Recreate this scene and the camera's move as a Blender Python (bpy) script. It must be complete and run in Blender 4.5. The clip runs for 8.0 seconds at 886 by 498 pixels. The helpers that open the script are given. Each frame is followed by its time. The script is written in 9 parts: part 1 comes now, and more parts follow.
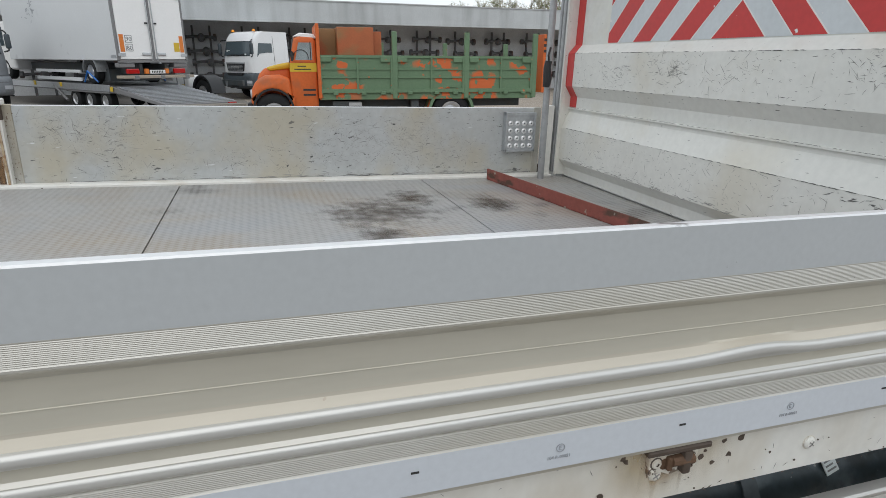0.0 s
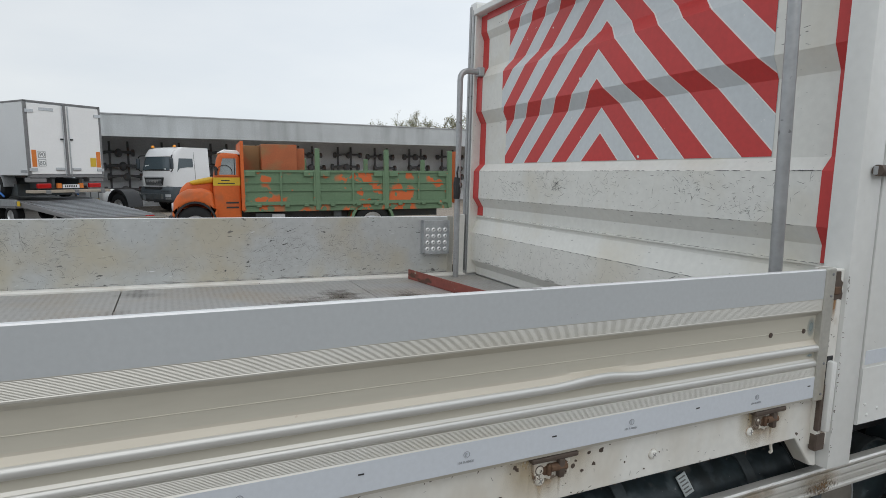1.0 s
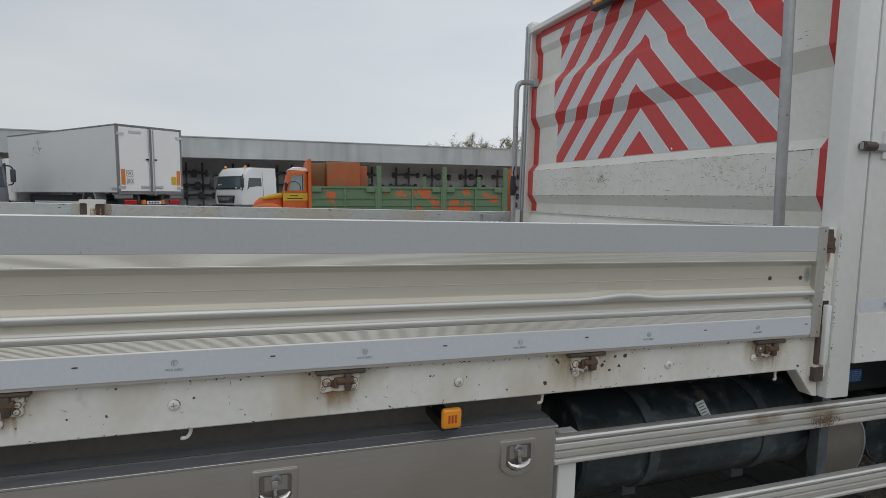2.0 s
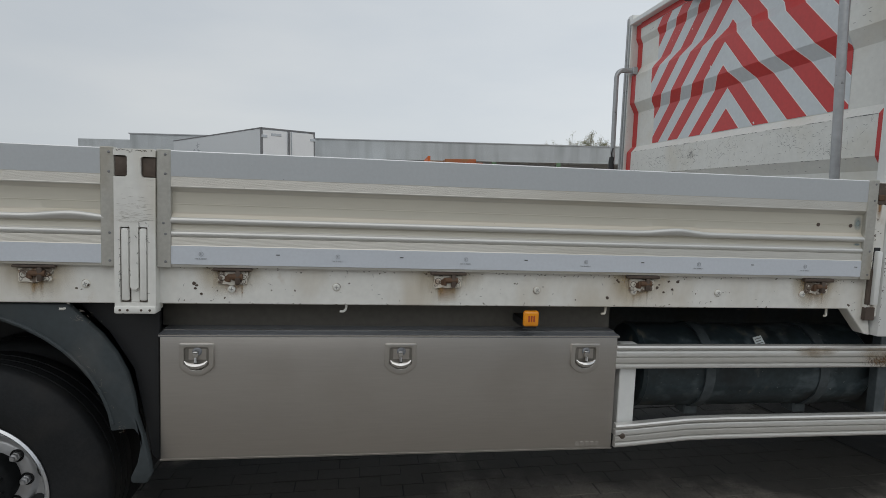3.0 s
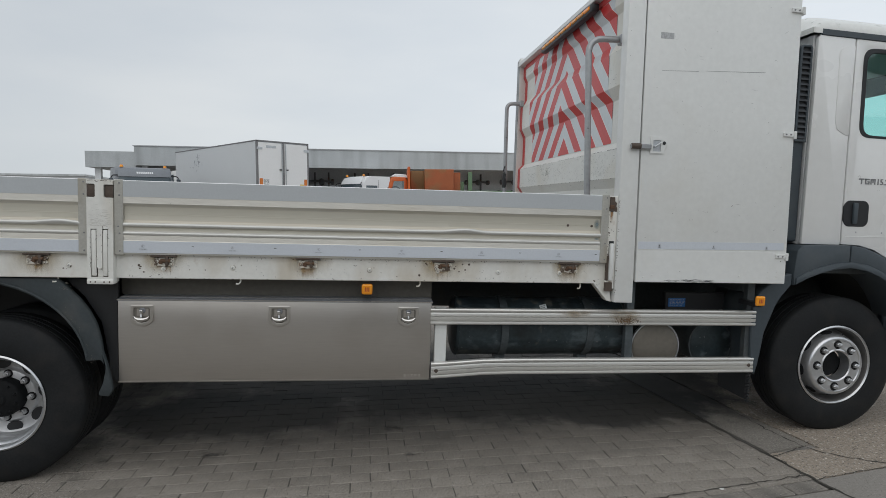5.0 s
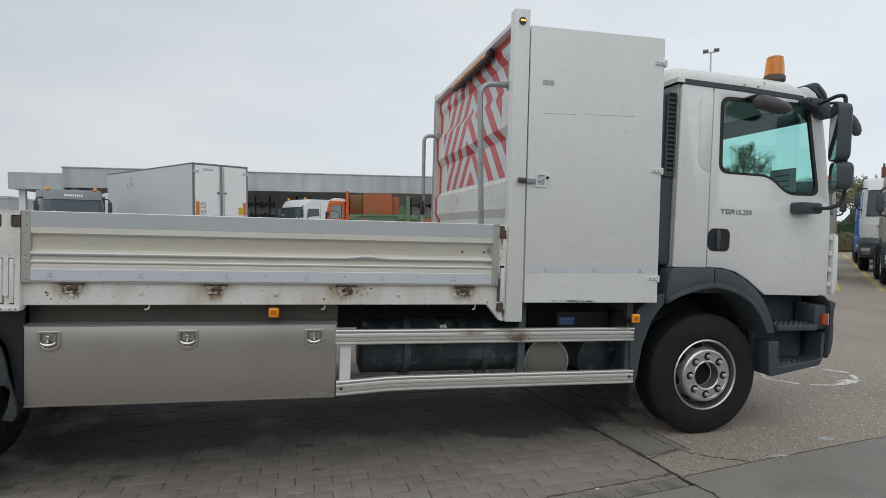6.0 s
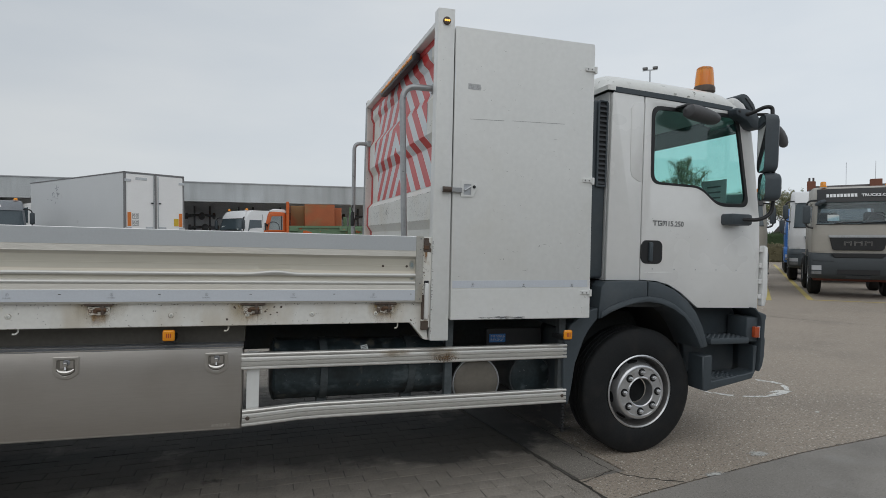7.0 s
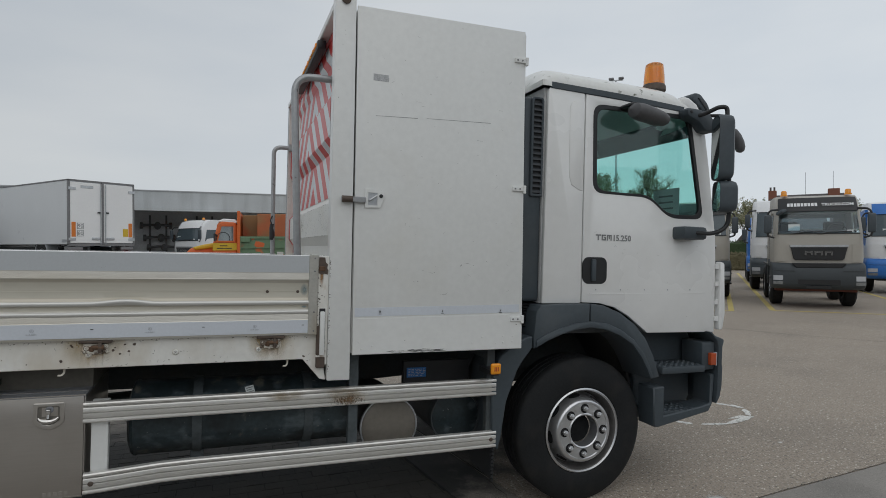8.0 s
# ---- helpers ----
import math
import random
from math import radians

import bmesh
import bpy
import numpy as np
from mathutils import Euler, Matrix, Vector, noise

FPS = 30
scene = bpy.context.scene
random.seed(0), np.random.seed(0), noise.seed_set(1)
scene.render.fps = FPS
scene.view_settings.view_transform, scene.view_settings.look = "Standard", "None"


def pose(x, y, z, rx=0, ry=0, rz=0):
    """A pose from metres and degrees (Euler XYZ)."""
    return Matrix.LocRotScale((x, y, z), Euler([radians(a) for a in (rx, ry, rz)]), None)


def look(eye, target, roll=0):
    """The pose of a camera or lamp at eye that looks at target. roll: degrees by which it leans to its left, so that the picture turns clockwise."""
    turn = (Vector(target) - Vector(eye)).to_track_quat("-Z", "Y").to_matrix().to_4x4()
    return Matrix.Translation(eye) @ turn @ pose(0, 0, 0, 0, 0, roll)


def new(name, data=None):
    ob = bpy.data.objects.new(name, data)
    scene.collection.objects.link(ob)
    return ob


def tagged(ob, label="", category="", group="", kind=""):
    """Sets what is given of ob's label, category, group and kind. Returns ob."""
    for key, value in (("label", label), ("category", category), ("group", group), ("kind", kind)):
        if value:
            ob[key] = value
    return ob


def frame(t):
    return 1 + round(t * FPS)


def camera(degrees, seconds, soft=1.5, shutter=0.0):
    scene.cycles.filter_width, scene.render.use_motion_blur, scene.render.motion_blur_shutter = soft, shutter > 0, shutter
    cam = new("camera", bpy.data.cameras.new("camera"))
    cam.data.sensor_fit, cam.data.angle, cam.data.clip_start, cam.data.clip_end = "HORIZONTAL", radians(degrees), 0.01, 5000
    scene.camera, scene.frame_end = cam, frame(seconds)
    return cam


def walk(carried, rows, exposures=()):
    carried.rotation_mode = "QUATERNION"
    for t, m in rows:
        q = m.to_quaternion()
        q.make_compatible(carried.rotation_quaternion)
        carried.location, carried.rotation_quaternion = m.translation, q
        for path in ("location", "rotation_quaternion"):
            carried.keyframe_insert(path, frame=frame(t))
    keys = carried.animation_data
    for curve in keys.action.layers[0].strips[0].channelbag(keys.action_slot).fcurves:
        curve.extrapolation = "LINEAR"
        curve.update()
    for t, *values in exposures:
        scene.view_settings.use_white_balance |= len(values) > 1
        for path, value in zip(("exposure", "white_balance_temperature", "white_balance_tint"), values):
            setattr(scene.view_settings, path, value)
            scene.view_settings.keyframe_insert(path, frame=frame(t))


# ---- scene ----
cam = camera(74.8, 8.0, 0.5)
# The truck stands a little nose-down on level ground; its own frame: x ahead, y away from the walked side, z up.
TRUCK = pose(0, 0, 0.018, 0, 1.75, 0)
PATH = [
    (0, (-1.592, -0.667, 1.759), (-0.996, 1.158, 1.149), 2.1),
    (0.5, (-1.578, -0.840, 1.776), (-0.814, 0.966, 1.378), 1.9),
    (1, (-1.733, -1.032, 1.778), (-0.880, 0.760, 1.543), 1.8),
    (2.5, (-1.999, -1.757, 1.484), (-1.496, 0.172, 1.322), 2.1),
    (3, (-2.026, -2.063, 1.418), (-1.73, -0.092, 1.244), 2.2),
    (3.5, (-1.92, -2.361, 1.412), (-1.762, -0.374, 1.244), 2.3),
    (4, (-1.687, -2.674, 1.448), (-1.54, -0.687, 1.273), 2.2),
    (4.5, (-1.528, -2.968, 1.451), (-1.335, -0.985, 1.278), 2.0),
    (6, (-1.16, -3.592, 1.51), (-0.71, -1.645, 1.443), 1.8),
    (6.5, (-1.079, -3.581, 1.517), (-0.547, -1.653, 1.474), 1.8),
    (7, (-0.922, -3.386, 1.521), (-0.308, -1.483, 1.499), 1.7),
    (7.5, (-0.722, -3.154, 1.558), (-0.057, -1.268, 1.566), 1.6),
    (8, (-0.399, -2.964, 1.588), (0.305, -1.092, 1.599), 1.5),
]
walk(cam, [(t, TRUCK @ look(eye, target, roll)) for t, eye, target, roll in PATH],
     [(0.0, 0.52), (0.5, 0.46), (1.0, 0.31), (2.5, -0.10), (3.0, -0.01), (3.5, 0.06), (4.5, 0.17), (6.0, 0.17), (7.0, 0.01), (8.0, -0.11)])

# ---- light ----
world = bpy.data.worlds.new("overcast")
scene.world = world
world.use_nodes = True
wn, wl = world.node_tree.nodes, world.node_tree.links
wn.clear()
w_out = wn.new("ShaderNodeOutputWorld")
w_bg = wn.new("ShaderNodeBackground")
w_sky = wn.new("ShaderNodeTexSky")
w_sky.sky_type, w_sky.sun_disc = "NISHITA", False
w_sky.sun_elevation, w_sky.sun_rotation = radians(48), radians(200)
w_tc = wn.new("ShaderNodeTexCoord")
w_map = wn.new("ShaderNodeMapping")
w_map.inputs["Scale"].default_value = (1.2, 1.2, 4.0)
w_noise = wn.new("ShaderNodeTexNoise")
w_noise.inputs["Scale"].default_value, w_noise.inputs["Detail"].default_value = 1.6, 6.0
w_noise.inputs["Roughness"].default_value = 0.5
w_ramp = wn.new("ShaderNodeValToRGB")
w_ramp.color_ramp.elements[0].position, w_ramp.color_ramp.elements[1].position = 0.3, 0.72
w_ramp.color_ramp.elements[0].color = (6.0, 6.5, 7.0, 1)
w_ramp.color_ramp.elements[1].color = (7.2, 7.5, 7.7, 1)
w_mix = wn.new("ShaderNodeMixRGB")
w_mix.inputs[0].default_value = 0.93
w_bg.inputs["Strength"].default_value = 0.1
wl.new(w_tc.outputs["Generated"], w_map.inputs[0])
wl.new(w_map.outputs[0], w_noise.inputs["Vector"])
wl.new(w_noise.outputs["Fac"], w_ramp.inputs[0])
wl.new(w_sky.outputs[0], w_mix.inputs[1])
wl.new(w_ramp.outputs[0], w_mix.inputs[2])
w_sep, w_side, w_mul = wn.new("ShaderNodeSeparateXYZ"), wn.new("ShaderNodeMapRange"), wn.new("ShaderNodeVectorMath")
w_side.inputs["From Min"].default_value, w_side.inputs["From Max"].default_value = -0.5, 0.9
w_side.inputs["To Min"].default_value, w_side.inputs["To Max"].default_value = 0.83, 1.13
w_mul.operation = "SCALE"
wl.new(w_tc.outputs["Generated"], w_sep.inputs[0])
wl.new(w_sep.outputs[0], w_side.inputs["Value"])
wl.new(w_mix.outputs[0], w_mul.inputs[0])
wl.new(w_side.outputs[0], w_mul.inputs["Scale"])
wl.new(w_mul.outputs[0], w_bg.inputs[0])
wl.new(w_bg.outputs[0], w_out.inputs[0])

sun = new("sun", bpy.data.lights.new("sun", "SUN"))
sun.data.energy, sun.data.angle, sun.data.color = 0.55, radians(70), (1.0, 0.97, 0.92)
sun.matrix_world = look((-8, -22, 26), (0, 0, 0))


# ---- materials ----
def material(name, color, rough=0.5, metal=0.0, vary=0.1, big=2.5, fine=45.0, bump=0.0, bump_scale=120.0, stretch=(1, 1, 1), spread=0.06, random_tone=0.0, coat=0.0):
    """A surface with tone variation at two scales, uneven gloss and a fine relief. Returns the material; its colour chain ends in the node labelled base."""
    m = bpy.data.materials.new(name)
    m.use_nodes = True
    n, l = m.node_tree.nodes, m.node_tree.links
    p = n["Principled BSDF"]
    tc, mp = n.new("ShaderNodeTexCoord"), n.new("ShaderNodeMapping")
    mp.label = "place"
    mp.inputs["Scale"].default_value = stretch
    l.new(tc.outputs["Object"], mp.inputs[0])
    a, b = n.new("ShaderNodeTexNoise"), n.new("ShaderNodeTexNoise")
    a.inputs["Scale"].default_value, a.inputs["Detail"].default_value = big, 4
    b.inputs["Scale"].default_value, b.inputs["Detail"].default_value = fine, 3
    l.new(mp.outputs[0], a.inputs["Vector"]), l.new(mp.outputs[0], b.inputs["Vector"])
    s = n.new("ShaderNodeMath")
    s.operation = "ADD"
    l.new(a.outputs["Fac"], s.inputs[0]), l.new(b.outputs["Fac"], s.inputs[1])
    if random_tone:
        oi = n.new("ShaderNodeObjectInfo")
        ma = n.new("ShaderNodeMath")
        ma.operation = "MULTIPLY_ADD"
        ma.inputs[1].default_value = random_tone
        l.new(oi.outputs["Random"], ma.inputs[0]), l.new(s.outputs[0], ma.inputs[2])
        s2 = n.new("ShaderNodeMath")
        s2.operation = "SUBTRACT"
        s2.inputs[1].default_value = random_tone / 2
        l.new(ma.outputs[0], s2.inputs[0])
        s = s2
    r = n.new("ShaderNodeMapRange")
    r.inputs["From Min"].default_value, r.inputs["From Max"].default_value = 0.6, 1.4
    r.inputs["To Min"].default_value, r.inputs["To Max"].default_value = 1 - vary, 1 + vary
    l.new(s.outputs[0], r.inputs["Value"])
    mul = n.new("ShaderNodeVectorMath")
    mul.operation, mul.label = "SCALE", "base"
    mul.inputs[0].default_value = color[:3]
    l.new(r.outputs[0], mul.inputs["Scale"])
    l.new(mul.outputs[0], p.inputs["Base Color"])
    g = n.new("ShaderNodeMapRange")
    g.label = "gloss"
    g.inputs["To Min"].default_value, g.inputs["To Max"].default_value = max(0.03, rough - spread), min(1, rough + spread)
    l.new(a.outputs["Fac"], g.inputs["Value"])
    l.new(g.outputs[0], p.inputs["Roughness"])
    p.inputs["Metallic"].default_value = metal
    p.inputs["Coat Weight"].default_value = coat
    if bump:
        c = n.new("ShaderNodeTexNoise")
        c.inputs["Scale"].default_value, c.inputs["Detail"].default_value = bump_scale, 4
        l.new(mp.outputs[0], c.inputs["Vector"])
        k = n.new("ShaderNodeBump")
        k.inputs["Strength"].default_value, k.inputs["Distance"].default_value = bump, 0.004
        l.new(c.outputs["Fac"], k.inputs["Height"]), l.new(k.outputs[0], p.inputs["Normal"])
    return m


def wear(m, color, scale=8.0, lo=0.6, hi=0.66, stretch=(1, 1, 1), turn=(0, 0, 0), strength=1.0, detail=5.0, rough=None, second=None):
    """Marks of their own shape (chips, stains, scratches, rust) laid over the colour of m: noise above a threshold. second: scale and limits of a coarser noise that gathers them."""
    n, l = m.node_tree.nodes, m.node_tree.links
    p = n["Principled BSDF"]
    tc, mp, t = n.new("ShaderNodeTexCoord"), n.new("ShaderNodeMapping"), n.new("ShaderNodeTexNoise")
    mp.inputs["Scale"].default_value = stretch
    mp.inputs["Rotation"].default_value = [radians(v) for v in turn]
    mp.inputs["Location"].default_value = (scale * 0.37, scale * 0.11, lo * 7)
    l.new(tc.outputs["Object"], mp.inputs[0]), l.new(mp.outputs[0], t.inputs["Vector"])
    t.inputs["Scale"].default_value, t.inputs["Detail"].default_value = scale, detail
    r = n.new("ShaderNodeMapRange")
    r.inputs["From Min"].default_value, r.inputs["From Max"].default_value, r.inputs["To Max"].default_value = lo, hi, strength
    l.new(t.outputs["Fac"], r.inputs["Value"])
    mask = r.outputs[0]
    if second:
        u, q, x = n.new("ShaderNodeTexNoise"), n.new("ShaderNodeMapRange"), n.new("ShaderNodeMath")
        u.inputs["Scale"].default_value = second[0]
        q.inputs["From Min"].default_value, q.inputs["From Max"].default_value = second[1], second[2]
        l.new(tc.outputs["Object"], u.inputs["Vector"]), l.new(u.outputs["Fac"], q.inputs["Value"])
        x.operation = "MULTIPLY"
        l.new(mask, x.inputs[0]), l.new(q.outputs[0], x.inputs[1])
        mask = x.outputs[0]
    mix = n.new("ShaderNodeMixRGB")
    old = p.inputs["Base Color"].links[0].from_socket
    l.new(mask, mix.inputs[0]), l.new(old, mix.inputs[1])
    mix.inputs[2].default_value = (*color[:3], 1)
    l.new(mix.outputs[0], p.inputs["Base Color"])
    if rough is not None:
        f = n.new("ShaderNodeMixRGB")
        l.new(mask, f.inputs[0]), l.new(p.inputs["Roughness"].links[0].from_socket, f.inputs[1])
        f.inputs[2].default_value = (rough, rough, rough, 1)
        l.new(f.outputs[0], p.inputs["Roughness"])
    return m


def glass(name, tint, rough=0.0, clear=0.85):
    """A thin pane: mostly clear and tinted, with a mirror gloss over it."""
    m = bpy.data.materials.new(name)
    m.use_nodes = True
    n, l = m.node_tree.nodes, m.node_tree.links
    n.clear()
    out, tr, gl, mx, fr = (n.new("ShaderNode" + k) for k in ("OutputMaterial", "BsdfTransparent", "BsdfGlossy", "MixShader", "LayerWeight"))
    tr.inputs[0].default_value = (*tint, 1)
    gl.inputs["Roughness"].default_value = rough
    pw, sc = n.new("ShaderNodeMath"), n.new("ShaderNodeMath")
    pw.operation, sc.operation = "POWER", "MULTIPLY_ADD"
    pw.inputs[1].default_value, sc.inputs[1].default_value, sc.inputs[2].default_value = 4.0, 0.85, 0.05
    fr.inputs[0].default_value = 0.5
    l.new(fr.outputs["Facing"], pw.inputs[0]), l.new(pw.outputs[0], sc.inputs[0])
    l.new(sc.outputs[0], mx.inputs[0]), l.new(tr.outputs[0], mx.inputs[1]), l.new(gl.outputs[0], mx.inputs[2])
    l.new(mx.outputs[0], out.inputs[0])
    return m


def lens(name, color, emit=0.0):
    m = material(name, color, 0.15, vary=0.03, coat=0.5)
    if emit:
        p = m.node_tree.nodes["Principled BSDF"]
        p.inputs["Emission Color"].default_value, p.inputs["Emission Strength"].default_value = (*color, 1), emit
    return m


RUST, DARK_RUST, GRIME = (0.20, 0.075, 0.025), (0.09, 0.05, 0.035), (0.25, 0.22, 0.17)
M = {}
M["tape"] = material("reflective tape", (0.535, 0.562, 0.582), 0.35, 0.15, vary=0.05, big=1.2, fine=90)
M["tape_low"] = material("pale reflective tape", (0.655, 0.695, 0.75), 0.35, 0.1, vary=0.05, big=1.2, fine=90)
M["alu_beige"] = material("dulled beige aluminium", (0.605, 0.577, 0.495), 0.44, 0.3, vary=0.05, big=3, fine=60, stretch=(0.15, 1, 1), bump=0.02)
M["alu_warm"] = material("dusty tan aluminium", (0.60, 0.555, 0.47), 0.5, 0.2, vary=0.08, big=4, fine=50, stretch=(0.1, 1, 1))
wear(M["alu_warm"], (0.30, 0.13, 0.04), 130, 0.70, 0.73, rough=0.8, second=(4.0, 0.60, 0.66))
M["alu"] = material("anodised aluminium", (0.605, 0.59, 0.545), 0.33, 0.5, vary=0.06, big=3, fine=60, stretch=(0.15, 1, 1), bump=0.02)
wear(M["alu"], (0.46, 0.40, 0.28), 3.0, 0.5, 0.75, (0.3, 1, 1.5), strength=0.45)
wear(M["alu"], (0.05, 0.05, 0.05), 75, 0.765, 0.775, rough=0.7)
wear(M["alu"], (0.30, 0.13, 0.04), 130, 0.72, 0.74, rough=0.8, second=(4.0, 0.64, 0.68))
wear(M["tape"], (0.05, 0.05, 0.05), 85, 0.765, 0.775, rough=0.7)
M["alu_cap"] = material("weathered aluminium channel", (0.50, 0.49, 0.45), 0.45, 0.5, vary=0.12, big=9, fine=80)
wear(M["alu_cap"], (0.36, 0.29, 0.19), 7, 0.52, 0.7, (1, 1, 0.35), strength=0.6)
M["alu_inside"] = material("scraped aluminium board", (0.50, 0.52, 0.52), 0.5, 0.25, vary=0.1, big=2, fine=35, bump=0.05)
wear(M["alu_inside"], (0.50, 0.43, 0.28), 2.2, 0.48, 0.66, strength=0.55)
wear(M["alu_inside"], (0.10, 0.10, 0.10), 20, 0.665, 0.69, (1, 1, 2.2), (0, 25, 0), second=(1.7, 0.4, 0.55))
wear(M["alu_inside"], (0.12, 0.12, 0.12), 55, 0.70, 0.72, (0.35, 1, 2.5), (0, -38, 0))
wear(M["alu_inside"], (0.72, 0.74, 0.75), 34, 0.69, 0.72, (0.3, 1, 2.5), (0, 15, 0))
# Brighter than the board: the bead's highlight put into the colour.
M["bead"] = material("smooth aluminium bead", (0.66, 0.655, 0.63), 0.36, 0.5, vary=0.06, big=3, fine=60, stretch=(0.1, 1, 1))
M["alu_edge"] = material("bright worn aluminium edge", (0.80, 0.81, 0.82), 0.38, 0.3, vary=0.08, big=8, fine=70)
wear(M["alu_edge"], (0.3, 0.3, 0.3), 22, 0.66, 0.69, (0.4, 1, 1))
M["white"] = material("white vehicle paint", (0.75, 0.76, 0.745), 0.38, vary=0.05, big=1.3, fine=30, coat=0.15)
wear(M["white"], (0.58, 0.55, 0.47), 2.2, 0.54, 0.78, strength=0.25)
wear(M["white"], (0.13, 0.12, 0.11), 60, 0.755, 0.765, rough=0.7)
M["chipped"] = material("chipped white steel paint", (0.77, 0.765, 0.725), 0.42, vary=0.07, big=2.5, fine=40, bump=0.04)
wear(M["chipped"], (0.50, 0.42, 0.30), 4.5, 0.52, 0.72, (1, 1, 0.4), strength=0.5)
wear(M["chipped"], (0.11, 0.085, 0.07), 30, 0.735, 0.75, rough=0.8, detail=2)
wear(M["chipped"], (0.36, 0.25, 0.13), 16, 0.66, 0.74, (1, 1, 0.7), strength=0.5, second=(2.5, 0.55, 0.65))
M["scratch_soft"] = material("grey scuff", (0.30, 0.30, 0.29), 0.7)
M["rub"] = material("pale rubbed paint", (0.47, 0.45, 0.41), 0.6)
M["hinge_plate"] = material("grimy chipped hinge paint", (0.66, 0.63, 0.56), 0.5, vary=0.15, big=20, fine=90, bump=0.15)
wear(M["hinge_plate"], (0.14, 0.10, 0.07), 38, 0.52, 0.58, strength=0.9, rough=0.8)
wear(M["hinge_plate"], (0.32, 0.17, 0.07), 22, 0.54, 0.66, strength=0.6)
M["board"] = material("scuffed white headboard paint", (0.73, 0.735, 0.70), 0.42, vary=0.07, big=1.6, fine=40, bump=0.03)
wear(M["board"], (0.62, 0.57, 0.45), 2.6, 0.5, 0.7, strength=0.45)
wear(M["board"], (0.16, 0.16, 0.155), 34, 0.735, 0.755, (1, 0.5, 2), (30, 0, 0), second=(2.3, 0.38, 0.52))
wear(M["board"], (0.12, 0.12, 0.12), 60, 0.71, 0.73, (1, 0.4, 2.5), (-25, 0, 0))
M["cab"] = material("white cab paint", (0.80, 0.805, 0.795), 0.28, vary=0.025, big=0.9, fine=20, coat=0.5)
wear(M["cab"], (0.62, 0.60, 0.53), 2.0, 0.55, 0.8, strength=0.3)
M["grey_plastic"] = material("dark grey moulded plastic", (0.054, 0.069, 0.081), 0.5, vary=0.12, bump=0.08, bump_scale=400)
wear(M["grey_plastic"], (0.10, 0.106, 0.11), 3, 0.5, 0.75, strength=0.5)
M["black"] = material("black plastic", (0.018, 0.019, 0.021), 0.45, vary=0.15, bump=0.05, bump_scale=300)
# Base lifted and blue-tinged: lens haze put into the colour.
M["chassis"] = material("dusty black chassis steel", (0.058, 0.068, 0.073), 0.6, vary=0.3, big=4, bump=0.1)
wear(M["chassis"], (0.07, 0.065, 0.055), 5, 0.5, 0.7, strength=0.7)
M["tank"] = material("worn dark green-black tank", (0.032, 0.047, 0.054), 0.36, 0.1, vary=0.4, big=5)
wear(M["tank"], (0.015, 0.019, 0.021), 5, 0.48, 0.60, strength=0.8)
wear(M["tank"], (0.12, 0.15, 0.165), 8, 0.56, 0.68, (1, 1, 1.4), strength=0.7)
wear(M["tank"], (0.24, 0.22, 0.18), 14, 0.58, 0.68, (1, 1, 0.6), strength=0.8, rough=0.8, second=(2.5, 0.48, 0.6))
wear(M["tank"], (0.24, 0.25, 0.25), 45, 0.70, 0.73, strength=0.8)
M["strap"] = material("dusty blue-grey strap steel", (0.080, 0.096, 0.104), 0.55, 0.2, vary=0.3, big=12, bump=0.1)
M["tan"] = material("brushed tan air tank", (0.24, 0.22, 0.19), 0.45, 0.4, vary=0.12)
M["steel"] = material("brushed stainless steel", (0.53, 0.50, 0.465), 0.34, 0.85, vary=0.05, big=2, fine=160, stretch=(0.06, 1, 1), bump=0.03, bump_scale=260)
wear(M["steel"], (0.33, 0.29, 0.24), 2.5, 0.55, 0.8, strength=0.3)
M["bright_steel"] = material("polished steel", (0.66, 0.65, 0.63), 0.2, 0.95, vary=0.06)
M["zinc"] = material("galvanised steel", (0.52, 0.54, 0.56), 0.4, 0.75, vary=0.18, big=12, fine=60)
M["tube"] = material("grey painted steel tube", (0.38, 0.39, 0.40), 0.35, 0.5, vary=0.15, big=9)
wear(M["tube"], (0.2, 0.2, 0.2), 20, 0.66, 0.7)
M["rail"] = material("aluminium side guard", (0.72, 0.71, 0.68), 0.36, 0.6, vary=0.04, big=4)
wear(M["rail"], (0.16, 0.10, 0.05), 14, 0.6, 0.68, second=(1.1, 0.60, 0.68), strength=0.8)
M["rubber"] = material("worn tyre rubber", (0.0145, 0.0158, 0.0172), 0.68, vary=0.3, big=6, fine=90, bump=0.12, bump_scale=150)
wear(M["rubber"], (0.03, 0.028, 0.026), 6, 0.5, 0.75, strength=0.6)
M["rubber"].node_tree.nodes["Principled BSDF"].inputs["Specular IOR Level"].default_value = 0.25
M["tape_line"] = material("pale stripe edge", (0.78, 0.78, 0.76), 0.35, vary=0.04)
M["rim"] = material("silver wheel paint", (0.64, 0.65, 0.665), 0.30, 0.85, vary=0.08, big=8)
wear(M["rim"], (0.30, 0.26, 0.22), 9, 0.64, 0.74, strength=0.5)
M["rust"] = material("rusted bare steel", (0.13, 0.075, 0.045), 0.8, 0.1, vary=0.35, big=14, bump=0.3)
M["brown"] = material("dark brown worn steel", (0.10, 0.075, 0.06), 0.6, 0.2, vary=0.25, big=14, bump=0.15)
M["red_iron"] = material("chipped red oxide paint", (0.24, 0.065, 0.05), 0.55, vary=0.2, big=6, bump=0.12)
wear(M["red_iron"], (0.10, 0.055, 0.04), 13, 0.55, 0.62, (1, 0.4, 1), rough=0.85)
wear(M["red_iron"], (0.33, 0.30, 0.25), 20, 0.66, 0.7)
M["red_tape"] = material("red reflective sheet", (0.56, 0.042, 0.040), 0.36, vary=0.10, big=3)
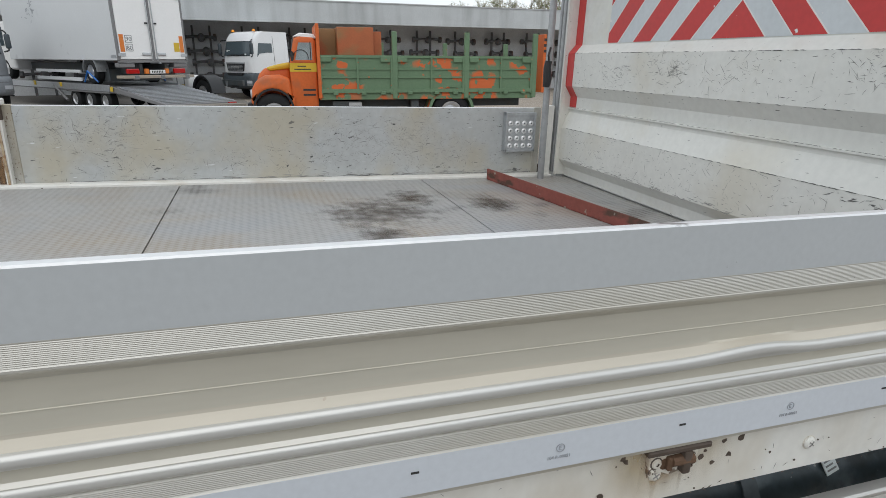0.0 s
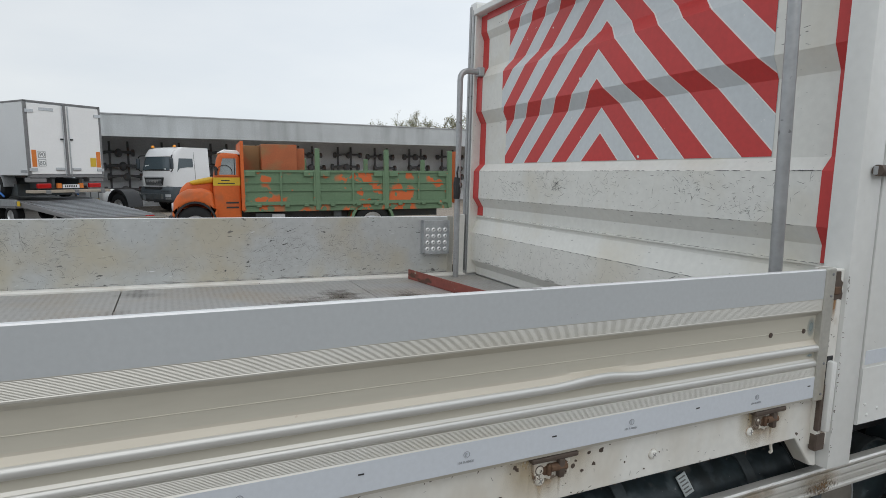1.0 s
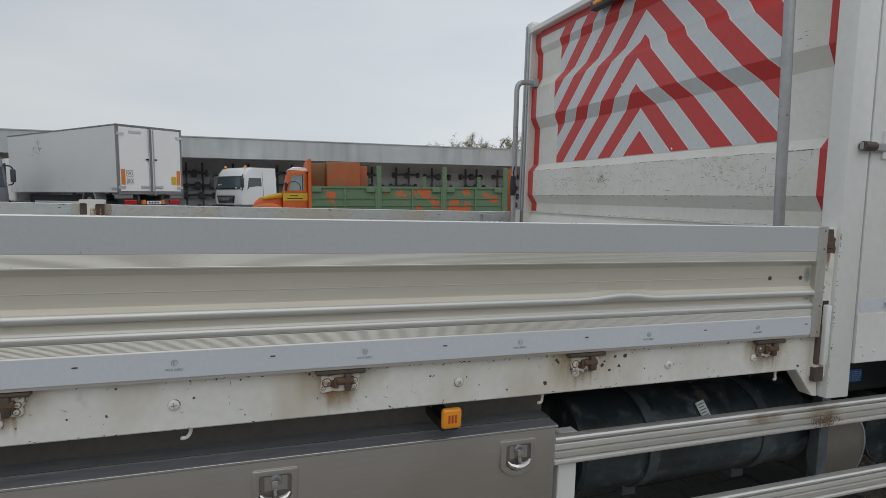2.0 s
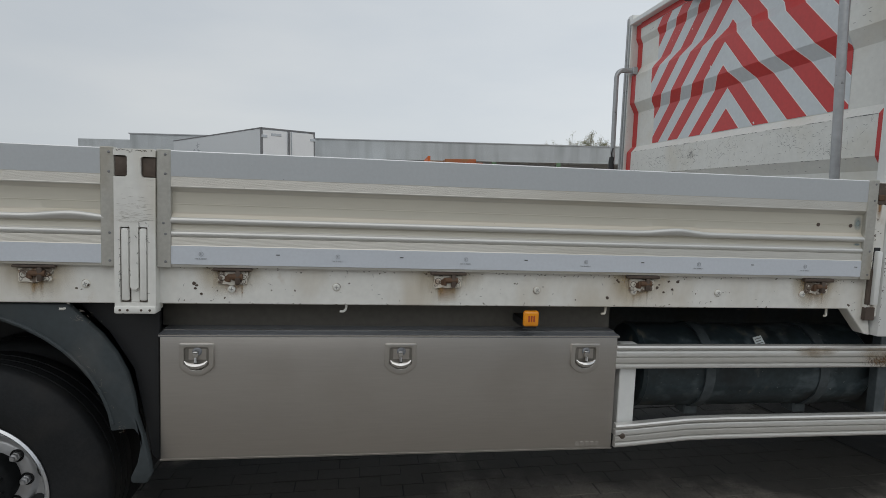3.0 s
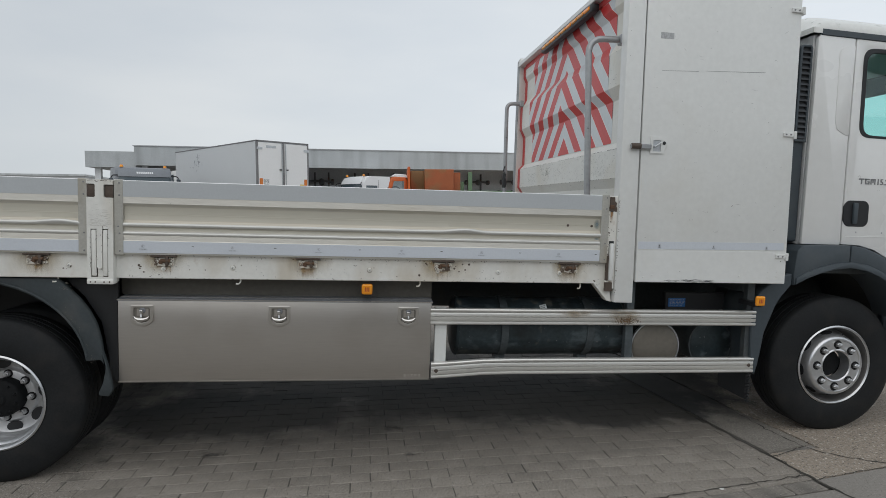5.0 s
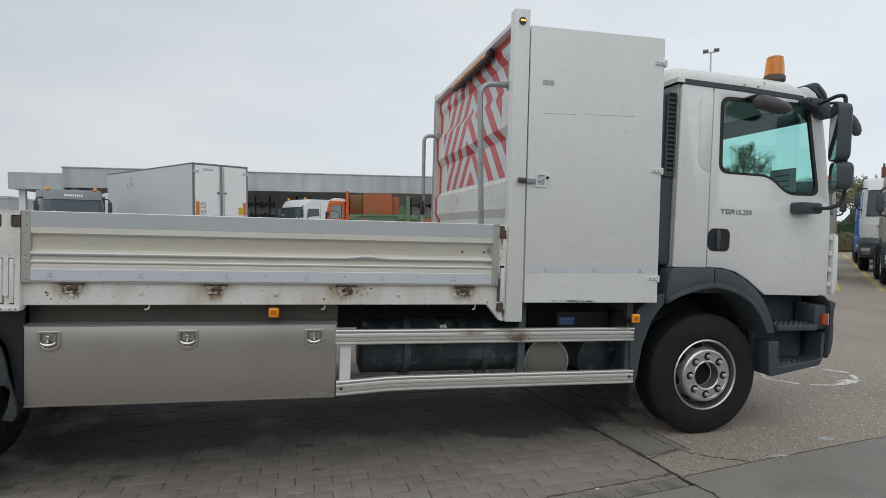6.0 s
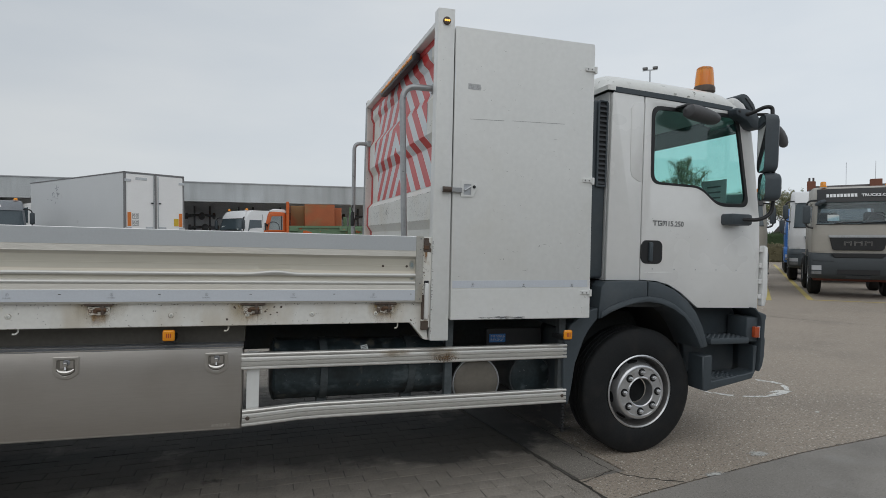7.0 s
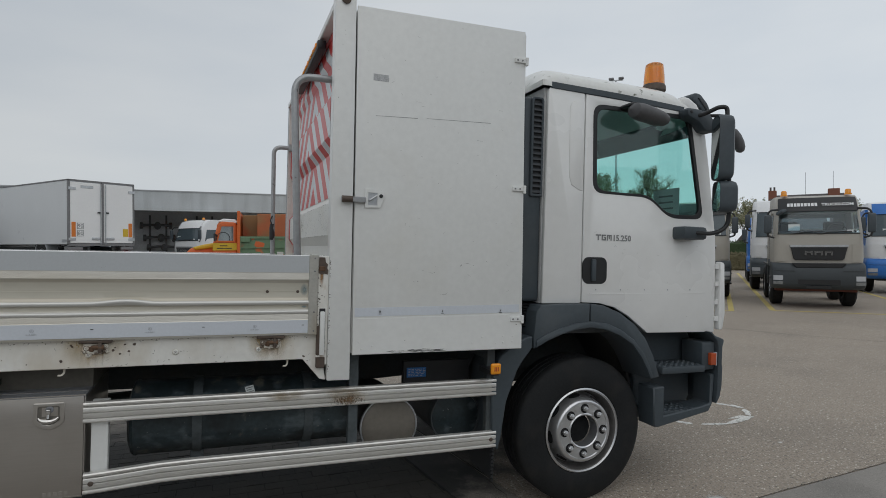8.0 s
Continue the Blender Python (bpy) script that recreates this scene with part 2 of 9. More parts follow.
M["white_tape"] = material("silver white reflective sheet", (0.60, 0.64, 0.665), 0.34, 0.1, vary=0.07, big=3)
for k in ("red_tape", "white_tape"):
    wear(M[k], (0.75, 0.75, 0.75), 24, 0.73, 0.745)
M["amber"] = lens("amber lens", (0.85, 0.26, 0.01), 0.12)
M["amber_lit"] = lens("lit amber diode", (1.0, 0.55, 0.10), 1.2)
M["amber_dull"] = lens("amber marker", (0.88, 0.32, 0.015))
M["red_lens"] = lens("red lens", (0.45, 0.01, 0.01))
M["clear_lens"] = lens("clear lamp lens", (0.5, 0.52, 0.55))
M["pane"] = glass("green tinted cab glass", (0.80, 0.96, 0.94))
M["mirror"] = material("mirror glass", (0.75, 0.8, 0.8), 0.04, 1.0, vary=0.01, spread=0.01)
M["paper"] = material("printed paper", (0.7, 0.75, 0.75), 0.7, vary=0.05)
M["blue_label"] = material("blue label", (0.03, 0.14, 0.38), 0.5)
M["ink"] = material("black print", (0.03, 0.03, 0.03), 0.6)
M["grey_print"] = material("grey print", (0.22, 0.225, 0.23), 0.6)
M["lining"] = material("grey cab lining", (0.66, 0.67, 0.67), 0.9, vary=0.1)
M["seat"] = material("dark seat cloth", (0.04, 0.042, 0.05), 0.95, vary=0.2)
M["chrome"] = material("chrome", (0.7, 0.7, 0.7), 0.12, 1.0, vary=0.03)
M["wing"] = material("dusty black wing plastic", (0.040, 0.050, 0.055), 0.72, vary=0.2, big=4, bump=0.06)
wear(M["wing"], (0.10, 0.10, 0.095), 5, 0.56, 0.74, strength=0.45)
M["faded"] = material("faded label", (0.45, 0.46, 0.47), 0.6, vary=0.35, big=60, fine=200)
M["roof"] = material("grimy white roof paint", (0.74, 0.745, 0.72), 0.35, vary=0.06, big=3, coat=0.3)
wear(M["roof"], (0.06, 0.065, 0.03), 16, 0.60, 0.68, second=(1.9, 0.52, 0.62))
M["amber_glass"] = lens("amber beacon dome", (0.92, 0.33, 0.02))
M["amber_glass"].node_tree.nodes["Principled BSDF"].inputs["Transmission Weight"].default_value = 0.5
M["red_amber"] = lens("orange-red lens", (0.46, 0.08, 0.025))
M["tread"] = material("oil-stained tread plate", (0.36, 0.355, 0.345), 0.42, 0.3, vary=0.18, big=1.5, fine=22)
wear(M["tread"], (0.34, 0.25, 0.15), 1.6, 0.48, 0.66, strength=0.6)
wear(M["tread"], (0.30, 0.33, 0.37), 2.3, 0.52, 0.68, strength=0.5)
wear(M["tread"], (0.40, 0.34, 0.25), 4.5, 0.55, 0.68, (0.5, 1.4, 1), strength=0.5)
wear(M["tread"], (0.05, 0.042, 0.035), 3.0, 0.58, 0.68, strength=0.85, second=(1.0, 0.52, 0.62))


def tread_relief(m):
    """Raised tear marks of a tread plate, each row turned against the next."""
    n, l = m.node_tree.nodes, m.node_tree.links
    p = n["Principled BSDF"]
    tc = n.new("ShaderNodeTexCoord")
    heights = []
    for turn, shift in ((45, 0.0), (-45, 0.5)):
        mp, sep = n.new("ShaderNodeMapping"), n.new("ShaderNodeSeparateXYZ")
        mp.inputs["Rotation"].default_value = (0, 0, radians(turn))
        mp.inputs["Location"].default_value = (shift, shift * 0.5, 0)
        mp.inputs["Scale"].default_value = (24, 60, 1)
        l.new(tc.outputs["Object"], mp.inputs[0]), l.new(mp.outputs[0], sep.inputs[0])
        parts = []
        for axis in (0, 1):
            f, s, q = n.new("ShaderNodeMath"), n.new("ShaderNodeMath"), n.new("ShaderNodeMath")
            f.operation, s.operation, q.operation = "FRACT", "SUBTRACT", "ABSOLUTE"
            s.inputs[1].default_value = 0.5
            l.new(sep.outputs[axis], f.inputs[0]), l.new(f.outputs[0], s.inputs[0]), l.new(s.outputs[0], q.inputs[0])
            parts.append(q)
        mx, r = n.new("ShaderNodeMath"), n.new("ShaderNodeMapRange")
        mx.operation = "MAXIMUM"
        l.new(parts[0].outputs[0], mx.inputs[0]), l.new(parts[1].outputs[0], mx.inputs[1])
        r.inputs["From Min"].default_value, r.inputs["From Max"].default_value = 0.36, 0.24
        l.new(mx.outputs[0], r.inputs["Value"])
        heights.append(r)
    h, k = n.new("ShaderNodeMath"), n.new("ShaderNodeBump")
    h.operation = "MAXIMUM"
    l.new(heights[0].outputs[0], h.inputs[0]), l.new(heights[1].outputs[0], h.inputs[1])
    k.inputs["Strength"].default_value, k.inputs["Distance"].default_value = 0.8, 0.002
    l.new(h.outputs[0], k.inputs["Height"]), l.new(k.outputs[0], p.inputs["Normal"])
    # the raised marks are coloured brighter so that the relief shows
    old, mix, fac = p.inputs["Base Color"].links[0].from_socket, n.new("ShaderNodeMixRGB"), n.new("ShaderNodeMath")
    fac.operation = "MULTIPLY"
    fac.inputs[1].default_value = 0.45
    mix.inputs[2].default_value = (0.52, 0.52, 0.52, 1)
    l.new(h.outputs[0], fac.inputs[0]), l.new(fac.outputs[0], mix.inputs[0]), l.new(old, mix.inputs[1])
    l.new(mix.outputs[0], p.inputs["Base Color"])


tread_relief(M["tread"])


def pebbles(m, scale, color, share, size, strength=0.9):
    """Single stones that show at the worn surface: round cells, a share of them in this colour."""
    n, l = m.node_tree.nodes, m.node_tree.links
    p = n["Principled BSDF"]
    tc, v, sep, pick, disc, mul, mix = (n.new("ShaderNode" + k) for k in ("TexCoord", "TexVoronoi", "SeparateColor", "MapRange", "MapRange", "Math", "MixRGB"))
    v.inputs["Scale"].default_value = scale
    l.new(tc.outputs["Object"], v.inputs["Vector"]), l.new(v.outputs["Color"], sep.inputs[0])
    pick.inputs["From Min"].default_value, pick.inputs["From Max"].default_value = 1 - share, 1 - share * 0.75
    disc.inputs["From Min"].default_value, disc.inputs["From Max"].default_value = size, size * 0.7
    disc.inputs["To Max"].default_value = strength
    l.new(sep.outputs[0], pick.inputs["Value"]), l.new(v.outputs["Distance"], disc.inputs["Value"])
    mul.operation = "MULTIPLY"
    l.new(pick.outputs[0], mul.inputs[0]), l.new(disc.outputs[0], mul.inputs[1])
    l.new(mul.outputs[0], mix.inputs[0]), l.new(p.inputs["Base Color"].links[0].from_socket, mix.inputs[1])
    mix.inputs[2].default_value = (*color, 1)
    l.new(mix.outputs[0], p.inputs["Base Color"])


M["paver"] = material("worn concrete paving block", (0.262, 0.234, 0.202), 0.85, vary=0.34, big=2, fine=110, bump=0.7, bump_scale=160, random_tone=0.2)
wear(M["paver"], (0.46, 0.44, 0.41), 110, 0.63, 0.67, strength=0.8, detail=2)
wear(M["paver"], (0.06, 0.056, 0.05), 70, 0.66, 0.70, strength=0.7, detail=2)
pebbles(M["paver"], 160, (0.42, 0.40, 0.36), 0.22, 0.42, 0.8)
pebbles(M["paver"], 140, (0.07, 0.065, 0.058), 0.25, 0.42, 0.7)
wear(M["paver"], (0.03, 0.03, 0.028), 3.5, 0.56, 0.68, strength=0.8, second=(0.9, 0.42, 0.6))
M["soil"] = material("dark joint sand", (0.085, 0.08, 0.07), 0.95, vary=0.3, big=8, bump=0.3)
M["asphalt"] = material("worn pebbled asphalt", (0.305, 0.255, 0.205), 0.85, vary=0.2, big=0.6, fine=30, bump=0.6, bump_scale=90)
wear(M["asphalt"], (0.42, 0.38, 0.33), 62, 0.56, 0.61, strength=0.8, detail=2)
wear(M["asphalt"], (0.09, 0.085, 0.078), 48, 0.61, 0.66, strength=0.7, detail=2)
wear(M["asphalt"], (0.10, 0.095, 0.09), 0.8, 0.52, 0.7, strength=0.2)
pebbles(M["asphalt"], 95, (0.47, 0.42, 0.36), 0.35, 0.42, 0.75)
pebbles(M["asphalt"], 70, (0.10, 0.09, 0.08), 0.22, 0.42, 0.75)
pebbles(M["asphalt"], 60, (0.66, 0.62, 0.56), 0.12, 0.40, 0.95)
pebbles(M["asphalt"], 33, (0.72, 0.67, 0.60), 0.07, 0.30, 0.95)
M["slab"] = material("smooth patched asphalt", (0.245, 0.227, 0.205), 0.8, vary=0.22, big=0.9, fine=70, bump=0.4, bump_scale=220)
wear(M["slab"], (0.33, 0.32, 0.30), 2.2, 0.6, 0.72, strength=0.4, second=(1.0, 0.5, 0.65))
wear(M["slab"], (0.13, 0.12, 0.11), 1.4, 0.55, 0.75, strength=0.5)
wear(M["slab"], (0.34, 0.33, 0.32), 130, 0.68, 0.72, strength=0.7)
pebbles(M["slab"], 130, (0.36, 0.34, 0.31), 0.25, 0.42, 0.7)
pebbles(M["slab"], 110, (0.10, 0.095, 0.085), 0.20, 0.42, 0.6)
M["gutter"] = material("smooth concrete gutter", (0.225, 0.205, 0.18), 0.8, vary=0.3, big=2, fine=60, bump=0.4)
pebbles(M["gutter"], 120, (0.40, 0.375, 0.33), 0.25, 0.42, 0.8)
pebbles(M["gutter"], 100, (0.08, 0.073, 0.065), 0.25, 0.42, 0.7)
wear(M["gutter"], (0.05, 0.047, 0.043), 3.0, 0.54, 0.68, strength=0.6)
wear(M["gutter"], (0.42, 0.40, 0.37), 90, 0.66, 0.70, strength=0.7, detail=2)


def oil_and_shade(m, middle, reach, color, most, soft=0.7):
    """A ragged blotch round a spot of ground: the truck's shade and dripped oil as colour."""
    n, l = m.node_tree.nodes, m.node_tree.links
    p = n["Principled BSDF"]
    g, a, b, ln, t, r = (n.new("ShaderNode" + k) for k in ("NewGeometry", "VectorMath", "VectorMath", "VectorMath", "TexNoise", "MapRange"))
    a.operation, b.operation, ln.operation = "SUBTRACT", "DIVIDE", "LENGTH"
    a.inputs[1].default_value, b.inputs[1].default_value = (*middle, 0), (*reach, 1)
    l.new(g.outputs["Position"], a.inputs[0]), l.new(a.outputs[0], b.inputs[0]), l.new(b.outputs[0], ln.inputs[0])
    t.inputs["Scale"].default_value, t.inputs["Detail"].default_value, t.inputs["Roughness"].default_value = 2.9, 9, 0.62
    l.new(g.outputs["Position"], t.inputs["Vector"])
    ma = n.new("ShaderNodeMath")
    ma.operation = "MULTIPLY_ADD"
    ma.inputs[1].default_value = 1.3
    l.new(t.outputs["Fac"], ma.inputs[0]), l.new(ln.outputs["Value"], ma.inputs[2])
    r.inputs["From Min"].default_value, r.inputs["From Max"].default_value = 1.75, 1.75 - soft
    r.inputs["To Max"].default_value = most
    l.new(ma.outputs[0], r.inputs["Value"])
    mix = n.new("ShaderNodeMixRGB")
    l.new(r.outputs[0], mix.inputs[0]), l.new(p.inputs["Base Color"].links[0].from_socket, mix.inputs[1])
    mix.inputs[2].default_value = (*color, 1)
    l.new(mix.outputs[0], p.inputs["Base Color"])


# Blotches under the truck: its shade put into the ground colour, with some oil.
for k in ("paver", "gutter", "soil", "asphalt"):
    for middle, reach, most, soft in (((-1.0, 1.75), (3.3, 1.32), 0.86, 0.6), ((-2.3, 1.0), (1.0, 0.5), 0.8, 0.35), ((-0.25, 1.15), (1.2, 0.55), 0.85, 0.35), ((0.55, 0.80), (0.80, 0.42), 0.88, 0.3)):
        oil_and_shade(M[k], middle, reach, (0.018, 0.020, 0.021), most, soft)
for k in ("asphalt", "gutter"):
    oil_and_shade(M[k], (1.1, 1.7), (0.85, 1.25), (0.020, 0.021, 0.022), 0.85, 0.5)
oil_and_shade(M["paver"], (-0.8, 0.55), (2.6, 0.75), (0.085, 0.075, 0.062), 0.4, 0.4)
M["yellow_paint"] = material("worn yellow road paint", (0.50, 0.40, 0.13), 0.7, vary=0.2, big=4, fine=40)
M["grille"] = material("black grille", (0.02, 0.021, 0.023), 0.4, vary=0.1)
M["mark"] = material("faint grey print", (0.34, 0.36, 0.39), 0.5)
# Darker copy of the rim: shade deep in the dish put into the colour.
M["rim_dull"] = material("dull silver wheel disc", (0.52, 0.525, 0.535), 0.40, 0.65, vary=0.12, big=8)
wear(M["rim_dull"], (0.20, 0.18, 0.16), 9, 0.60, 0.74, strength=0.5)
# Barrel darker than the rim: brake dust, and inner shade put into the colour.
M["rim_barrel"] = material("dusty dark wheel barrel", (0.16, 0.155, 0.15), 0.5, 0.5, vary=0.2, big=8)
M["mirror_grey"] = material("faded grey mirror plastic", (0.105, 0.105, 0.11), 0.55, vary=0.12, big=10, bump=0.06, bump_scale=300)
M["louvre"] = material("grey louvre plastic", (0.062, 0.068, 0.075), 0.5, vary=0.1)


def stain(name, color, scale, lo, hi, most=0.5):
    """A thin film that shows only where a noise is high: rust runs and dirt."""
    m = material(name, color, 0.8, vary=0.25, big=12)
    n, l = m.node_tree.nodes, m.node_tree.links
    tc, mp, t, r = (n.new("ShaderNode" + k) for k in ("TexCoord", "Mapping", "TexNoise", "MapRange"))
    mp.inputs["Scale"].default_value = (1, 1, 0.22)
    t.inputs["Scale"].default_value, t.inputs["Detail"].default_value = scale, 4
    r.inputs["From Min"].default_value, r.inputs["From Max"].default_value, r.inputs["To Max"].default_value = lo, hi, most
    l.new(tc.outputs["Object"], mp.inputs[0]), l.new(mp.outputs[0], t.inputs["Vector"]), l.new(t.outputs["Fac"], r.inputs["Value"])
    l.new(r.outputs[0], n["Principled BSDF"].inputs["Alpha"])
    return m


def film(name, color, flat, scale, lo, hi, most, gloss=0.6, drip=False):
    """A thin film of colour, mostly dirt, that fades towards the rim of its patch and breaks up with a noise. flat:
    lies on a floor; drip: strongest at its upper edge.
    """
    m = material(name, color, gloss, vary=0.25, big=12)
    n, l = m.node_tree.nodes, m.node_tree.links
    tc, sep, t, r = (n.new("ShaderNode" + k) for k in ("TexCoord", "SeparateXYZ", "TexNoise", "MapRange"))
    mp = n.new("ShaderNodeMapping")
    mp.inputs["Scale"].default_value = (1, 1, 0.3 if drip else 1)
    l.new(tc.outputs["Object"], mp.inputs[0]), l.new(mp.outputs[0], t.inputs["Vector"])
    l.new(tc.outputs["Generated"], sep.inputs[0])
    t.inputs["Scale"].default_value, t.inputs["Detail"].default_value = scale, 6
    r.inputs["From Min"].default_value, r.inputs["From Max"].default_value, r.inputs["To Max"].default_value = lo, hi, most

    def op(kind, a, b=0.0):
        q = n.new("ShaderNodeMath")
        q.operation = kind
        q.use_clamp = kind == "SUBTRACT" and a == 1.0
        for i, v in enumerate((a, b)):
            if isinstance(v, float):
                q.inputs[i].default_value = v
            else:
                l.new(v, q.inputs[i])
        return q.outputs[0]
    u = op("MULTIPLY", op("SUBTRACT", sep.outputs[0], 0.5), 2.0)
    v = op("SUBTRACT", sep.outputs[2], 1.0) if drip else op("MULTIPLY", op("SUBTRACT", sep.outputs[1 if flat else 2], 0.5), 2.0)
    far = op("ADD", op("MULTIPLY", u, u), op("MULTIPLY", v, v))
    near = op("SUBTRACT", 1.0, far)
    l.new(op("ADD", t.outputs["Fac"], op("MULTIPLY", op("SUBTRACT", near, 0.7), 0.45)), r.inputs["Value"])
    l.new(op("MULTIPLY", r.outputs[0], near), n["Principled BSDF"].inputs["Alpha"])
    return m


M["rust_run"] = film("rust run", (0.32, 0.17, 0.065), False, 26, 0.25, 0.70, 0.85, 0.8, True)
M["blue_film"] = film("blue-grey residue", (0.24, 0.32, 0.34), False, 8, -0.2, 0.5, 0.6, 0.5)
M["rust_drip"] = film("rust drip", (0.46, 0.29, 0.11), False, 40, 0.25, 0.80, 0.75, 0.8, True)
M["rail_haze"] = film("brown dirt on the rail", (0.30, 0.21, 0.11), False, 22, 0.20, 0.80, 0.6, 0.8)
M["tan_halo"] = film("tan dirt halo", (0.44, 0.33, 0.17), False, 12, 0.25, 0.75, 0.7, 0.8, True)
M["rust_edge"] = material("rust-eaten white edge", (0.42, 0.33, 0.22), 0.8, vary=0.3, big=20, bump=0.2)
wear(M["rust_edge"], (0.22, 0.09, 0.03), 24, 0.46, 0.56, (1, 1, 0.5), strength=0.9)
M["rust_streak"] = stain("rust streak", (0.36, 0.20, 0.09), 60, 0.42, 0.70)
M["oil_spot"] = film("old oil spot", (0.06, 0.057, 0.053), True, 22, 0.40, 1.0, 0.6, 0.7)
M["brown_oil"] = film("brown oil and dirt", (0.10, 0.072, 0.048), True, 16, 0.36, 0.95, 0.62, 0.5)
M["rail_rust"] = film("rust spots", (0.17, 0.10, 0.045), False, 120, 0.46, 0.66, 0.85, 0.8)


# ---- building tools ----
def empty(name, m=None):
    ob = new(name)
    ob.empty_display_size = 0.2
    if m is not None:
        ob.matrix_world = m
    return ob


def mesh_of(bm, name, mats, smooth=35):
    me = bpy.data.meshes.new(name)
    bmesh.ops.recalc_face_normals(bm, faces=bm.faces[:])
    bm.to_mesh(me)
    bm.free()
    for k in mats if isinstance(mats, (list, tuple)) else [mats]:
        me.materials.append(M[k] if isinstance(k, str) else k)
    if smooth:
        me.polygons.foreach_set("use_smooth", [True] * len(me.polygons))
        me.set_sharp_from_angle(angle=radians(smooth))
    return me


def part(name, bm, mats, parent=None, label="", smooth=35, at=None):
    ob = new(name, mesh_of(bm, name, mats, smooth))
    if parent is not None:
        ob.parent = parent
    if at is not None:
        ob.matrix_basis = at
    if label:
        tagged(ob, label)
    return ob


def again(ob, parent, m):
    """One more piece on the same mesh."""
    o = new(ob.name.split(".")[0], ob.data)
    o.parent = parent
    o.matrix_basis = m
    return o


def box(bm, x0, x1, y0, y1, z0, z1, bev=0.0, seg=1, mat=0):
    vs = [bm.verts.new((x, y, z)) for x in (x0, x1) for y in (y0, y1) for z in (z0, z1)]
    fs = [bm.faces.new([vs[i] for i in q]) for q in ((0, 1, 3, 2), (4, 6, 7, 5), (0, 4, 5, 1), (2, 3, 7, 6), (0, 2, 6, 4), (1, 5, 7, 3))]
    for f in fs:
        f.material_index = mat
    if bev:
        es = {e for f in fs for e in f.edges}
        r = bmesh.ops.bevel(bm, geom=list(es), offset=bev, segments=seg, affect="EDGES", profile=0.5)
        for f in r["faces"]:
            f.material_index = mat
    return bm


def boxes(*rows, bev=0.0, seg=1):
    bm = bmesh.new()
    for r in rows:
        box(bm, *r, bev=bev, seg=seg)
    return bm


AXES = {"x": (1, 2, 0), "y": (0, 2, 1), "z": (0, 1, 2)}


def patch(x0, x1, y, z0, z1):
    """A flat film on a surface that faces the walked side."""
    bm = bmesh.new()
    bm.faces.new([bm.verts.new(p) for p in ((x0, y, z0), (x1, y, z0), (x1, y, z1), (x0, y, z1))])
    return bm


def prism(bm, pts, axis, a, b, holes=(), bev=0.0, mat=0, seg=1):
    """A flat outline (in the two other axes) with holes, drawn out along an axis from a to b."""
    i, j, k = AXES[axis]

    def vert(p, d):
        v = [0, 0, 0]
        v[i], v[j], v[k] = p[0], p[1], d
        return bm.verts.new(v)
    if not holes:
        f = bm.faces.new([vert(p, a) for p in pts])
        fs = [f]
    else:
        edges = []
        for loop in (pts, *holes):
            vs = [vert(p, a) for p in loop]
            edges += [bm.edges.new((vs[n], vs[(n + 1) % len(vs)])) for n in range(len(vs))]
        fs = [g for g in bmesh.ops.triangle_fill(bm, edges=edges, use_beauty=True)["geom"] if isinstance(g, bmesh.types.BMFace)]
    r = bmesh.ops.extrude_face_region(bm, geom=fs)
    d = Vector((0, 0, 0))
    d[k] = b - a
    top = [g for g in r["geom"] if isinstance(g, bmesh.types.BMVert)]
    bmesh.ops.translate(bm, vec=d, verts=top)
    allf = set(fs) | {g for g in r["geom"] if isinstance(g, bmesh.types.BMFace)} | {f for v in top for f in v.link_faces}
    for f in allf:
        f.material_index = mat
    if bev:
        bmesh.ops.recalc_face_normals(bm, faces=list(allf))
        es = [e for e in {e for f in allf for e in f.edges} if len(e.link_faces) == 2 and e.calc_face_angle() > 0.6]
        q = bmesh.ops.bevel(bm, geom=es, offset=bev, segments=seg, affect="EDGES", profile=0.5)
        for f in q["faces"]:
            f.material_index = mat
    return bm


def tube(bm, pts, r, n=10, mat=0):
    """A round bar along a line of points; r may be one radius or one for each point."""
    pts = [Vector(p) for p in pts]
    rs = r if isinstance(r, (list, tuple)) else [r] * len(pts)
    rings, up = [], None
    for i, p in enumerate(pts):
        d = (pts[min(i + 1, len(pts) - 1)] - pts[max(i - 1, 0)]).normalized()
        if up is None:
            up = d.orthogonal().normalized()
        up = (up - d * up.dot(d)).normalized()
        side = d.cross(up)
        rings.append([bm.verts.new(p + (up * math.cos(2 * math.pi * k / n) + side * math.sin(2 * math.pi * k / n)) * rs[i]) for k in range(n)])
    for u, v in zip(rings, rings[1:]):
        for k in range(n):
            bm.faces.new((u[k], u[(k + 1) % n], v[(k + 1) % n], v[k])).material_index = mat
    bm.faces.new(rings[0]).material_index = mat
    bm.faces.new(rings[-1]).material_index = mat
    return bm


def bend(points, radius=0.08, n=5):
    """The same line with rounded corners."""
    pts = [Vector(p) for p in points]
    out = [pts[0]]
    for a, b, c in zip(pts, pts[1:], pts[2:]):
        u, v = (a - b), (c - b)
        k = min(radius, u.length * 0.49, v.length * 0.49)
        p, q = b + u.normalized() * k, b + v.normalized() * k
        for i in range(n + 1):
            t = i / n
            out.append(p * (1 - t) ** 2 + b * 2 * t * (1 - t) + q * t * t)
    return out + [pts[-1]]


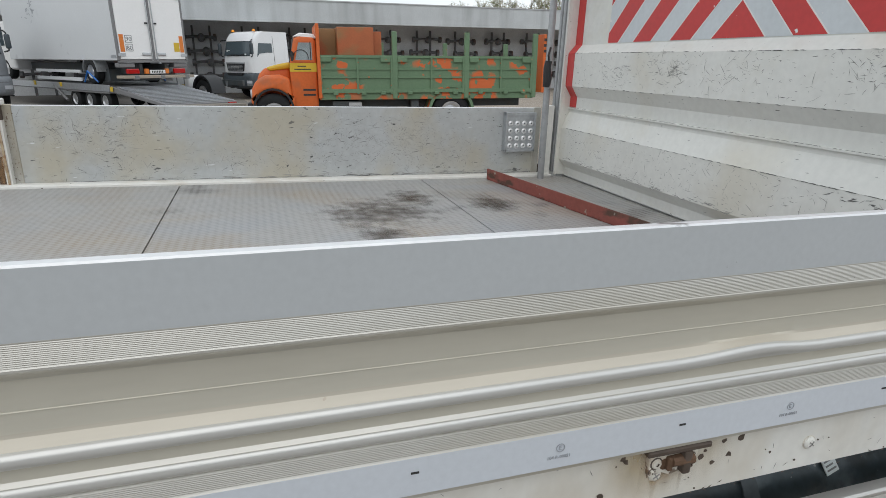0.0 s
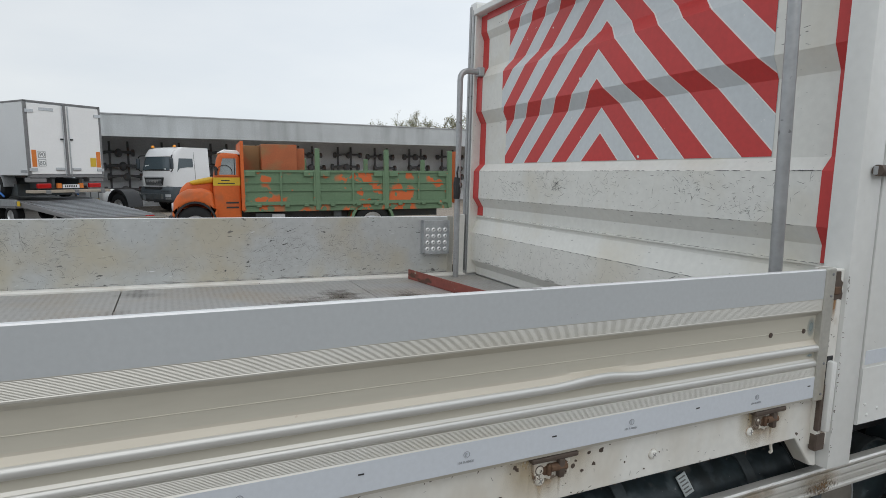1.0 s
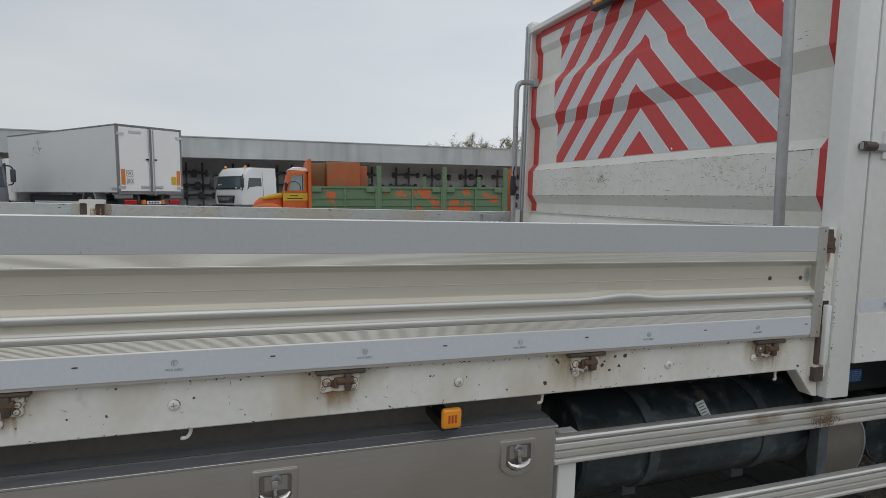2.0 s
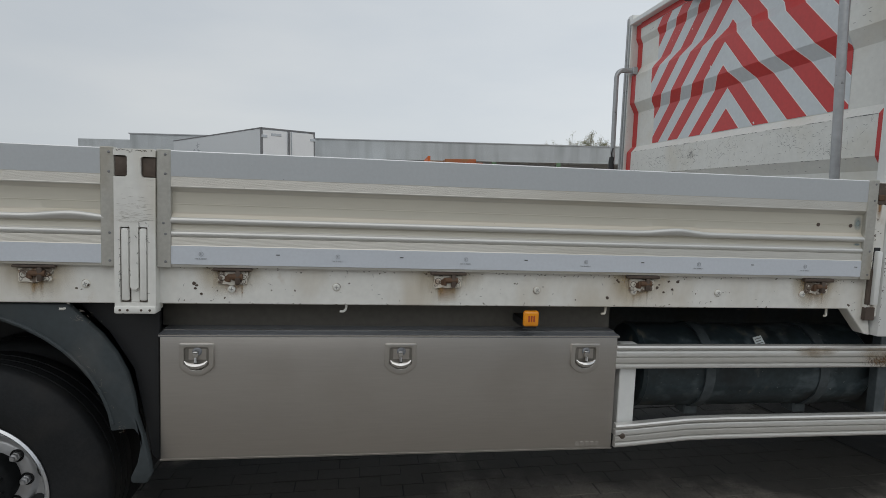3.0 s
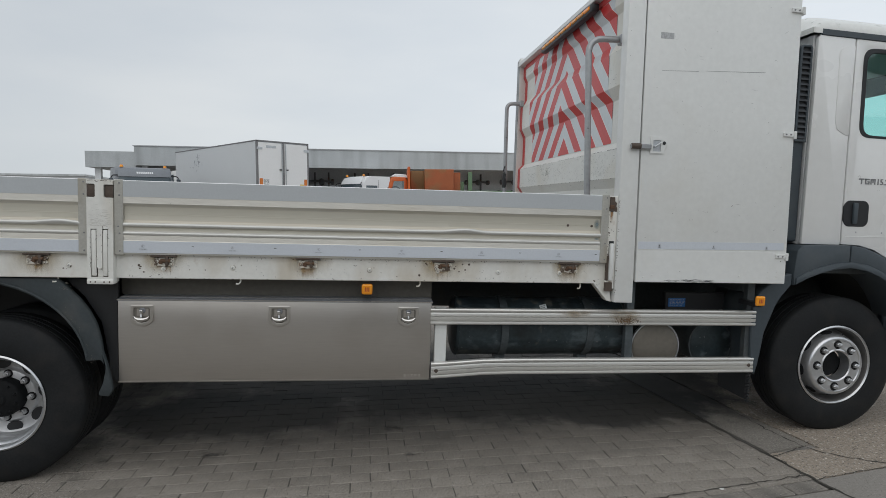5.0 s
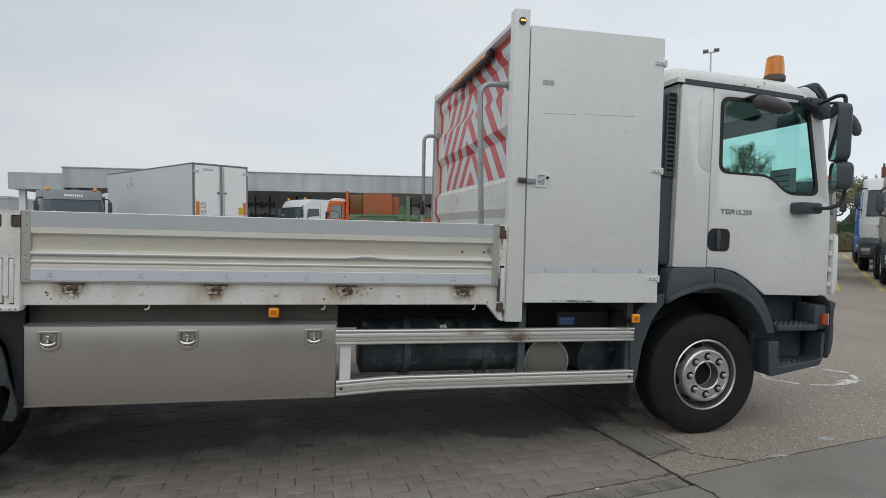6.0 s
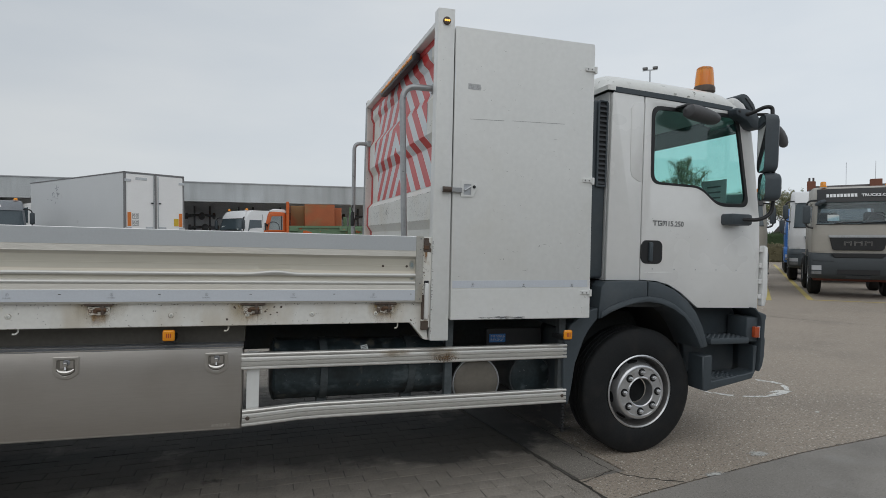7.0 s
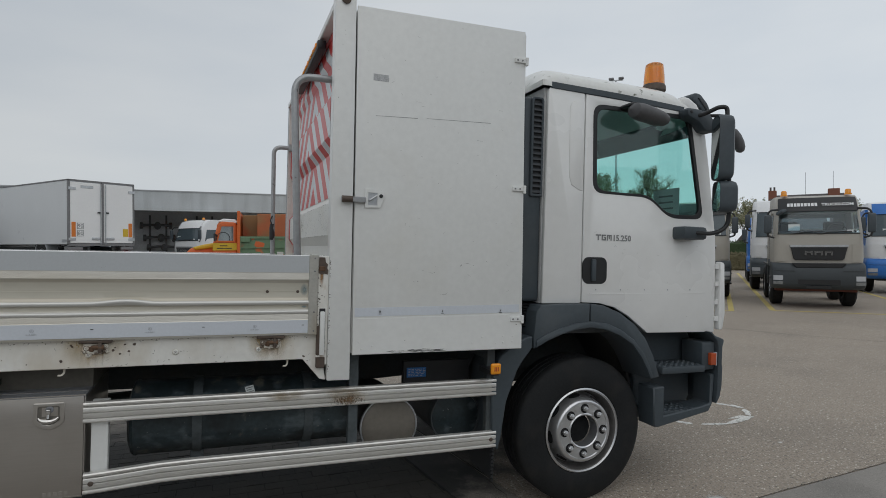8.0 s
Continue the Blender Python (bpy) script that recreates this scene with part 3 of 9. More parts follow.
def lathe(bm, prof, n=40, at=(0, 0, 0), axis="y", mats=None, close=False, caps=(True, True)):
    """A turned form: profile rows of radius and place along the axis."""
    i, j, k = AXES[axis]
    rings = []
    for r, h in prof:
        ring = []
        for s in range(n):
            v = [0, 0, 0]
            v[i], v[j], v[k] = at[i] + r * math.cos(2 * math.pi * s / n), at[j] + r * math.sin(2 * math.pi * s / n), at[k] + h
            ring.append(bm.verts.new(v))
        rings.append(ring)
    pairs = list(zip(rings, rings[1:])) + ([(rings[-1], rings[0])] if close else [])
    for q, (u, v) in enumerate(pairs):
        for s in range(n):
            bm.faces.new((u[s], u[(s + 1) % n], v[(s + 1) % n], v[s])).material_index = mats[q] if mats else 0
    if not close:
        for ring, cap in zip((rings[0], rings[-1]), caps):
            if cap:
                bm.faces.new(ring)
    return bm


def ellipse(cx, cz, a, b, t0, t1, n):
    return [(cx + a * math.cos(radians(t0 + (t1 - t0) * i / n)), cz + b * math.sin(radians(t0 + (t1 - t0) * i / n))) for i in range(n + 1)]


def clip(poly, lo, hi):
    """A flat outline cut to lo <= second coordinate <= hi."""
    for sign, lim in ((1, lo), (-1, -hi)):
        out = []
        for (a, b), (c, d) in zip(poly, poly[1:] + poly[:1]):
            ib, idd = sign * b >= lim - 1e-9, sign * d >= lim - 1e-9
            if ib:
                out.append((a, b))
            if ib != idd:
                t = (lim / sign - b) / (d - b)
                out.append((a + (c - a) * t, lim / sign))
        poly = out
        if len(poly) < 3:
            return []
    return poly


def lettering(name, text, size, m, mat, parent=None, depth=0.0015, bold=0.0, align="LEFT"):
    """Raised letters on a pose m: x along the line, y up the letters."""
    cu = bpy.data.curves.new(name, "FONT")
    cu.body, cu.size, cu.extrude, cu.offset, cu.align_x, cu.resolution_u = text, size, depth, bold, align, 2
    tmp = bpy.data.objects.new(name, cu)
    scene.collection.objects.link(tmp)
    me = bpy.data.meshes.new_from_object(tmp.evaluated_get(bpy.context.evaluated_depsgraph_get()))
    bpy.data.objects.remove(tmp)
    me.materials.clear()
    me.materials.append(M[mat])
    ob = new(name, me)
    if parent is not None:
        ob.parent = parent
    ob.matrix_basis = m
    return ob


# ---- ground ----
def sheet(name, mat, pts, z, label, category="", holes=(), kind="structure"):
    bm = prism(bmesh.new(), pts, "z", z - 0.02, z, holes)
    return tagged(part(name, bm, mat, None, smooth=0), label, category, kind=kind)


def joint_x(y):
    """Where the block paving ends, a line that runs a little askew to the truck."""
    return 1.063 - 0.125 * y


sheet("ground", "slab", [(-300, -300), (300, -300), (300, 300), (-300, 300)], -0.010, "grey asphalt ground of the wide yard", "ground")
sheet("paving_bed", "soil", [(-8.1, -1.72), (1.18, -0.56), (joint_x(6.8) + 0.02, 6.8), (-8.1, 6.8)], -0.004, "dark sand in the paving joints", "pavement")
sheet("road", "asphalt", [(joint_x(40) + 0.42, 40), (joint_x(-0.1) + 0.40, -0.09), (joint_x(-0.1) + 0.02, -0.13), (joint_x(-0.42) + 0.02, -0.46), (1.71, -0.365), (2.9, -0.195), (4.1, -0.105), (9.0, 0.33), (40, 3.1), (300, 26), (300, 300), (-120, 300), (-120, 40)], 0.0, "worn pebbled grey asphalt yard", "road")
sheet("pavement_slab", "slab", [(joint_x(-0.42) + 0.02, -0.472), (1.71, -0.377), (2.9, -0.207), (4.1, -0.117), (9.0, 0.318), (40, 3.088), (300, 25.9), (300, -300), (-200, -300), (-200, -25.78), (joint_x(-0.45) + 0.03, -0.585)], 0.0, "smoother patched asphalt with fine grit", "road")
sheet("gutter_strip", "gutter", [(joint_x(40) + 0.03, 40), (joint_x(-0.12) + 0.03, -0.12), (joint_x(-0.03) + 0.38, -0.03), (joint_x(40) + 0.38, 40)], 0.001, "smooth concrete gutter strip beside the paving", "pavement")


# ---- the flatbed truck ----
truck = tagged(empty("flatbed_truck", TRUCK), "white flatbed truck with aluminium dropsides, tall locker and day cab", "truck")

# outline of a dropside board, from the top down: place across (outwards is negative) and height
BOARD = [(0.022, 1.553), (0.002, 1.555), (0.0, 1.552), (0.0, 1.4675)]
BOARD += [(0.0005 * (i % 2), 1.4664 - 0.0012 * i) for i in range(27)]
BOARD += [(-0.0005, 1.4345), (-0.0005, 1.4315), (0.002, 1.4275), (0.0065, 1.4235), (0.0115, 1.4195), (0.0150, 1.4150), (0.016, 1.4095), (0.016, 1.3748), (0.0149, 1.3740), (0.0149, 1.3734), (0.016, 1.3726), (0.016, 1.346), (0.0150, 1.3405), (0.0110, 1.3345), (0.0060, 1.3285)]
BOARD += [(0.0045 - 0.0075 * math.sin(radians(a)), 1.3175 + 0.0105 * math.cos(radians(a))) for a in range(10, 181, 17)]
BOARD += [(0.010, 1.3045), (0.011, 1.302), (0.011, 1.290), (0.0100, 1.2855), (0.0055, 1.2800)]
BOARD += [(0.0055 - 0.0060 * math.sin(radians(a)), 1.2705 + 0.0095 * math.cos(radians(a))) for a in range(10, 181, 17)]
BOARD += [(0.002 - 0.0006 * (i % 2), 1.2590 - 0.0014 * i) for i in range(20)]
BOARD += [(0.0, 1.2300), (0.0, 1.166), (0.004, 1.165), (0.004, 1.157), (0.024, 1.157)]


def sag(x, z, side):
    """The near boards hang a little lower towards the tail, most at their upper edge."""
    k = max(0.0, min(1.0, (0.045 - x) / 2.735)) if side > 0 else 0.0
    return z - k * (0.0048 + 0.0072 * (z - 1.154) / 0.404)


def board(name, x0, x1, dents=(), side=1, y0=0.0):
    """One dropside: an extruded board with ribs and beads, bent where something struck it, and its end channels with rivets."""
    xs = sorted({x0, x1, *(min(x1, d + k * 0.0125) for d in dents for k in range(-16, 14))})
    bm = bmesh.new()
    rows = []
    for x in xs:
        row = []
        for y, z in BOARD:
            lift = 0.0
            for d in dents:
                u = (x - d) / (0.18 if x < d else 0.15)
                if abs(u) < 1 and 1.303 < z < 1.345:
                    swell = (0.5 + 0.5 * math.cos(math.pi * u)) ** 1.3
                    lift = 0.012 * swell * (min(1.0, (1.345 - z) / 0.014) if z > 1.310 else 0.45)
            row.append(bm.verts.new((x, y0 + side * (y - 0.55 * lift), sag(x, z + lift, side))))
        rows.append(row)
    for a, b in zip(rows, rows[1:]):
        for k in range(len(BOARD)):
            f = bm.faces.new((a[k], b[k], b[(k + 1) % len(BOARD)], a[(k + 1) % len(BOARD)]))
            z = (BOARD[k][1] + BOARD[(k + 1) % len(BOARD)][1]) / 2
            f.material_index = 3 if k == len(BOARD) - 1 else 2 if k < 2 else 1 if z > 1.4672 else 4 if 1.166 < z < 1.2302 else 6 if 1.3284 < z < 1.3462 else 7 if 1.3075 < z < 1.3284 or 1.2615 < z < 1.2798 else 5 if 1.3462 < z < 1.4148 or 1.2855 < z < 1.3035 else 0
    bm.faces.new(rows[0]), bm.faces.new(rows[-1])
    ob = part(name, bm, ["alu", "tape", "alu_edge", "alu_inside", "tape_low", "alu_beige", "alu_warm", "bead"], truck, "aluminium dropside board with ribs, beads and a pale reflective band", smooth=22)
    for a, b in ((x0, x0 + 0.045), (x1 - 0.045, x1)):
        ya, yb = sorted((y0 - side * 0.004, y0 + side * 0.027))
        lo_, hi_ = sag((a + b) / 2, 1.154, side), sag((a + b) / 2, 1.558, side)
        cap = part("end_channel", box(bmesh.new(), a, b, ya, yb, lo_, hi_, 0.003), "alu_cap", ob, "stained aluminium end channel")
        for z in (1.54, 1.475, 1.27, 1.175):
            again(RIVET, cap, pose((a + b) / 2 + 0.006, y0 - side * 0.004, sag((a + b) / 2, z, side), 0, 0, 0 if side > 0 else 180))
    return ob


rb = bmesh.new()
lathe(rb, [(0.0045, 0.001), (0.0045, -0.0012), (0.0028, -0.0028), (0.001, -0.003)], 8)
RIVET = part("rivet", rb, "grey_print", truck, at=pose(-2.668, -0.004, 1.30))

front_board = board("dropside", -2.69, 0.045, (-0.81,))
rear_board = board("dropside", -5.555, -2.82, (-2.955,))
for x in (-0.198, -0.052):
    hb = bmesh.new()
    lathe(hb, [(0.0075, 0.002), (0.0075, -0.002), (0.003, -0.003)], 12, (x, 0.016, 1.371))
    part("bolt", hb, "brown", front_board)
# Blue-grey patches that fade out beside the end channel.
for y, z0, z1 in ((0.0148, 1.349, 1.414), (0.0099, 1.289, 1.303)):
    part("dark_film", patch(-0.040, 0.0005, y, z0, z1), "blue_film", front_board, "blue-grey patch beside the end channel")
far_board = board("dropside", -2.69, 0.045, (), -1, 2.55)
far_rear = board("dropside", -5.555, -2.82, (), -1, 2.55)
# the far boards are lowered and tilted to fit the camera's view
far_board.matrix_basis = pose(0.045, 0, -0.0196, 0, -0.446, 0) @ pose(-0.045, 0, 0)
far_rear.matrix_basis = pose(0, 0, -0.041)

# approval marks printed on the reflective band
for base, x_first, n in ((front_board, -2.548, 6), (rear_board, -5.1, 5)):
    for i in range(n):
        x = x_first + 0.459 * i
        dz = sag(x, 1.2, 1) - 1.2
        bm = bmesh.new()
        lathe(bm, [(0.0065, -0.0008), (0.0075, -0.0008), (0.0075, 0.0), (0.0065, 0.0)], 20, (x, -0.0006, 1.203 + dz), close=True)
        ring = part("approval_mark", bm, "mark", base)
        lettering("letter", "E", 0.011, pose(x - 0.0035, -0.0006, 1.199 + dz, 90), "mark", ring, 0.0004)
        lettering("line", "104 R-00821", 0.008, pose(x - 0.022, -0.0006, 1.184 + dz, 90), "mark", ring, 0.0004)
for x in (-2.30, -1.87, -1.41, -0.95, -0.49, -0.03):
    part("print_bar", box(bmesh.new(), x, x + 0.012, -0.0012, 0.0, sag(x, 1.2035, 1), sag(x, 1.2065, 1)), "ink", front_board)

# bed sill under the boards, its slanted foot at the headboard, hinges, bolts and rope hooks
for side, y0, nm in ((1, 0.028, "bed_sill"), (-1, 2.522, "bed_sill")):
    ya, yb = sorted((y0, y0 + side * 0.055))
    bm = prism(bmesh.new(), [(-5.56, 1.153), (0.06, 1.153), (0.10, 0.918), (0.07, 0.924), (-0.018, 1.028), (-5.56, 1.012)], "y", ya, yb, bev=0.003)
    sill = part(nm, bm, "chipped", truck, "chipped white steel bed sill with rust streaks")
    if side > 0:
        near_sill = sill
for x in (-2.448, -1.69, -0.931, -0.175, -3.077, -3.84, -4.6):
    rh = random.Random(int(-x * 1000))
    plate = [(x - 0.052, 1.095), (x - 0.048, 1.090), (x - 0.020, 1.092), (x - 0.004, 1.088), (x + 0.020, 1.093), (x + 0.044, 1.091), (x + 0.050, 1.098), (x + 0.046, 1.112), (x + 0.052, 1.122), (x + 0.050, 1.136), (x - 0.050, 1.137)]
    plate = [(a + rh.uniform(-0.002, 0.002), b + rh.uniform(-0.002, 0.002)) for a, b in plate]
    hinge = part("hinge", prism(bmesh.new(), plate, "y", 0.018, 0.03, bev=0.0015), "hinge_plate", near_sill, "chipped hinge with a rusted knuckle")
    bm = bmesh.new()
    box(bm, x - 0.066, x + 0.066, 0.004, 0.027, 1.1395, sag(x, 1.1535, 1), 0.003, 1, 0)
    tube(bm, [(x - 0.010, 0.013, 1.120), (x + 0.034, 0.013, 1.120)], [0.010, 0.011], 10, 1)
    box(bm, x + 0.010, x + 0.027, 0.003, 0.02, 1.094, 1.141, 0.004, 2, 0)
    box(bm, x - 0.018, x - 0.006, 0.008, 0.02, 1.101, 1.129, 0.003, 1, 1)
    part("knuckle", bm, ["brown", "rust"], hinge)
    bm = bmesh.new()
    lathe(bm, [(0.0115, 0.005), (0.0115, 0.0), (0.004, -0.001)], 14, (x - 0.018, 0.0175, 1.112))
    part("worn_hole", bm, "rust", hinge)
    for dx, dz, r_ in ((-0.036, 0.002, 0.010), (-0.044, -0.014, 0.005), (0.038, 0.004, 0.007), (0.036, -0.012, 0.0065)):
        b = bmesh.new()
        lathe(b, [(r_ * 1.25, 0.003), (r_ * 1.25, 0.001), (r_, 0.0), (r_ * 0.8, -0.003), (r_ * 0.35, -0.0035), (r_ * 0.3, -0.001)], 12, (x + dx, 0.017, 1.114 + dz), mats=[1, 1, 0, 0, 1])
        part("screw", b, ["hinge_plate", "brown"], hinge)


def sill_bolt(x, z):
    """A painted cross-head bolt; its darker rim stands in for the ring of shadow."""
    b = bmesh.new()
    lathe(b, [(0.0155, 0.004), (0.0150, 0.0006), (0.0128, 0.0004), (0.0125, -0.002), (0.009, -0.0052), (0.003, -0.006)], 18, (x, 0.0265, z), mats=[1, 1, 0, 0, 0])
    bolt = part("bolt", b, ["chipped", "hinge_plate"], near_sill)
    part("cross_slot", boxes((x - 0.007, x + 0.007, 0.0196, 0.0225, z - 0.001, z + 0.001), (x - 0.001, x + 0.001, 0.0196, 0.0225, z - 0.007, z + 0.007)), "scratch_soft", bolt, at=pose(x, 0, z, 0, 25 + 40 * math.sin(x * 37), 0) @ pose(-x, 0, -z))


for x in (-2.453, -2.093, -1.348, -0.96, -0.604, -0.232, -3.426, -2.925, -4.2):
    sill_bolt(x, 1.086 if x > -2.4 or x < -2.5 else 1.074)
for x in (-2.063, -1.063, -0.095, -3.0):
    b = bmesh.new()
    tube(b, bend([(x + 0.006, 0.055, 1.03), (x + 0.006, 0.055, 1.004), (x - 0.002, 0.045, 0.994), (x - 0.016, 0.04, 0.996)], 0.008, 3), 0.0045, 8)
    part("rope_hook", b, "chipped", near_sill)

# post between the boards: lock bars in slots and dark latch pockets
for side, y0 in ((1, 0.0), (-1, 2.55)):
    ya, yb = sorted((y0 - side * 0.012, y0 + side * 0.06))
    slots = [[(-2.802, 1.03), (-2.802, 1.284), (-2.772, 1.284), (-2.772, 1.082), (-2.764, 1.074), (-2.753, 1.074), (-2.745, 1.082), (-2.745, 1.284), (-2.716, 1.284), (-2.716, 1.03)]]
    outer = [(-2.820, 1.004), (-2.820, 1.450), (-2.783, 1.450), (-2.778, 1.455), (-2.778, 1.514), (-2.783, 1.519), (-2.820, 1.519), (-2.820, 1.536), (-2.816, 1.541),
             (-2.696, 1.543), (-2.691, 1.538), (-2.691, 1.517), (-2.730, 1.517), (-2.736, 1.511), (-2.736, 1.456), (-2.730, 1.449), (-2.691, 1.449), (-2.691, 1.002), (-2.698, 0.996), (-2.812, 0.998)]
    mid = part("stanchion", prism(bmesh.new(), outer, "y", ya, yb, slots), "chipped", truck, "chipped white post between the boards with lock bars in slots")
    part("lock_core", boxes((-2.8165, -2.6935, *sorted((y0 + side * 0.004, y0 + side * 0.05)), 1.01, 1.53)), "brown", mid)
    part("recess_pan", boxes((-2.7715, -2.7455, *sorted((y0 - side * 0.001, y0 + side * 0.003)), 1.031, 1.0815)), "chipped", mid)
    for a, b in ((-2.819, -2.780), (-2.734, -2.692)):
        part("latch_pocket", boxes((a, b, *sorted((y0 - side * 0.004, y0 + side * 0.003)), 1.452, 1.516), bev=0.003, seg=2), "brown", mid)
    for a, b in ((-2.799, -2.775), (-2.742, -2.719)):
        part("lock_bar", boxes((a, b, *sorted((y0 - side * 0.0145, y0 + side * 0.003)), 1.036, 1.280), bev=0.006, seg=2), "chipped", mid)
    part("foot_lug", boxes((-2.822, -2.689, *sorted((y0 - side * 0.018, y0 + side * 0.04)), 0.992, 1.018), bev=0.006, seg=2), "chipped", mid)
    for x in (-2.802, -2.778, -2.735, -2.708):
        b = bmesh.new()
        lathe(b, [(0.0042, 0.001), (0.0042, -side * 0.001), (0.002, -side * 0.0015)], 8, (x, y0 - side * 0.018, 1.005))
        part("screw", b, "brown", mid)
    if side > 0:
        near_post = mid

# headboard post on each side with the lock handle and its rusted pocket
for side, y0 in ((1, -0.006), (-1, 2.556)):
    ya, yb = sorted((y0, y0 + side * 0.078))
    shift = 0.0 if side > 0 else 0.028
    post = part("headboard_post", prism(bmesh.new(), [(0.102 + shift, 0.92), (0.097 + shift, 2.948), (0.203, 2.952), (0.218, 0.918)], "y", ya, yb, bev=0.004, seg=2), "white", truck, "white steel headboard post")
    if side < 0:
        part("post_flange", boxes((0.136, 0.20, 2.455, 2.4775, 1.15, 2.93), (0.116, 0.137, 2.455, 2.462, 1.15, 2.93), bev=0.002), "board", post, "folded steel flange of the post")
        # Grey strips stand in for the shadow lines inside the post's channel.
        part("post_channel", boxes((0.116, 0.134, 2.490, 2.508, 1.16, 2.90), (0.116, 0.134, 2.532, 2.553, 1.16, 2.93), bev=0.003), "tube", post, "grey strips on the post, channel shade put into their colour")
    y1 = y0 + side * 0.012
    jamb = part("jamb", boxes((0.047, 0.100, *sorted((y1, y0 + side * 0.07)), 1.0, 1.552), bev=0.002), "chipped", post, "chipped white jamb streaked with rust")
    rim_ = [(0.049, 1.465), (0.062, 1.458), (0.080, 1.462), (0.094, 1.458), (0.097, 1.478), (0.091, 1.492), (0.094, 1.512), (0.083, 1.520), (0.080, 1.546), (0.050, 1.546)]
    part("latch_pocket", prism(bmesh.new(), rim_, "y", *sorted((y1 - side * 0.003, y1 + side * 0.01)), bev=0.0015), "brown", jamb)
    part("latch_tongue", boxes((0.051, 0.082, *sorted((y1 - side * 0.007, y1)), 1.476, 1.500), bev=0.003), "rust", jamb)
    part("handle_slot", boxes((0.056, 0.0885, *sorted((y1 - side * 0.002, y1 + side * 0.01)), 1.06, 1.287), bev=0.003), "black", jamb)
    part("lock_handle", boxes((0.060, 0.084, *sorted((y0 - side * 0.008, y0 + side * 0.02)), 1.05, 1.272), bev=0.006, seg=2), "white", jamb)
    part("latch_plate", boxes((0.044, 0.064, *sorted((y1 - side * 0.004, y1 + side * 0.01)), 1.05, 1.2), (0.046, 0.09, *sorted((y1 - side * 0.003, y1 + side * 0.02)), 0.985, 1.04), bev=0.003), "brown", jamb)
    b = bmesh.new()
    lathe(b, [(0.012, 0.0), (0.025, -side * 0.002), (0.024, -side * 0.009), (0.016, -side * 0.012)], 20, (0.15, y0, 2.872))
    sl = part("side_lamp", b, "brown", post, "small oval lamp with amber lights")
    for k in (-0.012, 0.0, 0.012):
        b = bmesh.new()
        lathe(b, [(0.006, 0.0), (0.006, -side * 0.004), (0.003, -side * 0.006)], 10, (0.15 + k, y0 - side * 0.0115, 2.872))
        part("amber_light", b, "amber_lit", sl)

# corrugated headboard
HB = [(0.185, 1.145), (0.185, 1.195), (0.14, 1.245), (0.14, 1.43), (0.178, 1.520), (0.180, 1.538), (0.168, 1.540), (0.168, 1.546), (0.182, 1.548), (0.182, 1.608), (0.142, 1.668), (0.142, 1.846), (0.182, 1.892), (0.182, 2.160), (0.142, 2.236), (0.142, 2.452),
      (0.182, 2.520), (0.182, 2.700), (0.160, 2.745), (0.160, 2.86)]


def hb_x(z):
    for (a, b), (c, d) in zip(HB, HB[1:]):
        if b <= z <= d:
            return a + (c - a) * (z - b) / (d - b)
    return HB[-1][0]


bm = bmesh.new()
outline = [(x, z) for x, z in HB] + [(0.218, 2.86), (0.218, 1.145)]
prism(bm, outline, "y", 0.073, 2.477)
headboard = part("headboard", bm, "board", truck, "scuffed white corrugated headboard", smooth=12)
top_rail = part("top_rail", boxes((0.105, 0.215, 0.073, 2.477, 2.858, 2.895), bev=0.004), "white", headboard)


def drape(name, poly, mat, lift=0.0015, label=""):
    """A thin sheet stuck on the corrugations, from its outline across and up."""
    bm = bmesh.new()
    for (a, b), (c, d) in zip(HB, HB[1:]):
        q = clip(poly, b, d)
        if len(q) < 3:
            continue
        f0 = [bm.verts.new((hb_x(z) - lift if d - b > 1e-6 else a, y, z)) for y, z in q]
        bm.faces.new(f0)
    bmesh.ops.remove_doubles(bm, verts=bm.verts[:], dist=1e-5)
    r = bmesh.ops.extrude_face_region(bm, geom=bm.faces[:])
    bmesh.ops.translate(bm, vec=(lift * 0.8, 0, 0), verts=[v for v in r["geom"] if isinstance(v, bmesh.types.BMVert)])
    return part(name, bm, mat, headboard, label, smooth=0)


CH_L, CH_R, CH_B, CH_T, CH_M = 2.125, 0.335, 1.896, 2.812, 1.245
drape("reflective_sheet", [(CH_R, CH_B), (CH_L, CH_B), (CH_L, CH_T), (CH_R, CH_T)], "white_tape", 0.0016, "silver white reflective sheet")


def cut_y(poly, lo, hi):
    return [(y, z) for z, y in clip([(z, y) for y, z in poly], lo, hi)]


for apex_in, apex_out in ((1.60, 2.03), (2.155, 2.285), (2.425, 2.558), (2.69, 2.823), (2.955, 3.088), (3.22, 3.353), (3.485, 3.618)):
    for s in (1, -1):
        e = 0.007
        q = [(CH_M, apex_in - e), (CH_M, apex_out + e), (CH_M + s * 1.4, apex_out + e - 1.4), (CH_M + s * 1.4, apex_in - e - 1.4)]
        q = cut_y(clip(q, CH_B + 0.001, CH_T - 0.001), CH_R + 0.001, CH_L - 0.001)
        if len(q) > 2:
            drape("stripe_edge", q, "tape_line", 0.0024)
        q = [(CH_M, apex_in), (CH_M, apex_out), (CH_M + s * 1.4, apex_out - 1.4), (CH_M + s * 1.4, apex_in - 1.4)]
        q = cut_y(clip(q, CH_B + 0.001, CH_T - 0.001), CH_R + 0.001, CH_L - 0.001)
        if len(q) > 2:
            drape("red_stripe", q, "red_tape", 0.0032, "red reflective stripe")
for y0, y1 in ((0.078, 0.130), (2.384, 2.454)):
    drape("red_border", [(y0, 1.55), (y1, 1.55), (y1, 2.85), (y0, 2.85)], "red_tape", 0.0032, "red reflective border")
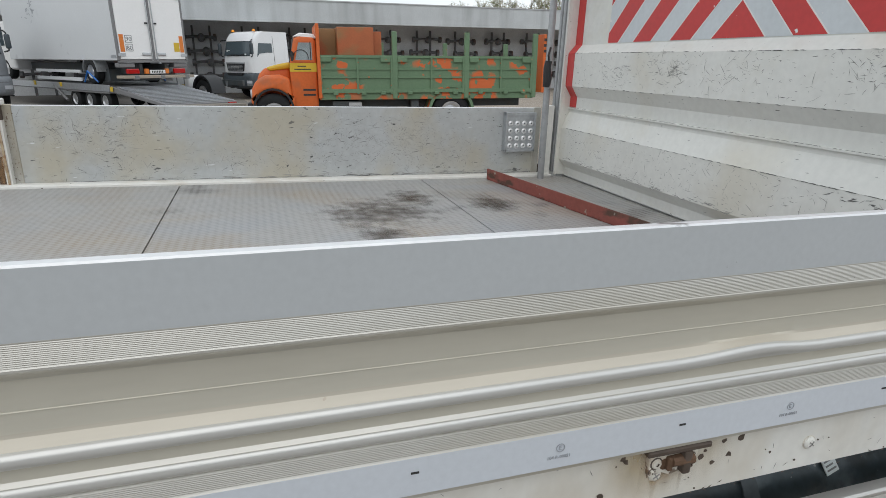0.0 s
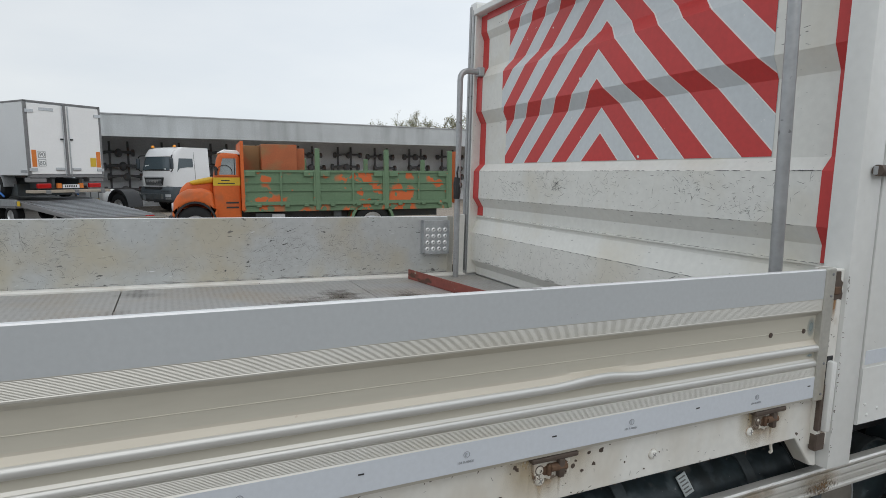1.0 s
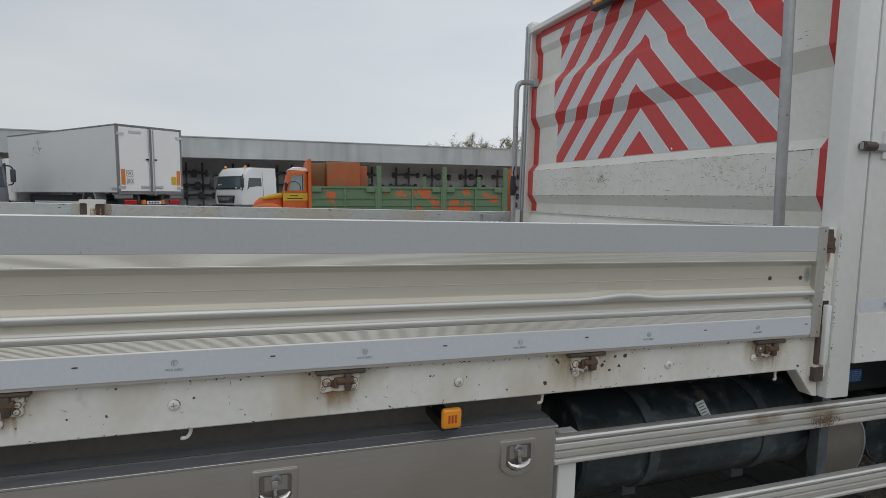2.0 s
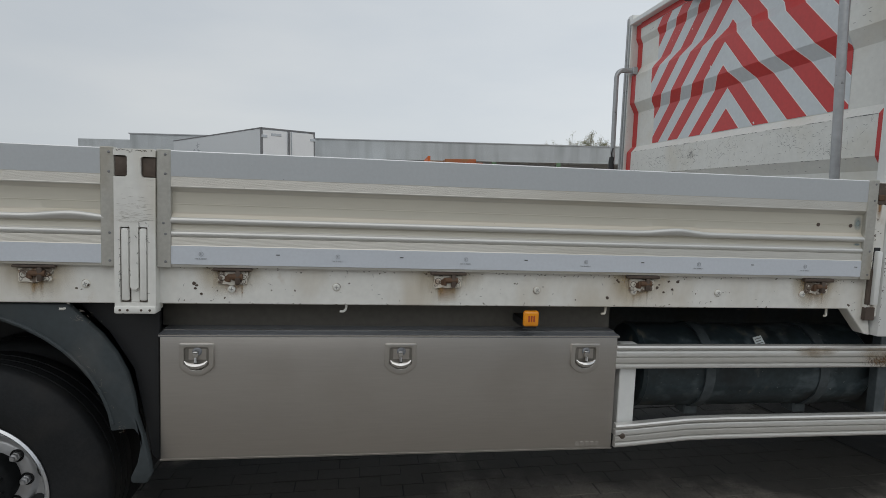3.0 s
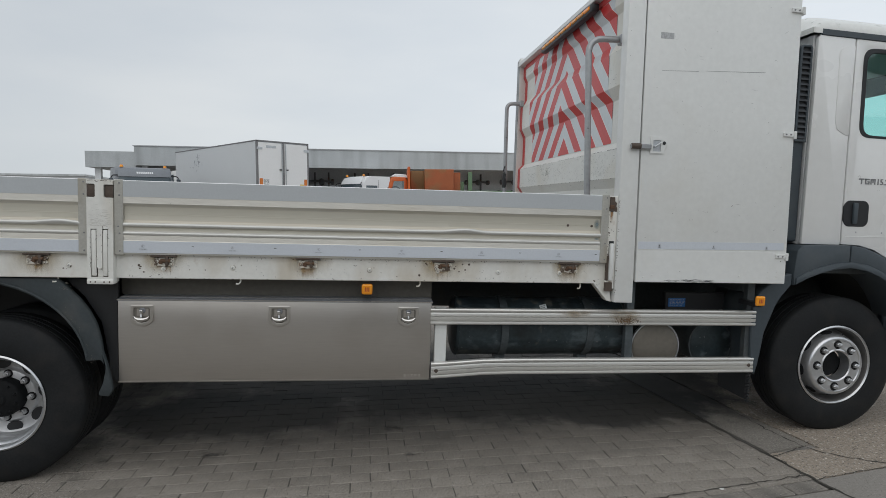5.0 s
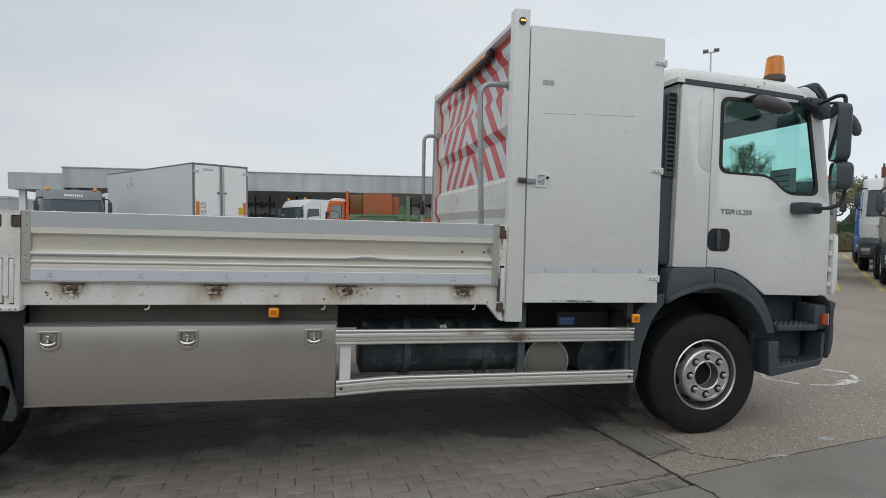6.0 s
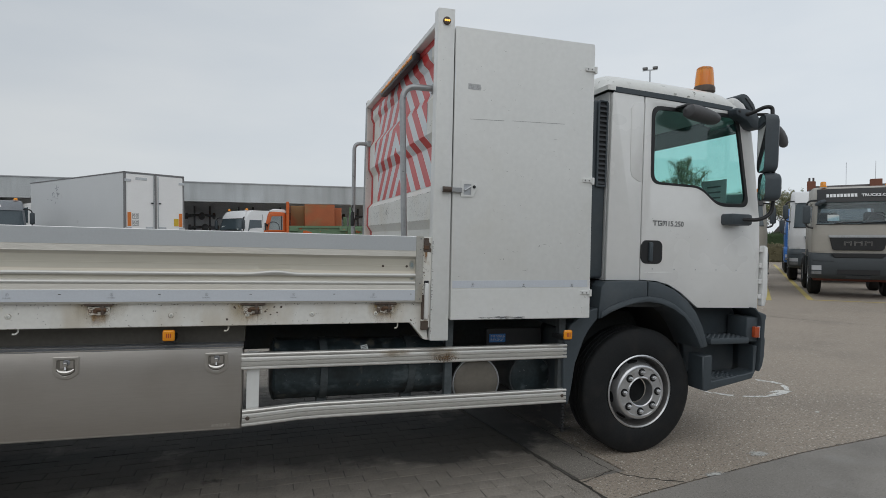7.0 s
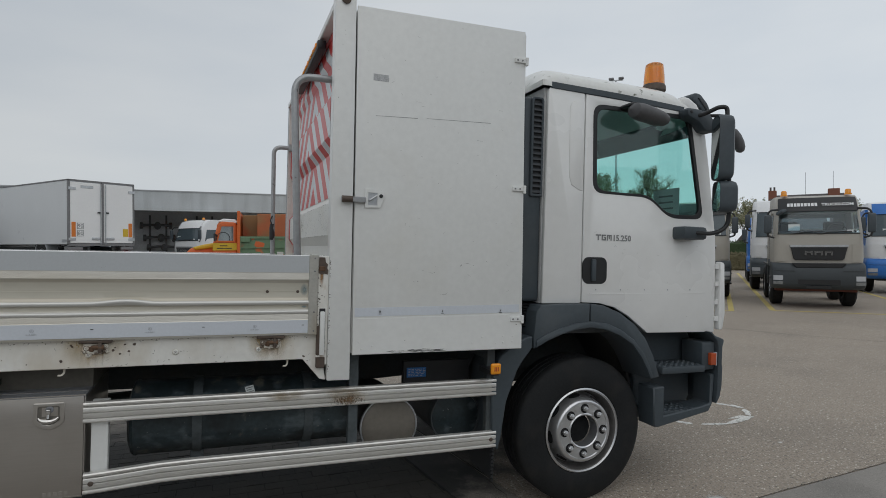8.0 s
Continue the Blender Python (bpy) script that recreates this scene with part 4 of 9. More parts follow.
drape("red_border", [(0.132, 2.815), (2.382, 2.815), (2.382, 2.857), (0.132, 2.857)], "red_tape", 0.0032, "red reflective border")

# warning lamps hung under the top rail
bar = part("warning_lamp", boxes((0.085, 0.14, 0.54, 1.66, 2.785, 2.842), bev=0.012, seg=2), "black", headboard, "long black warning lamp with amber lenses")
for i in range(9):
    y = 0.58 + 0.118 * i
    part("amber_lens", boxes((0.077, 0.095, y, y + 0.100, 2.806, 2.832), bev=0.006), "amber_dull" if i % 3 else "amber", bar)

# grab bars beside the headboard
for y, x0, x1, z0, xe in ((0.125, -0.03, -0.085, 1.14, 0.115), (2.40, 0.0, -0.015, 1.135, 0.12)):
    b = bmesh.new()
    tube(b, bend([(x0, y, z0), (x1, y, 2.485), (xe, y, 2.487)], 0.13, 7), 0.019, 12)
    bar = part("grab_bar", b, "tube", truck, "bent grey steel grab bar")
    part("bar_clamp", boxes((xe - 0.01, xe + 0.03, y - 0.027, y + 0.027, 2.458, 2.517), bev=0.005), "tube", bar)
    if y > 1:
        b = bmesh.new()
        tube(b, [(-0.012, y, 1.66), (-0.011, y - 0.003, 1.70), (-0.013, y + 0.002, 1.76), (-0.01, y, 1.80)], [0.021, 0.024, 0.023, 0.021], 10)
        tube(b, [(-0.02, y - 0.02, 1.80), (-0.03, y - 0.03, 1.83), (-0.015, y - 0.02, 1.87)], 0.006, 6)
        part("black_tape", b, "black", bar)

# bed: tread plates, edge strips and cross bearers
for a, b in ((-5.55, -3.6), (-3.596, -1.972), (-1.966, -0.723), (-0.718, 0.183)):
    part("floor_plate", boxes((a, b, 0.085, 2.452, 1.128, 1.138)), "tread", truck, "grey steel tread plate, oil-stained", smooth=0)
for ya, yb in ((0.035, 0.083), (2.454, 2.515)):
    part("bed_edge", boxes((-5.55, 0.10, ya, yb, 1.10, 1.150), bev=0.003), "chipped", truck)
for i in range(10):
    x = -5.3 + i * 0.58
    part("cross_bearer", boxes((x, x + 0.06, 0.09, 2.45, 1.03, 1.126)), "chassis", truck)

# perforated step plate hung on the far board
outer = [(-0.19, 1.314), (-0.012, 1.314), (-0.012, 1.524), (-0.19, 1.524)]
holes = [[(-0.165 + 0.043 * i + 0.005 * math.cos(k * math.pi / 5), 1.340 + 0.043 * j + 0.005 * math.sin(k * math.pi / 5)) for k in range(10)] for i in range(4) for j in range(4)]
step = part("step_plate", prism(bmesh.new(), outer, "y", 2.484, 2.488, holes), "zinc", far_board, "galvanised perforated folding step")
part("step_rim", boxes((-0.196, -0.186, 2.478, 2.524, 1.308, 1.53), (-0.016, -0.006, 2.478, 2.524, 1.308, 1.53), (-0.196, -0.006, 2.478, 2.524, 1.306, 1.316), (-0.196, -0.006, 2.480, 2.524, 1.515, 1.532)), "zinc", step)
part("step_back", boxes((-0.186, -0.016, 2.515, 2.525, 1.316, 1.52)), "zinc", step)
for i in range(4):
    for j in range(4):
        b = bmesh.new()
        lathe(b, [(0.005, 0.0), (0.016, 0.0), (0.012, -0.005), (0.007, -0.007), (0.005, -0.005)], 12, (-0.165 + 0.043 * i, 2.484, 1.340 + 0.043 * j), close=True)
        part("dimple", b, "alu_edge", step)

# ---- locker behind the cab ----
locker = part("locker", boxes((0.222, 1.205, 0.012, 2.538, 1.05, 2.86), bev=0.006), "white", truck, "tall white locker behind the cab")
for side, y0 in ((1, -0.006), (-1, 2.556)):
    ya, yb = sorted((y0, y0 + side * 0.016))
    door = part("locker_door", prism(bmesh.new(), [(0.228, 1.044), (0.211, 2.852), (1.188, 2.867), (1.212, 1.046)], "y", ya, yb, bev=0.004, seg=2), "white", locker, "white locker door with scratches")
    if side < 0:
        continue
    part("door_skirt", prism(bmesh.new(), [(0.230, 1.048), (0.228, 1.232), (1.206, 1.245), (1.208, 1.05)], "y", y0 - 0.0025, y0 + 0.006), "white", door)
    part("tape_strip", prism(bmesh.new(), [(0.236, 1.243), (0.235, 1.288), (1.186, 1.300), (1.188, 1.255)], "y", y0 - 0.0012, y0 + 0.003), "tape_low", door, "pale bluish reflective strip", smooth=0)
    for x, z in ((1.122, 2.683), (1.126, 1.948), (1.132, 1.204)):
        hg = part("door_hinge", boxes((x, x + 0.078, y0 - 0.010, y0 + 0.004, z, z + 0.026), (x + 0.066, x + 0.082, y0 - 0.016, y0 + 0.008, z - 0.012, z + 0.034), bev=0.002), "white", door)
        for k in (0.015, 0.045):
            b = bmesh.new()
            lathe(b, [(0.005, 0.001), (0.005, -0.002), (0.002, -0.003)], 8, (x + k, y0 - 0.0105, z + 0.013))
            part("screw", b, "grey_print", hg)
    plate = part("latch_plate", prism(bmesh.new(), [(0.272, 1.808), (0.272, 1.908), (0.325, 1.910), (0.375, 1.895), (0.378, 1.872), (0.352, 1.812)], "y", y0 - 0.008, y0, [[(0.289, 1.822), (0.289, 1.888), (0.338, 1.888), (0.338, 1.822)]]), "white", door, "white recessed paddle latch")
    part("latch_recess", boxes((0.287, 0.340, y0 - 0.003, y0 + 0.002, 1.82, 1.89)), "zinc", plate)
    b = bmesh.new()
    tube(b, [(0.296, y0 - 0.012, 1.848), (0.332, y0 - 0.016, 1.872)], 0.006, 8)
    part("paddle", b, "zinc", plate)
    b = bmesh.new()
    lathe(b, [(0.010, 0.002), (0.010, -0.004), (0.004, -0.005)], 12, (0.357, y0 - 0.008, 1.872))
    part("lock_barrel", b, "black", plate)
    hasp = part("hasp", boxes((0.148, 0.275, y0 - 0.022, y0 - 0.004, 1.832, 1.862), bev=0.004), "tube", locker, "worn grey steel hasp over the door gap")
    b = bmesh.new()
    tube(b, [(0.15, y0 - 0.018, 1.847), (0.205, y0 - 0.020, 1.847)], 0.017, 12)
    part("hasp_knob", b, "brown", hasp)
    for i, x in enumerate((0.36, 0.71, 1.06)):
        part("print_bar", boxes((x, x + 0.02, y0 - 0.0012, y0, 1.2535, 1.2565), (x + 0.006, x + 0.014, y0 - 0.0012, y0, 1.262, 1.272)), "grey_print", door)
    part("faded_label", boxes((0.302, 0.384, y0 - 0.001, y0, 2.475, 2.51)), "faded", door, "worn unreadable grey label")
    for x0_, x1_, z0_, z1_ in ((0.32, 0.55, 2.291, 2.300), (0.60, 0.98, 2.305, 2.318)):
        part("scratch", prism(bmesh.new(), [(x0_, z0_), (x1_, z1_), (x1_, z1_ + 0.0025), (x0_, z0_ + 0.0015)], "y", y0 - 0.0006, y0), "grey_print", door)
    for x, z in ((0.262, 1.11), (0.275, 1.075), (0.33, 1.09), (0.9, 1.09), (0.96, 1.12), (1.09, 1.085), (1.15, 1.09), (1.09, 1.12), (1.15, 1.12)):
        b = bmesh.new()
        lathe(b, [(0.005, 0.001), (0.005, -0.002), (0.002, -0.003)], 8, (x, y0 - 0.0025, z))
        part("screw", b, "white", door)

# ---- under the bed ----
for y in (0.85, 1.62):
    part("chassis_rail", boxes((-5.5, 2.55, y, y + 0.08, 0.74, 0.985), bev=0.004), "chassis", truck)
part("cross_member", boxes((-2.9, -2.8, 0.93, 1.62, 0.76, 0.95), (-0.9, -0.8, 0.93, 1.62, 0.76, 0.95), (0.75, 0.85, 0.93, 1.62, 0.76, 0.95)), "chassis", truck)
b = bmesh.new()
tube(b, [(-3.33, 0.3, 0.335), (-3.33, 2.25, 0.335)], 0.075, 14)
lathe(b, [(0.05, -0.2), (0.17, -0.13), (0.2, 0.0), (0.17, 0.13), (0.05, 0.2)], 20, (-3.33, 1.275, 0.335))
part("rear_axle", b, "chassis", truck)
b = bmesh.new()
tube(b, [(1.745, 0.4, 0.487), (1.745, 2.15, 0.487)], 0.06, 12)
part("front_axle", b, "chassis", truck)
for y in (0.87, 1.64):
    part("leaf_spring", boxes((-3.95, -2.75, y, y + 0.07, 0.52, 0.56), (-3.7, -2.95, y, y + 0.07, 0.48, 0.52), (-3.5, -3.15, y, y + 0.07, 0.44, 0.48)), "chassis", truck)
part("engine_block", boxes((1.35, 2.4, 0.95, 1.60, 0.62, 1.12), bev=0.03), "chassis", truck)
part("prop_shaft", tube(bmesh.new(), [(1.35, 1.275, 0.72), (-3.2, 1.275, 0.45)], 0.05, 10), "chassis", truck)

# fuel tank with straps and label, air tanks
b = bmesh.new()
lathe(b, [(0.03, 0.0), (0.13, 0.004), (0.18, 0.02), (0.19, 0.035), (0.185, 0.045), (0.185, 1.09), (0.19, 1.10), (0.18, 1.115), (0.13, 1.13), (0.03, 1.135)], 40, (-0.83, 0.36, 0.705), "x")
fuel = part("fuel_tank", b, "tank", truck, "worn black cylindrical tank with steel straps")
for x in (-0.53, 0.02):
    b = bmesh.new()
    lathe(b, [(0.185, 0.0), (0.192, 0.0), (0.192, 0.045), (0.185, 0.045)], 40, (x, 0.36, 0.705), "x", close=True)
    box(b, x - 0.01, x + 0.055, 0.30, 0.38, 0.485, 0.53, 0.004)
    part("tank_strap", b, "strap", fuel)
tank_label = part("tank_label", boxes((-0.022, 0.022, -0.0015, 0.0015, -0.032, 0.032)), "paper", fuel, "small white printed label", at=pose(-0.255, 0.214, 0.835, -30, 0, 0) @ pose(0, 0, 0, 0, -14, 0))
for x, r, mat, nm, z, y in ((0.493, 0.158, "tan", "air_tank", 0.600, 0.20), (0.93, 0.15, "tank", "air_tank", 0.60, 0.28)):
    b = bmesh.new()
    lathe(b, [(0.02, -0.012), (r * 0.6, -0.011), (r * 0.9, -0.007), (r * 0.985, 0.0), (r, 0.006), (r, 0.12), (r * 0.97, 0.13), (r * 0.97, 0.55), (r * 0.9, 0.57)], 36, (x, y, z), mats=[0] * 4 + [1] * 4)
    tk = part(nm, b, [mat, "chassis"], truck, "round air tank end, tan metal" if mat == "tan" else "dark round air tank")
    b = bmesh.new()
    lathe(b, [(r, 0.0), (r + 0.008, 0.0), (r + 0.008, 0.02), (r, 0.02)], 36, (x, y, z), close=True)
    part("rim_band", b, "zinc" if mat == "tan" else "chassis", tk)
for k in range(5):
    part("label_line", boxes((-0.016, 0.016 - 0.006 * (k % 2), -0.0026, -0.0012, 0.020 - 0.011 * k, 0.024 - 0.011 * k)), "grey_print", tank_label)
blue = part("blue_label", boxes((0.62, 0.74, 0.296, 0.3, 0.845, 0.902), bev=0.001), "blue_label", truck, "small blue label plate")
rl = random.Random(4)
for k in range(5):
    words, x = [], 0.630
    while x < 0.722:
        x1 = x + rl.uniform(0.006, 0.018)
        words.append((x, x1, 0.2948, 0.2965, 0.853 + 0.0092 * k, 0.857 + 0.0092 * k))
        x = x1 + rl.uniform(0.004, 0.012)
    part("label_line", boxes(*words), "mark", blue)
part("label_bracket", boxes((0.60, 1.02, 0.30, 0.34, 0.80, 0.94), bev=0.004), "black", truck)
part("rail_bracket", boxes((-0.955, -0.885, 0.105, 0.15, 0.47, 0.86), bev=0.003), "white", truck, "white side guard bracket")
for x in (0.24, 1.05):
    part("rail_bracket", boxes((x, x + 0.05, 0.105, 0.15, 0.47, 1.03), (x, x + 0.05, 0.15, 0.9, 0.97, 1.03), bev=0.003), "strap" if x < 1 else "chassis", truck)

# side guards: two aluminium rails, the lower one bent at its rear end
RAIL = [(0.0, 0.0), (-0.014, 0.0), (-0.023, 0.003), (-0.027, 0.009), (-0.026, 0.016), (-0.021, 0.020), (-0.010, 0.021), (-0.010, 0.025), (-0.021, 0.026), (-0.023, 0.030), (-0.023, 0.044), (-0.020, 0.046), (-0.010, 0.0465), (-0.010, 0.0505), (-0.020, 0.051), (-0.023, 0.054), (-0.023, 0.068), (-0.021, 0.072), (-0.010, 0.073), (-0.010, 0.077), (-0.021, 0.078), (-0.026, 0.082), (-0.027, 0.089), (-0.023, 0.095), (-0.014, 0.098), (0.0, 0.098)]
for z0, bent in ((0.762, False), (0.459, True)):
    bm = bmesh.new()
    xs = [-0.975, -0.9, -0.82, -0.74, -0.66, -0.5, 1.105] if bent else [-0.985, 1.10]
    rows = []
    for x in xs:
        dz = -0.018 * max(0, min(1, (-0.62 - x) / 0.33)) if bent else 0
        dy = -0.015 * max(0, min(1, (-0.62 - x) / 0.33)) if bent else 0
        rows.append([bm.verts.new((x, 0.105 + y + dy, z0 + z + dz)) for y, z in RAIL])
    for a, b in zip(rows, rows[1:]):
        for k in range(len(RAIL)):
            bm.faces.new((a[k], b[k], b[(k + 1) % len(RAIL)], a[(k + 1) % len(RAIL)]))
    bm.faces.new(rows[0]), bm.faces.new(rows[-1])
    guard = part("side_guard", bm, "rail", truck, "ribbed aluminium side guard rail, dented" if bent else "ribbed aluminium side guard rail with rust spots")
    for x in ((-0.945, 1.075) if bent else ()):
        b = bmesh.new()
        lathe(b, [(0.012, 0.0), (0.012, -0.006), (0.006, -0.01)], 10, (x, 0.088 if x > 0 else 0.073, z0 + 0.049 - (0.018 if x < 0 else 0)))
        part("bolt", b, "brown", guard)

part("guard_rust", patch(0.10, 0.36, 0.0768, 0.752, 0.832), "rail_rust", truck, smooth=0)
part("guard_rust", patch(0.08, 0.36, 0.0773, 0.762, 0.880), "rail_haze", truck, smooth=0)
part("guard_rust", patch(-0.20, 0.02, 0.0773, 0.80, 0.870), "rail_haze", truck, smooth=0)
# Darkened steel: the reflected dark underside of the bed put into the colour.
M["lip_steel"] = material("dark folded steel", (0.27, 0.28, 0.30), 0.4, 0.3, vary=0.2, big=6, fine=80, stretch=(0.2, 1, 1))
M["hanger"] = material("dusty grey-brown steel", (0.15, 0.14, 0.12), 0.6, 0.2, vary=0.15)
M["lock_rim"] = material("pressed stainless steel", (0.56, 0.535, 0.50), 0.30, 0.85, vary=0.06)
# Darker copy of the pressed steel: shade inside the lock put into the colour.
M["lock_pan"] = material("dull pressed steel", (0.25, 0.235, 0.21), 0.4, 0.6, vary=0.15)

# stainless toolbox
tb = part("toolbox", boxes((-2.712, -0.978, 0.10, 0.66, 0.43, 0.898), bev=0.006, seg=2), "steel", truck, "brushed stainless steel toolbox with three paddle locks")
part("toolbox_door", boxes((-2.710, -0.982, 0.086, 0.104, 0.436, 0.893), bev=0.005, seg=2), "steel", tb)
lip = bmesh.new()
prism(lip, [(0.086, 0.888), (0.085, 0.896), (0.088, 0.8985), (0.136, 0.9005), (0.139, 0.9055), (0.30, 0.907), (0.30, 0.888)], "x", -2.715, -0.975, bev=0.0008)
part("toolbox_lip", lip, "lip_steel", tb, "folded steel top, dark reflection put into its colour, with bright edges")
# Brighter strips stand in for the highlights on the folded edges.
part("lip_edge", boxes((-2.715, -0.975, 0.0835, 0.0885, 0.8915, 0.8975), (-2.715, -0.975, 0.1345, 0.139, 0.9015, 0.9055), bev=0.001), "bright_steel", tb)
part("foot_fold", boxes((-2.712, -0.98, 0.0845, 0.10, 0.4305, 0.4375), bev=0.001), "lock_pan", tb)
part("toolbox_hanger", boxes((-2.735, -0.97, 0.205, 0.62, 0.905, 1.02)), "hanger", truck, "dark steel plate above the toolbox")
for i in range(5):
    x = -1.135 + 0.021 * i
    part("maker_bar", boxes((x, x + 0.014, 0.0848, 0.087, 0.447, 0.463)), "steel", tb)
for x in (-2.584, -1.85, -1.117):
    outer = [(x - 0.056, 0.868), (x + 0.056, 0.868), (x + 0.060, 0.862), (x + 0.060, 0.782), (x + 0.045, 0.764), (x + 0.02, 0.750), (x, 0.747), (x - 0.02, 0.750), (x - 0.045, 0.764), (x - 0.060, 0.782), (x - 0.060, 0.862)]
    inner = [(x - 0.038, 0.852), (x + 0.038, 0.852), (x + 0.042, 0.845), (x + 0.042, 0.790), (x + 0.02, 0.772), (x, 0.768), (x - 0.02, 0.772), (x - 0.042, 0.790), (x - 0.042, 0.845)]
    lk = part("paddle_lock", prism(bmesh.new(), outer, "y", 0.077, 0.088, [inner], bev=0.003, seg=2), "lock_rim", tb, "polished paddle lock")
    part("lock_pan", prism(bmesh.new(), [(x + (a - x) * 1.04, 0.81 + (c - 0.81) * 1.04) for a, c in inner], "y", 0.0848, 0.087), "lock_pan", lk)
    part("pan_floor", prism(bmesh.new(), [(x - 0.028, 0.846), (x + 0.033, 0.846), (x + 0.033, 0.806), (x - 0.028, 0.806)], "y", 0.0838, 0.0855, bev=0.0006), "steel", lk)
    b = bmesh.new()
    lathe(b, [(0.0165, 0.0055), (0.0165, 0.0), (0.013, -0.004), (0.0085, -0.004), (0.0080, 0.0)], 18, (x + 0.002, 0.080, 0.836))
    part("lock_boss", b, "lip_steel", lk)
    b = bmesh.new()
    box(b, x - 0.0105, x + 0.0085, 0.066, 0.082, 0.816, 0.840, 0.004, 2)
    tube(b, [(x - 0.001, 0.072, 0.820), (x, 0.069, 0.800)], [0.0055, 0.007], 8)
    tube(b, [(x - 0.039, 0.074, 0.803), (x - 0.030, 0.071, 0.793), (x - 0.014, 0.068, 0.7875), (x, 0.067, 0.7865), (x + 0.014, 0.068, 0.7875), (x + 0.030, 0.071, 0.793), (x + 0.039, 0.074, 0.803)], [0.0035, 0.0075, 0.010, 0.012, 0.010, 0.0075, 0.0035], 8)
    part("paddle", b, "bright_steel", lk)
for x, y, z in ((-1.36, 0.035, 0.974), (1.042, -0.035, 0.94)):
    mk = part("marker_lamp", boxes((x - 0.031, x + 0.031, y, y + 0.022, z - 0.031, z + 0.031), bev=0.0105, seg=3), "amber_dull", truck, "square amber marker lamp")
    part("lamp_foot", boxes((x - 0.026, x + 0.026, y + 0.02, y + 0.18, z - 0.04, z - 0.012)), "black", mk)
    part("lamp_print", boxes((x - 0.013, x - 0.007, y - 0.001, y + 0.001, z - 0.012, z + 0.012), (x - 0.003, x + 0.003, y - 0.001, y + 0.001, z - 0.012, z + 0.012), (x + 0.007, x + 0.013, y - 0.001, y + 0.001, z - 0.012, z + 0.012)), "red_amber", mk)


M["grille_dark"] = material("dark nut recess", (0.02, 0.02, 0.021), 0.8)
# Near black also for the shade in the front wheel's deep centre hole.
M["hub_dark"] = material("greasy black hub", (0.010, 0.011, 0.012), 0.75, vary=0.3, big=20, bump=0.2)
for k in ("grille_dark", "hub_dark"):
    M[k].node_tree.nodes["Principled BSDF"].inputs["Specular IOR Level"].default_value = 0.2

# ---- wheels ----
def tyre_profile(w, r, rim):
    """Rows of radius and place across, outer wall first."""
    p = [(rim, 0.02), (rim + 0.012, 0.006), (rim + 0.03, 0.001), (rim + 0.065, -0.003), (r - 0.105, -0.003), (r - 0.085, 0.0), (r - 0.05, 0.006), (r - 0.025, 0.016), (r - 0.008, 0.026), (r, 0.038)]
    n, a, b = 4, 0.038, w - 0.038
    for i in range(n):
        c = a + (b - a) * (i + 0.75) / n
        p += [(r, c), (r - 0.011, c + 0.002), (r - 0.011, c + 0.008), (r, c + 0.010)] if i < n - 1 else []
    p += [(r, b), (r - 0.008, w - 0.026), (r - 0.05, w - 0.006), (r - 0.09, w), (rim, w - 0.02)]
    return p


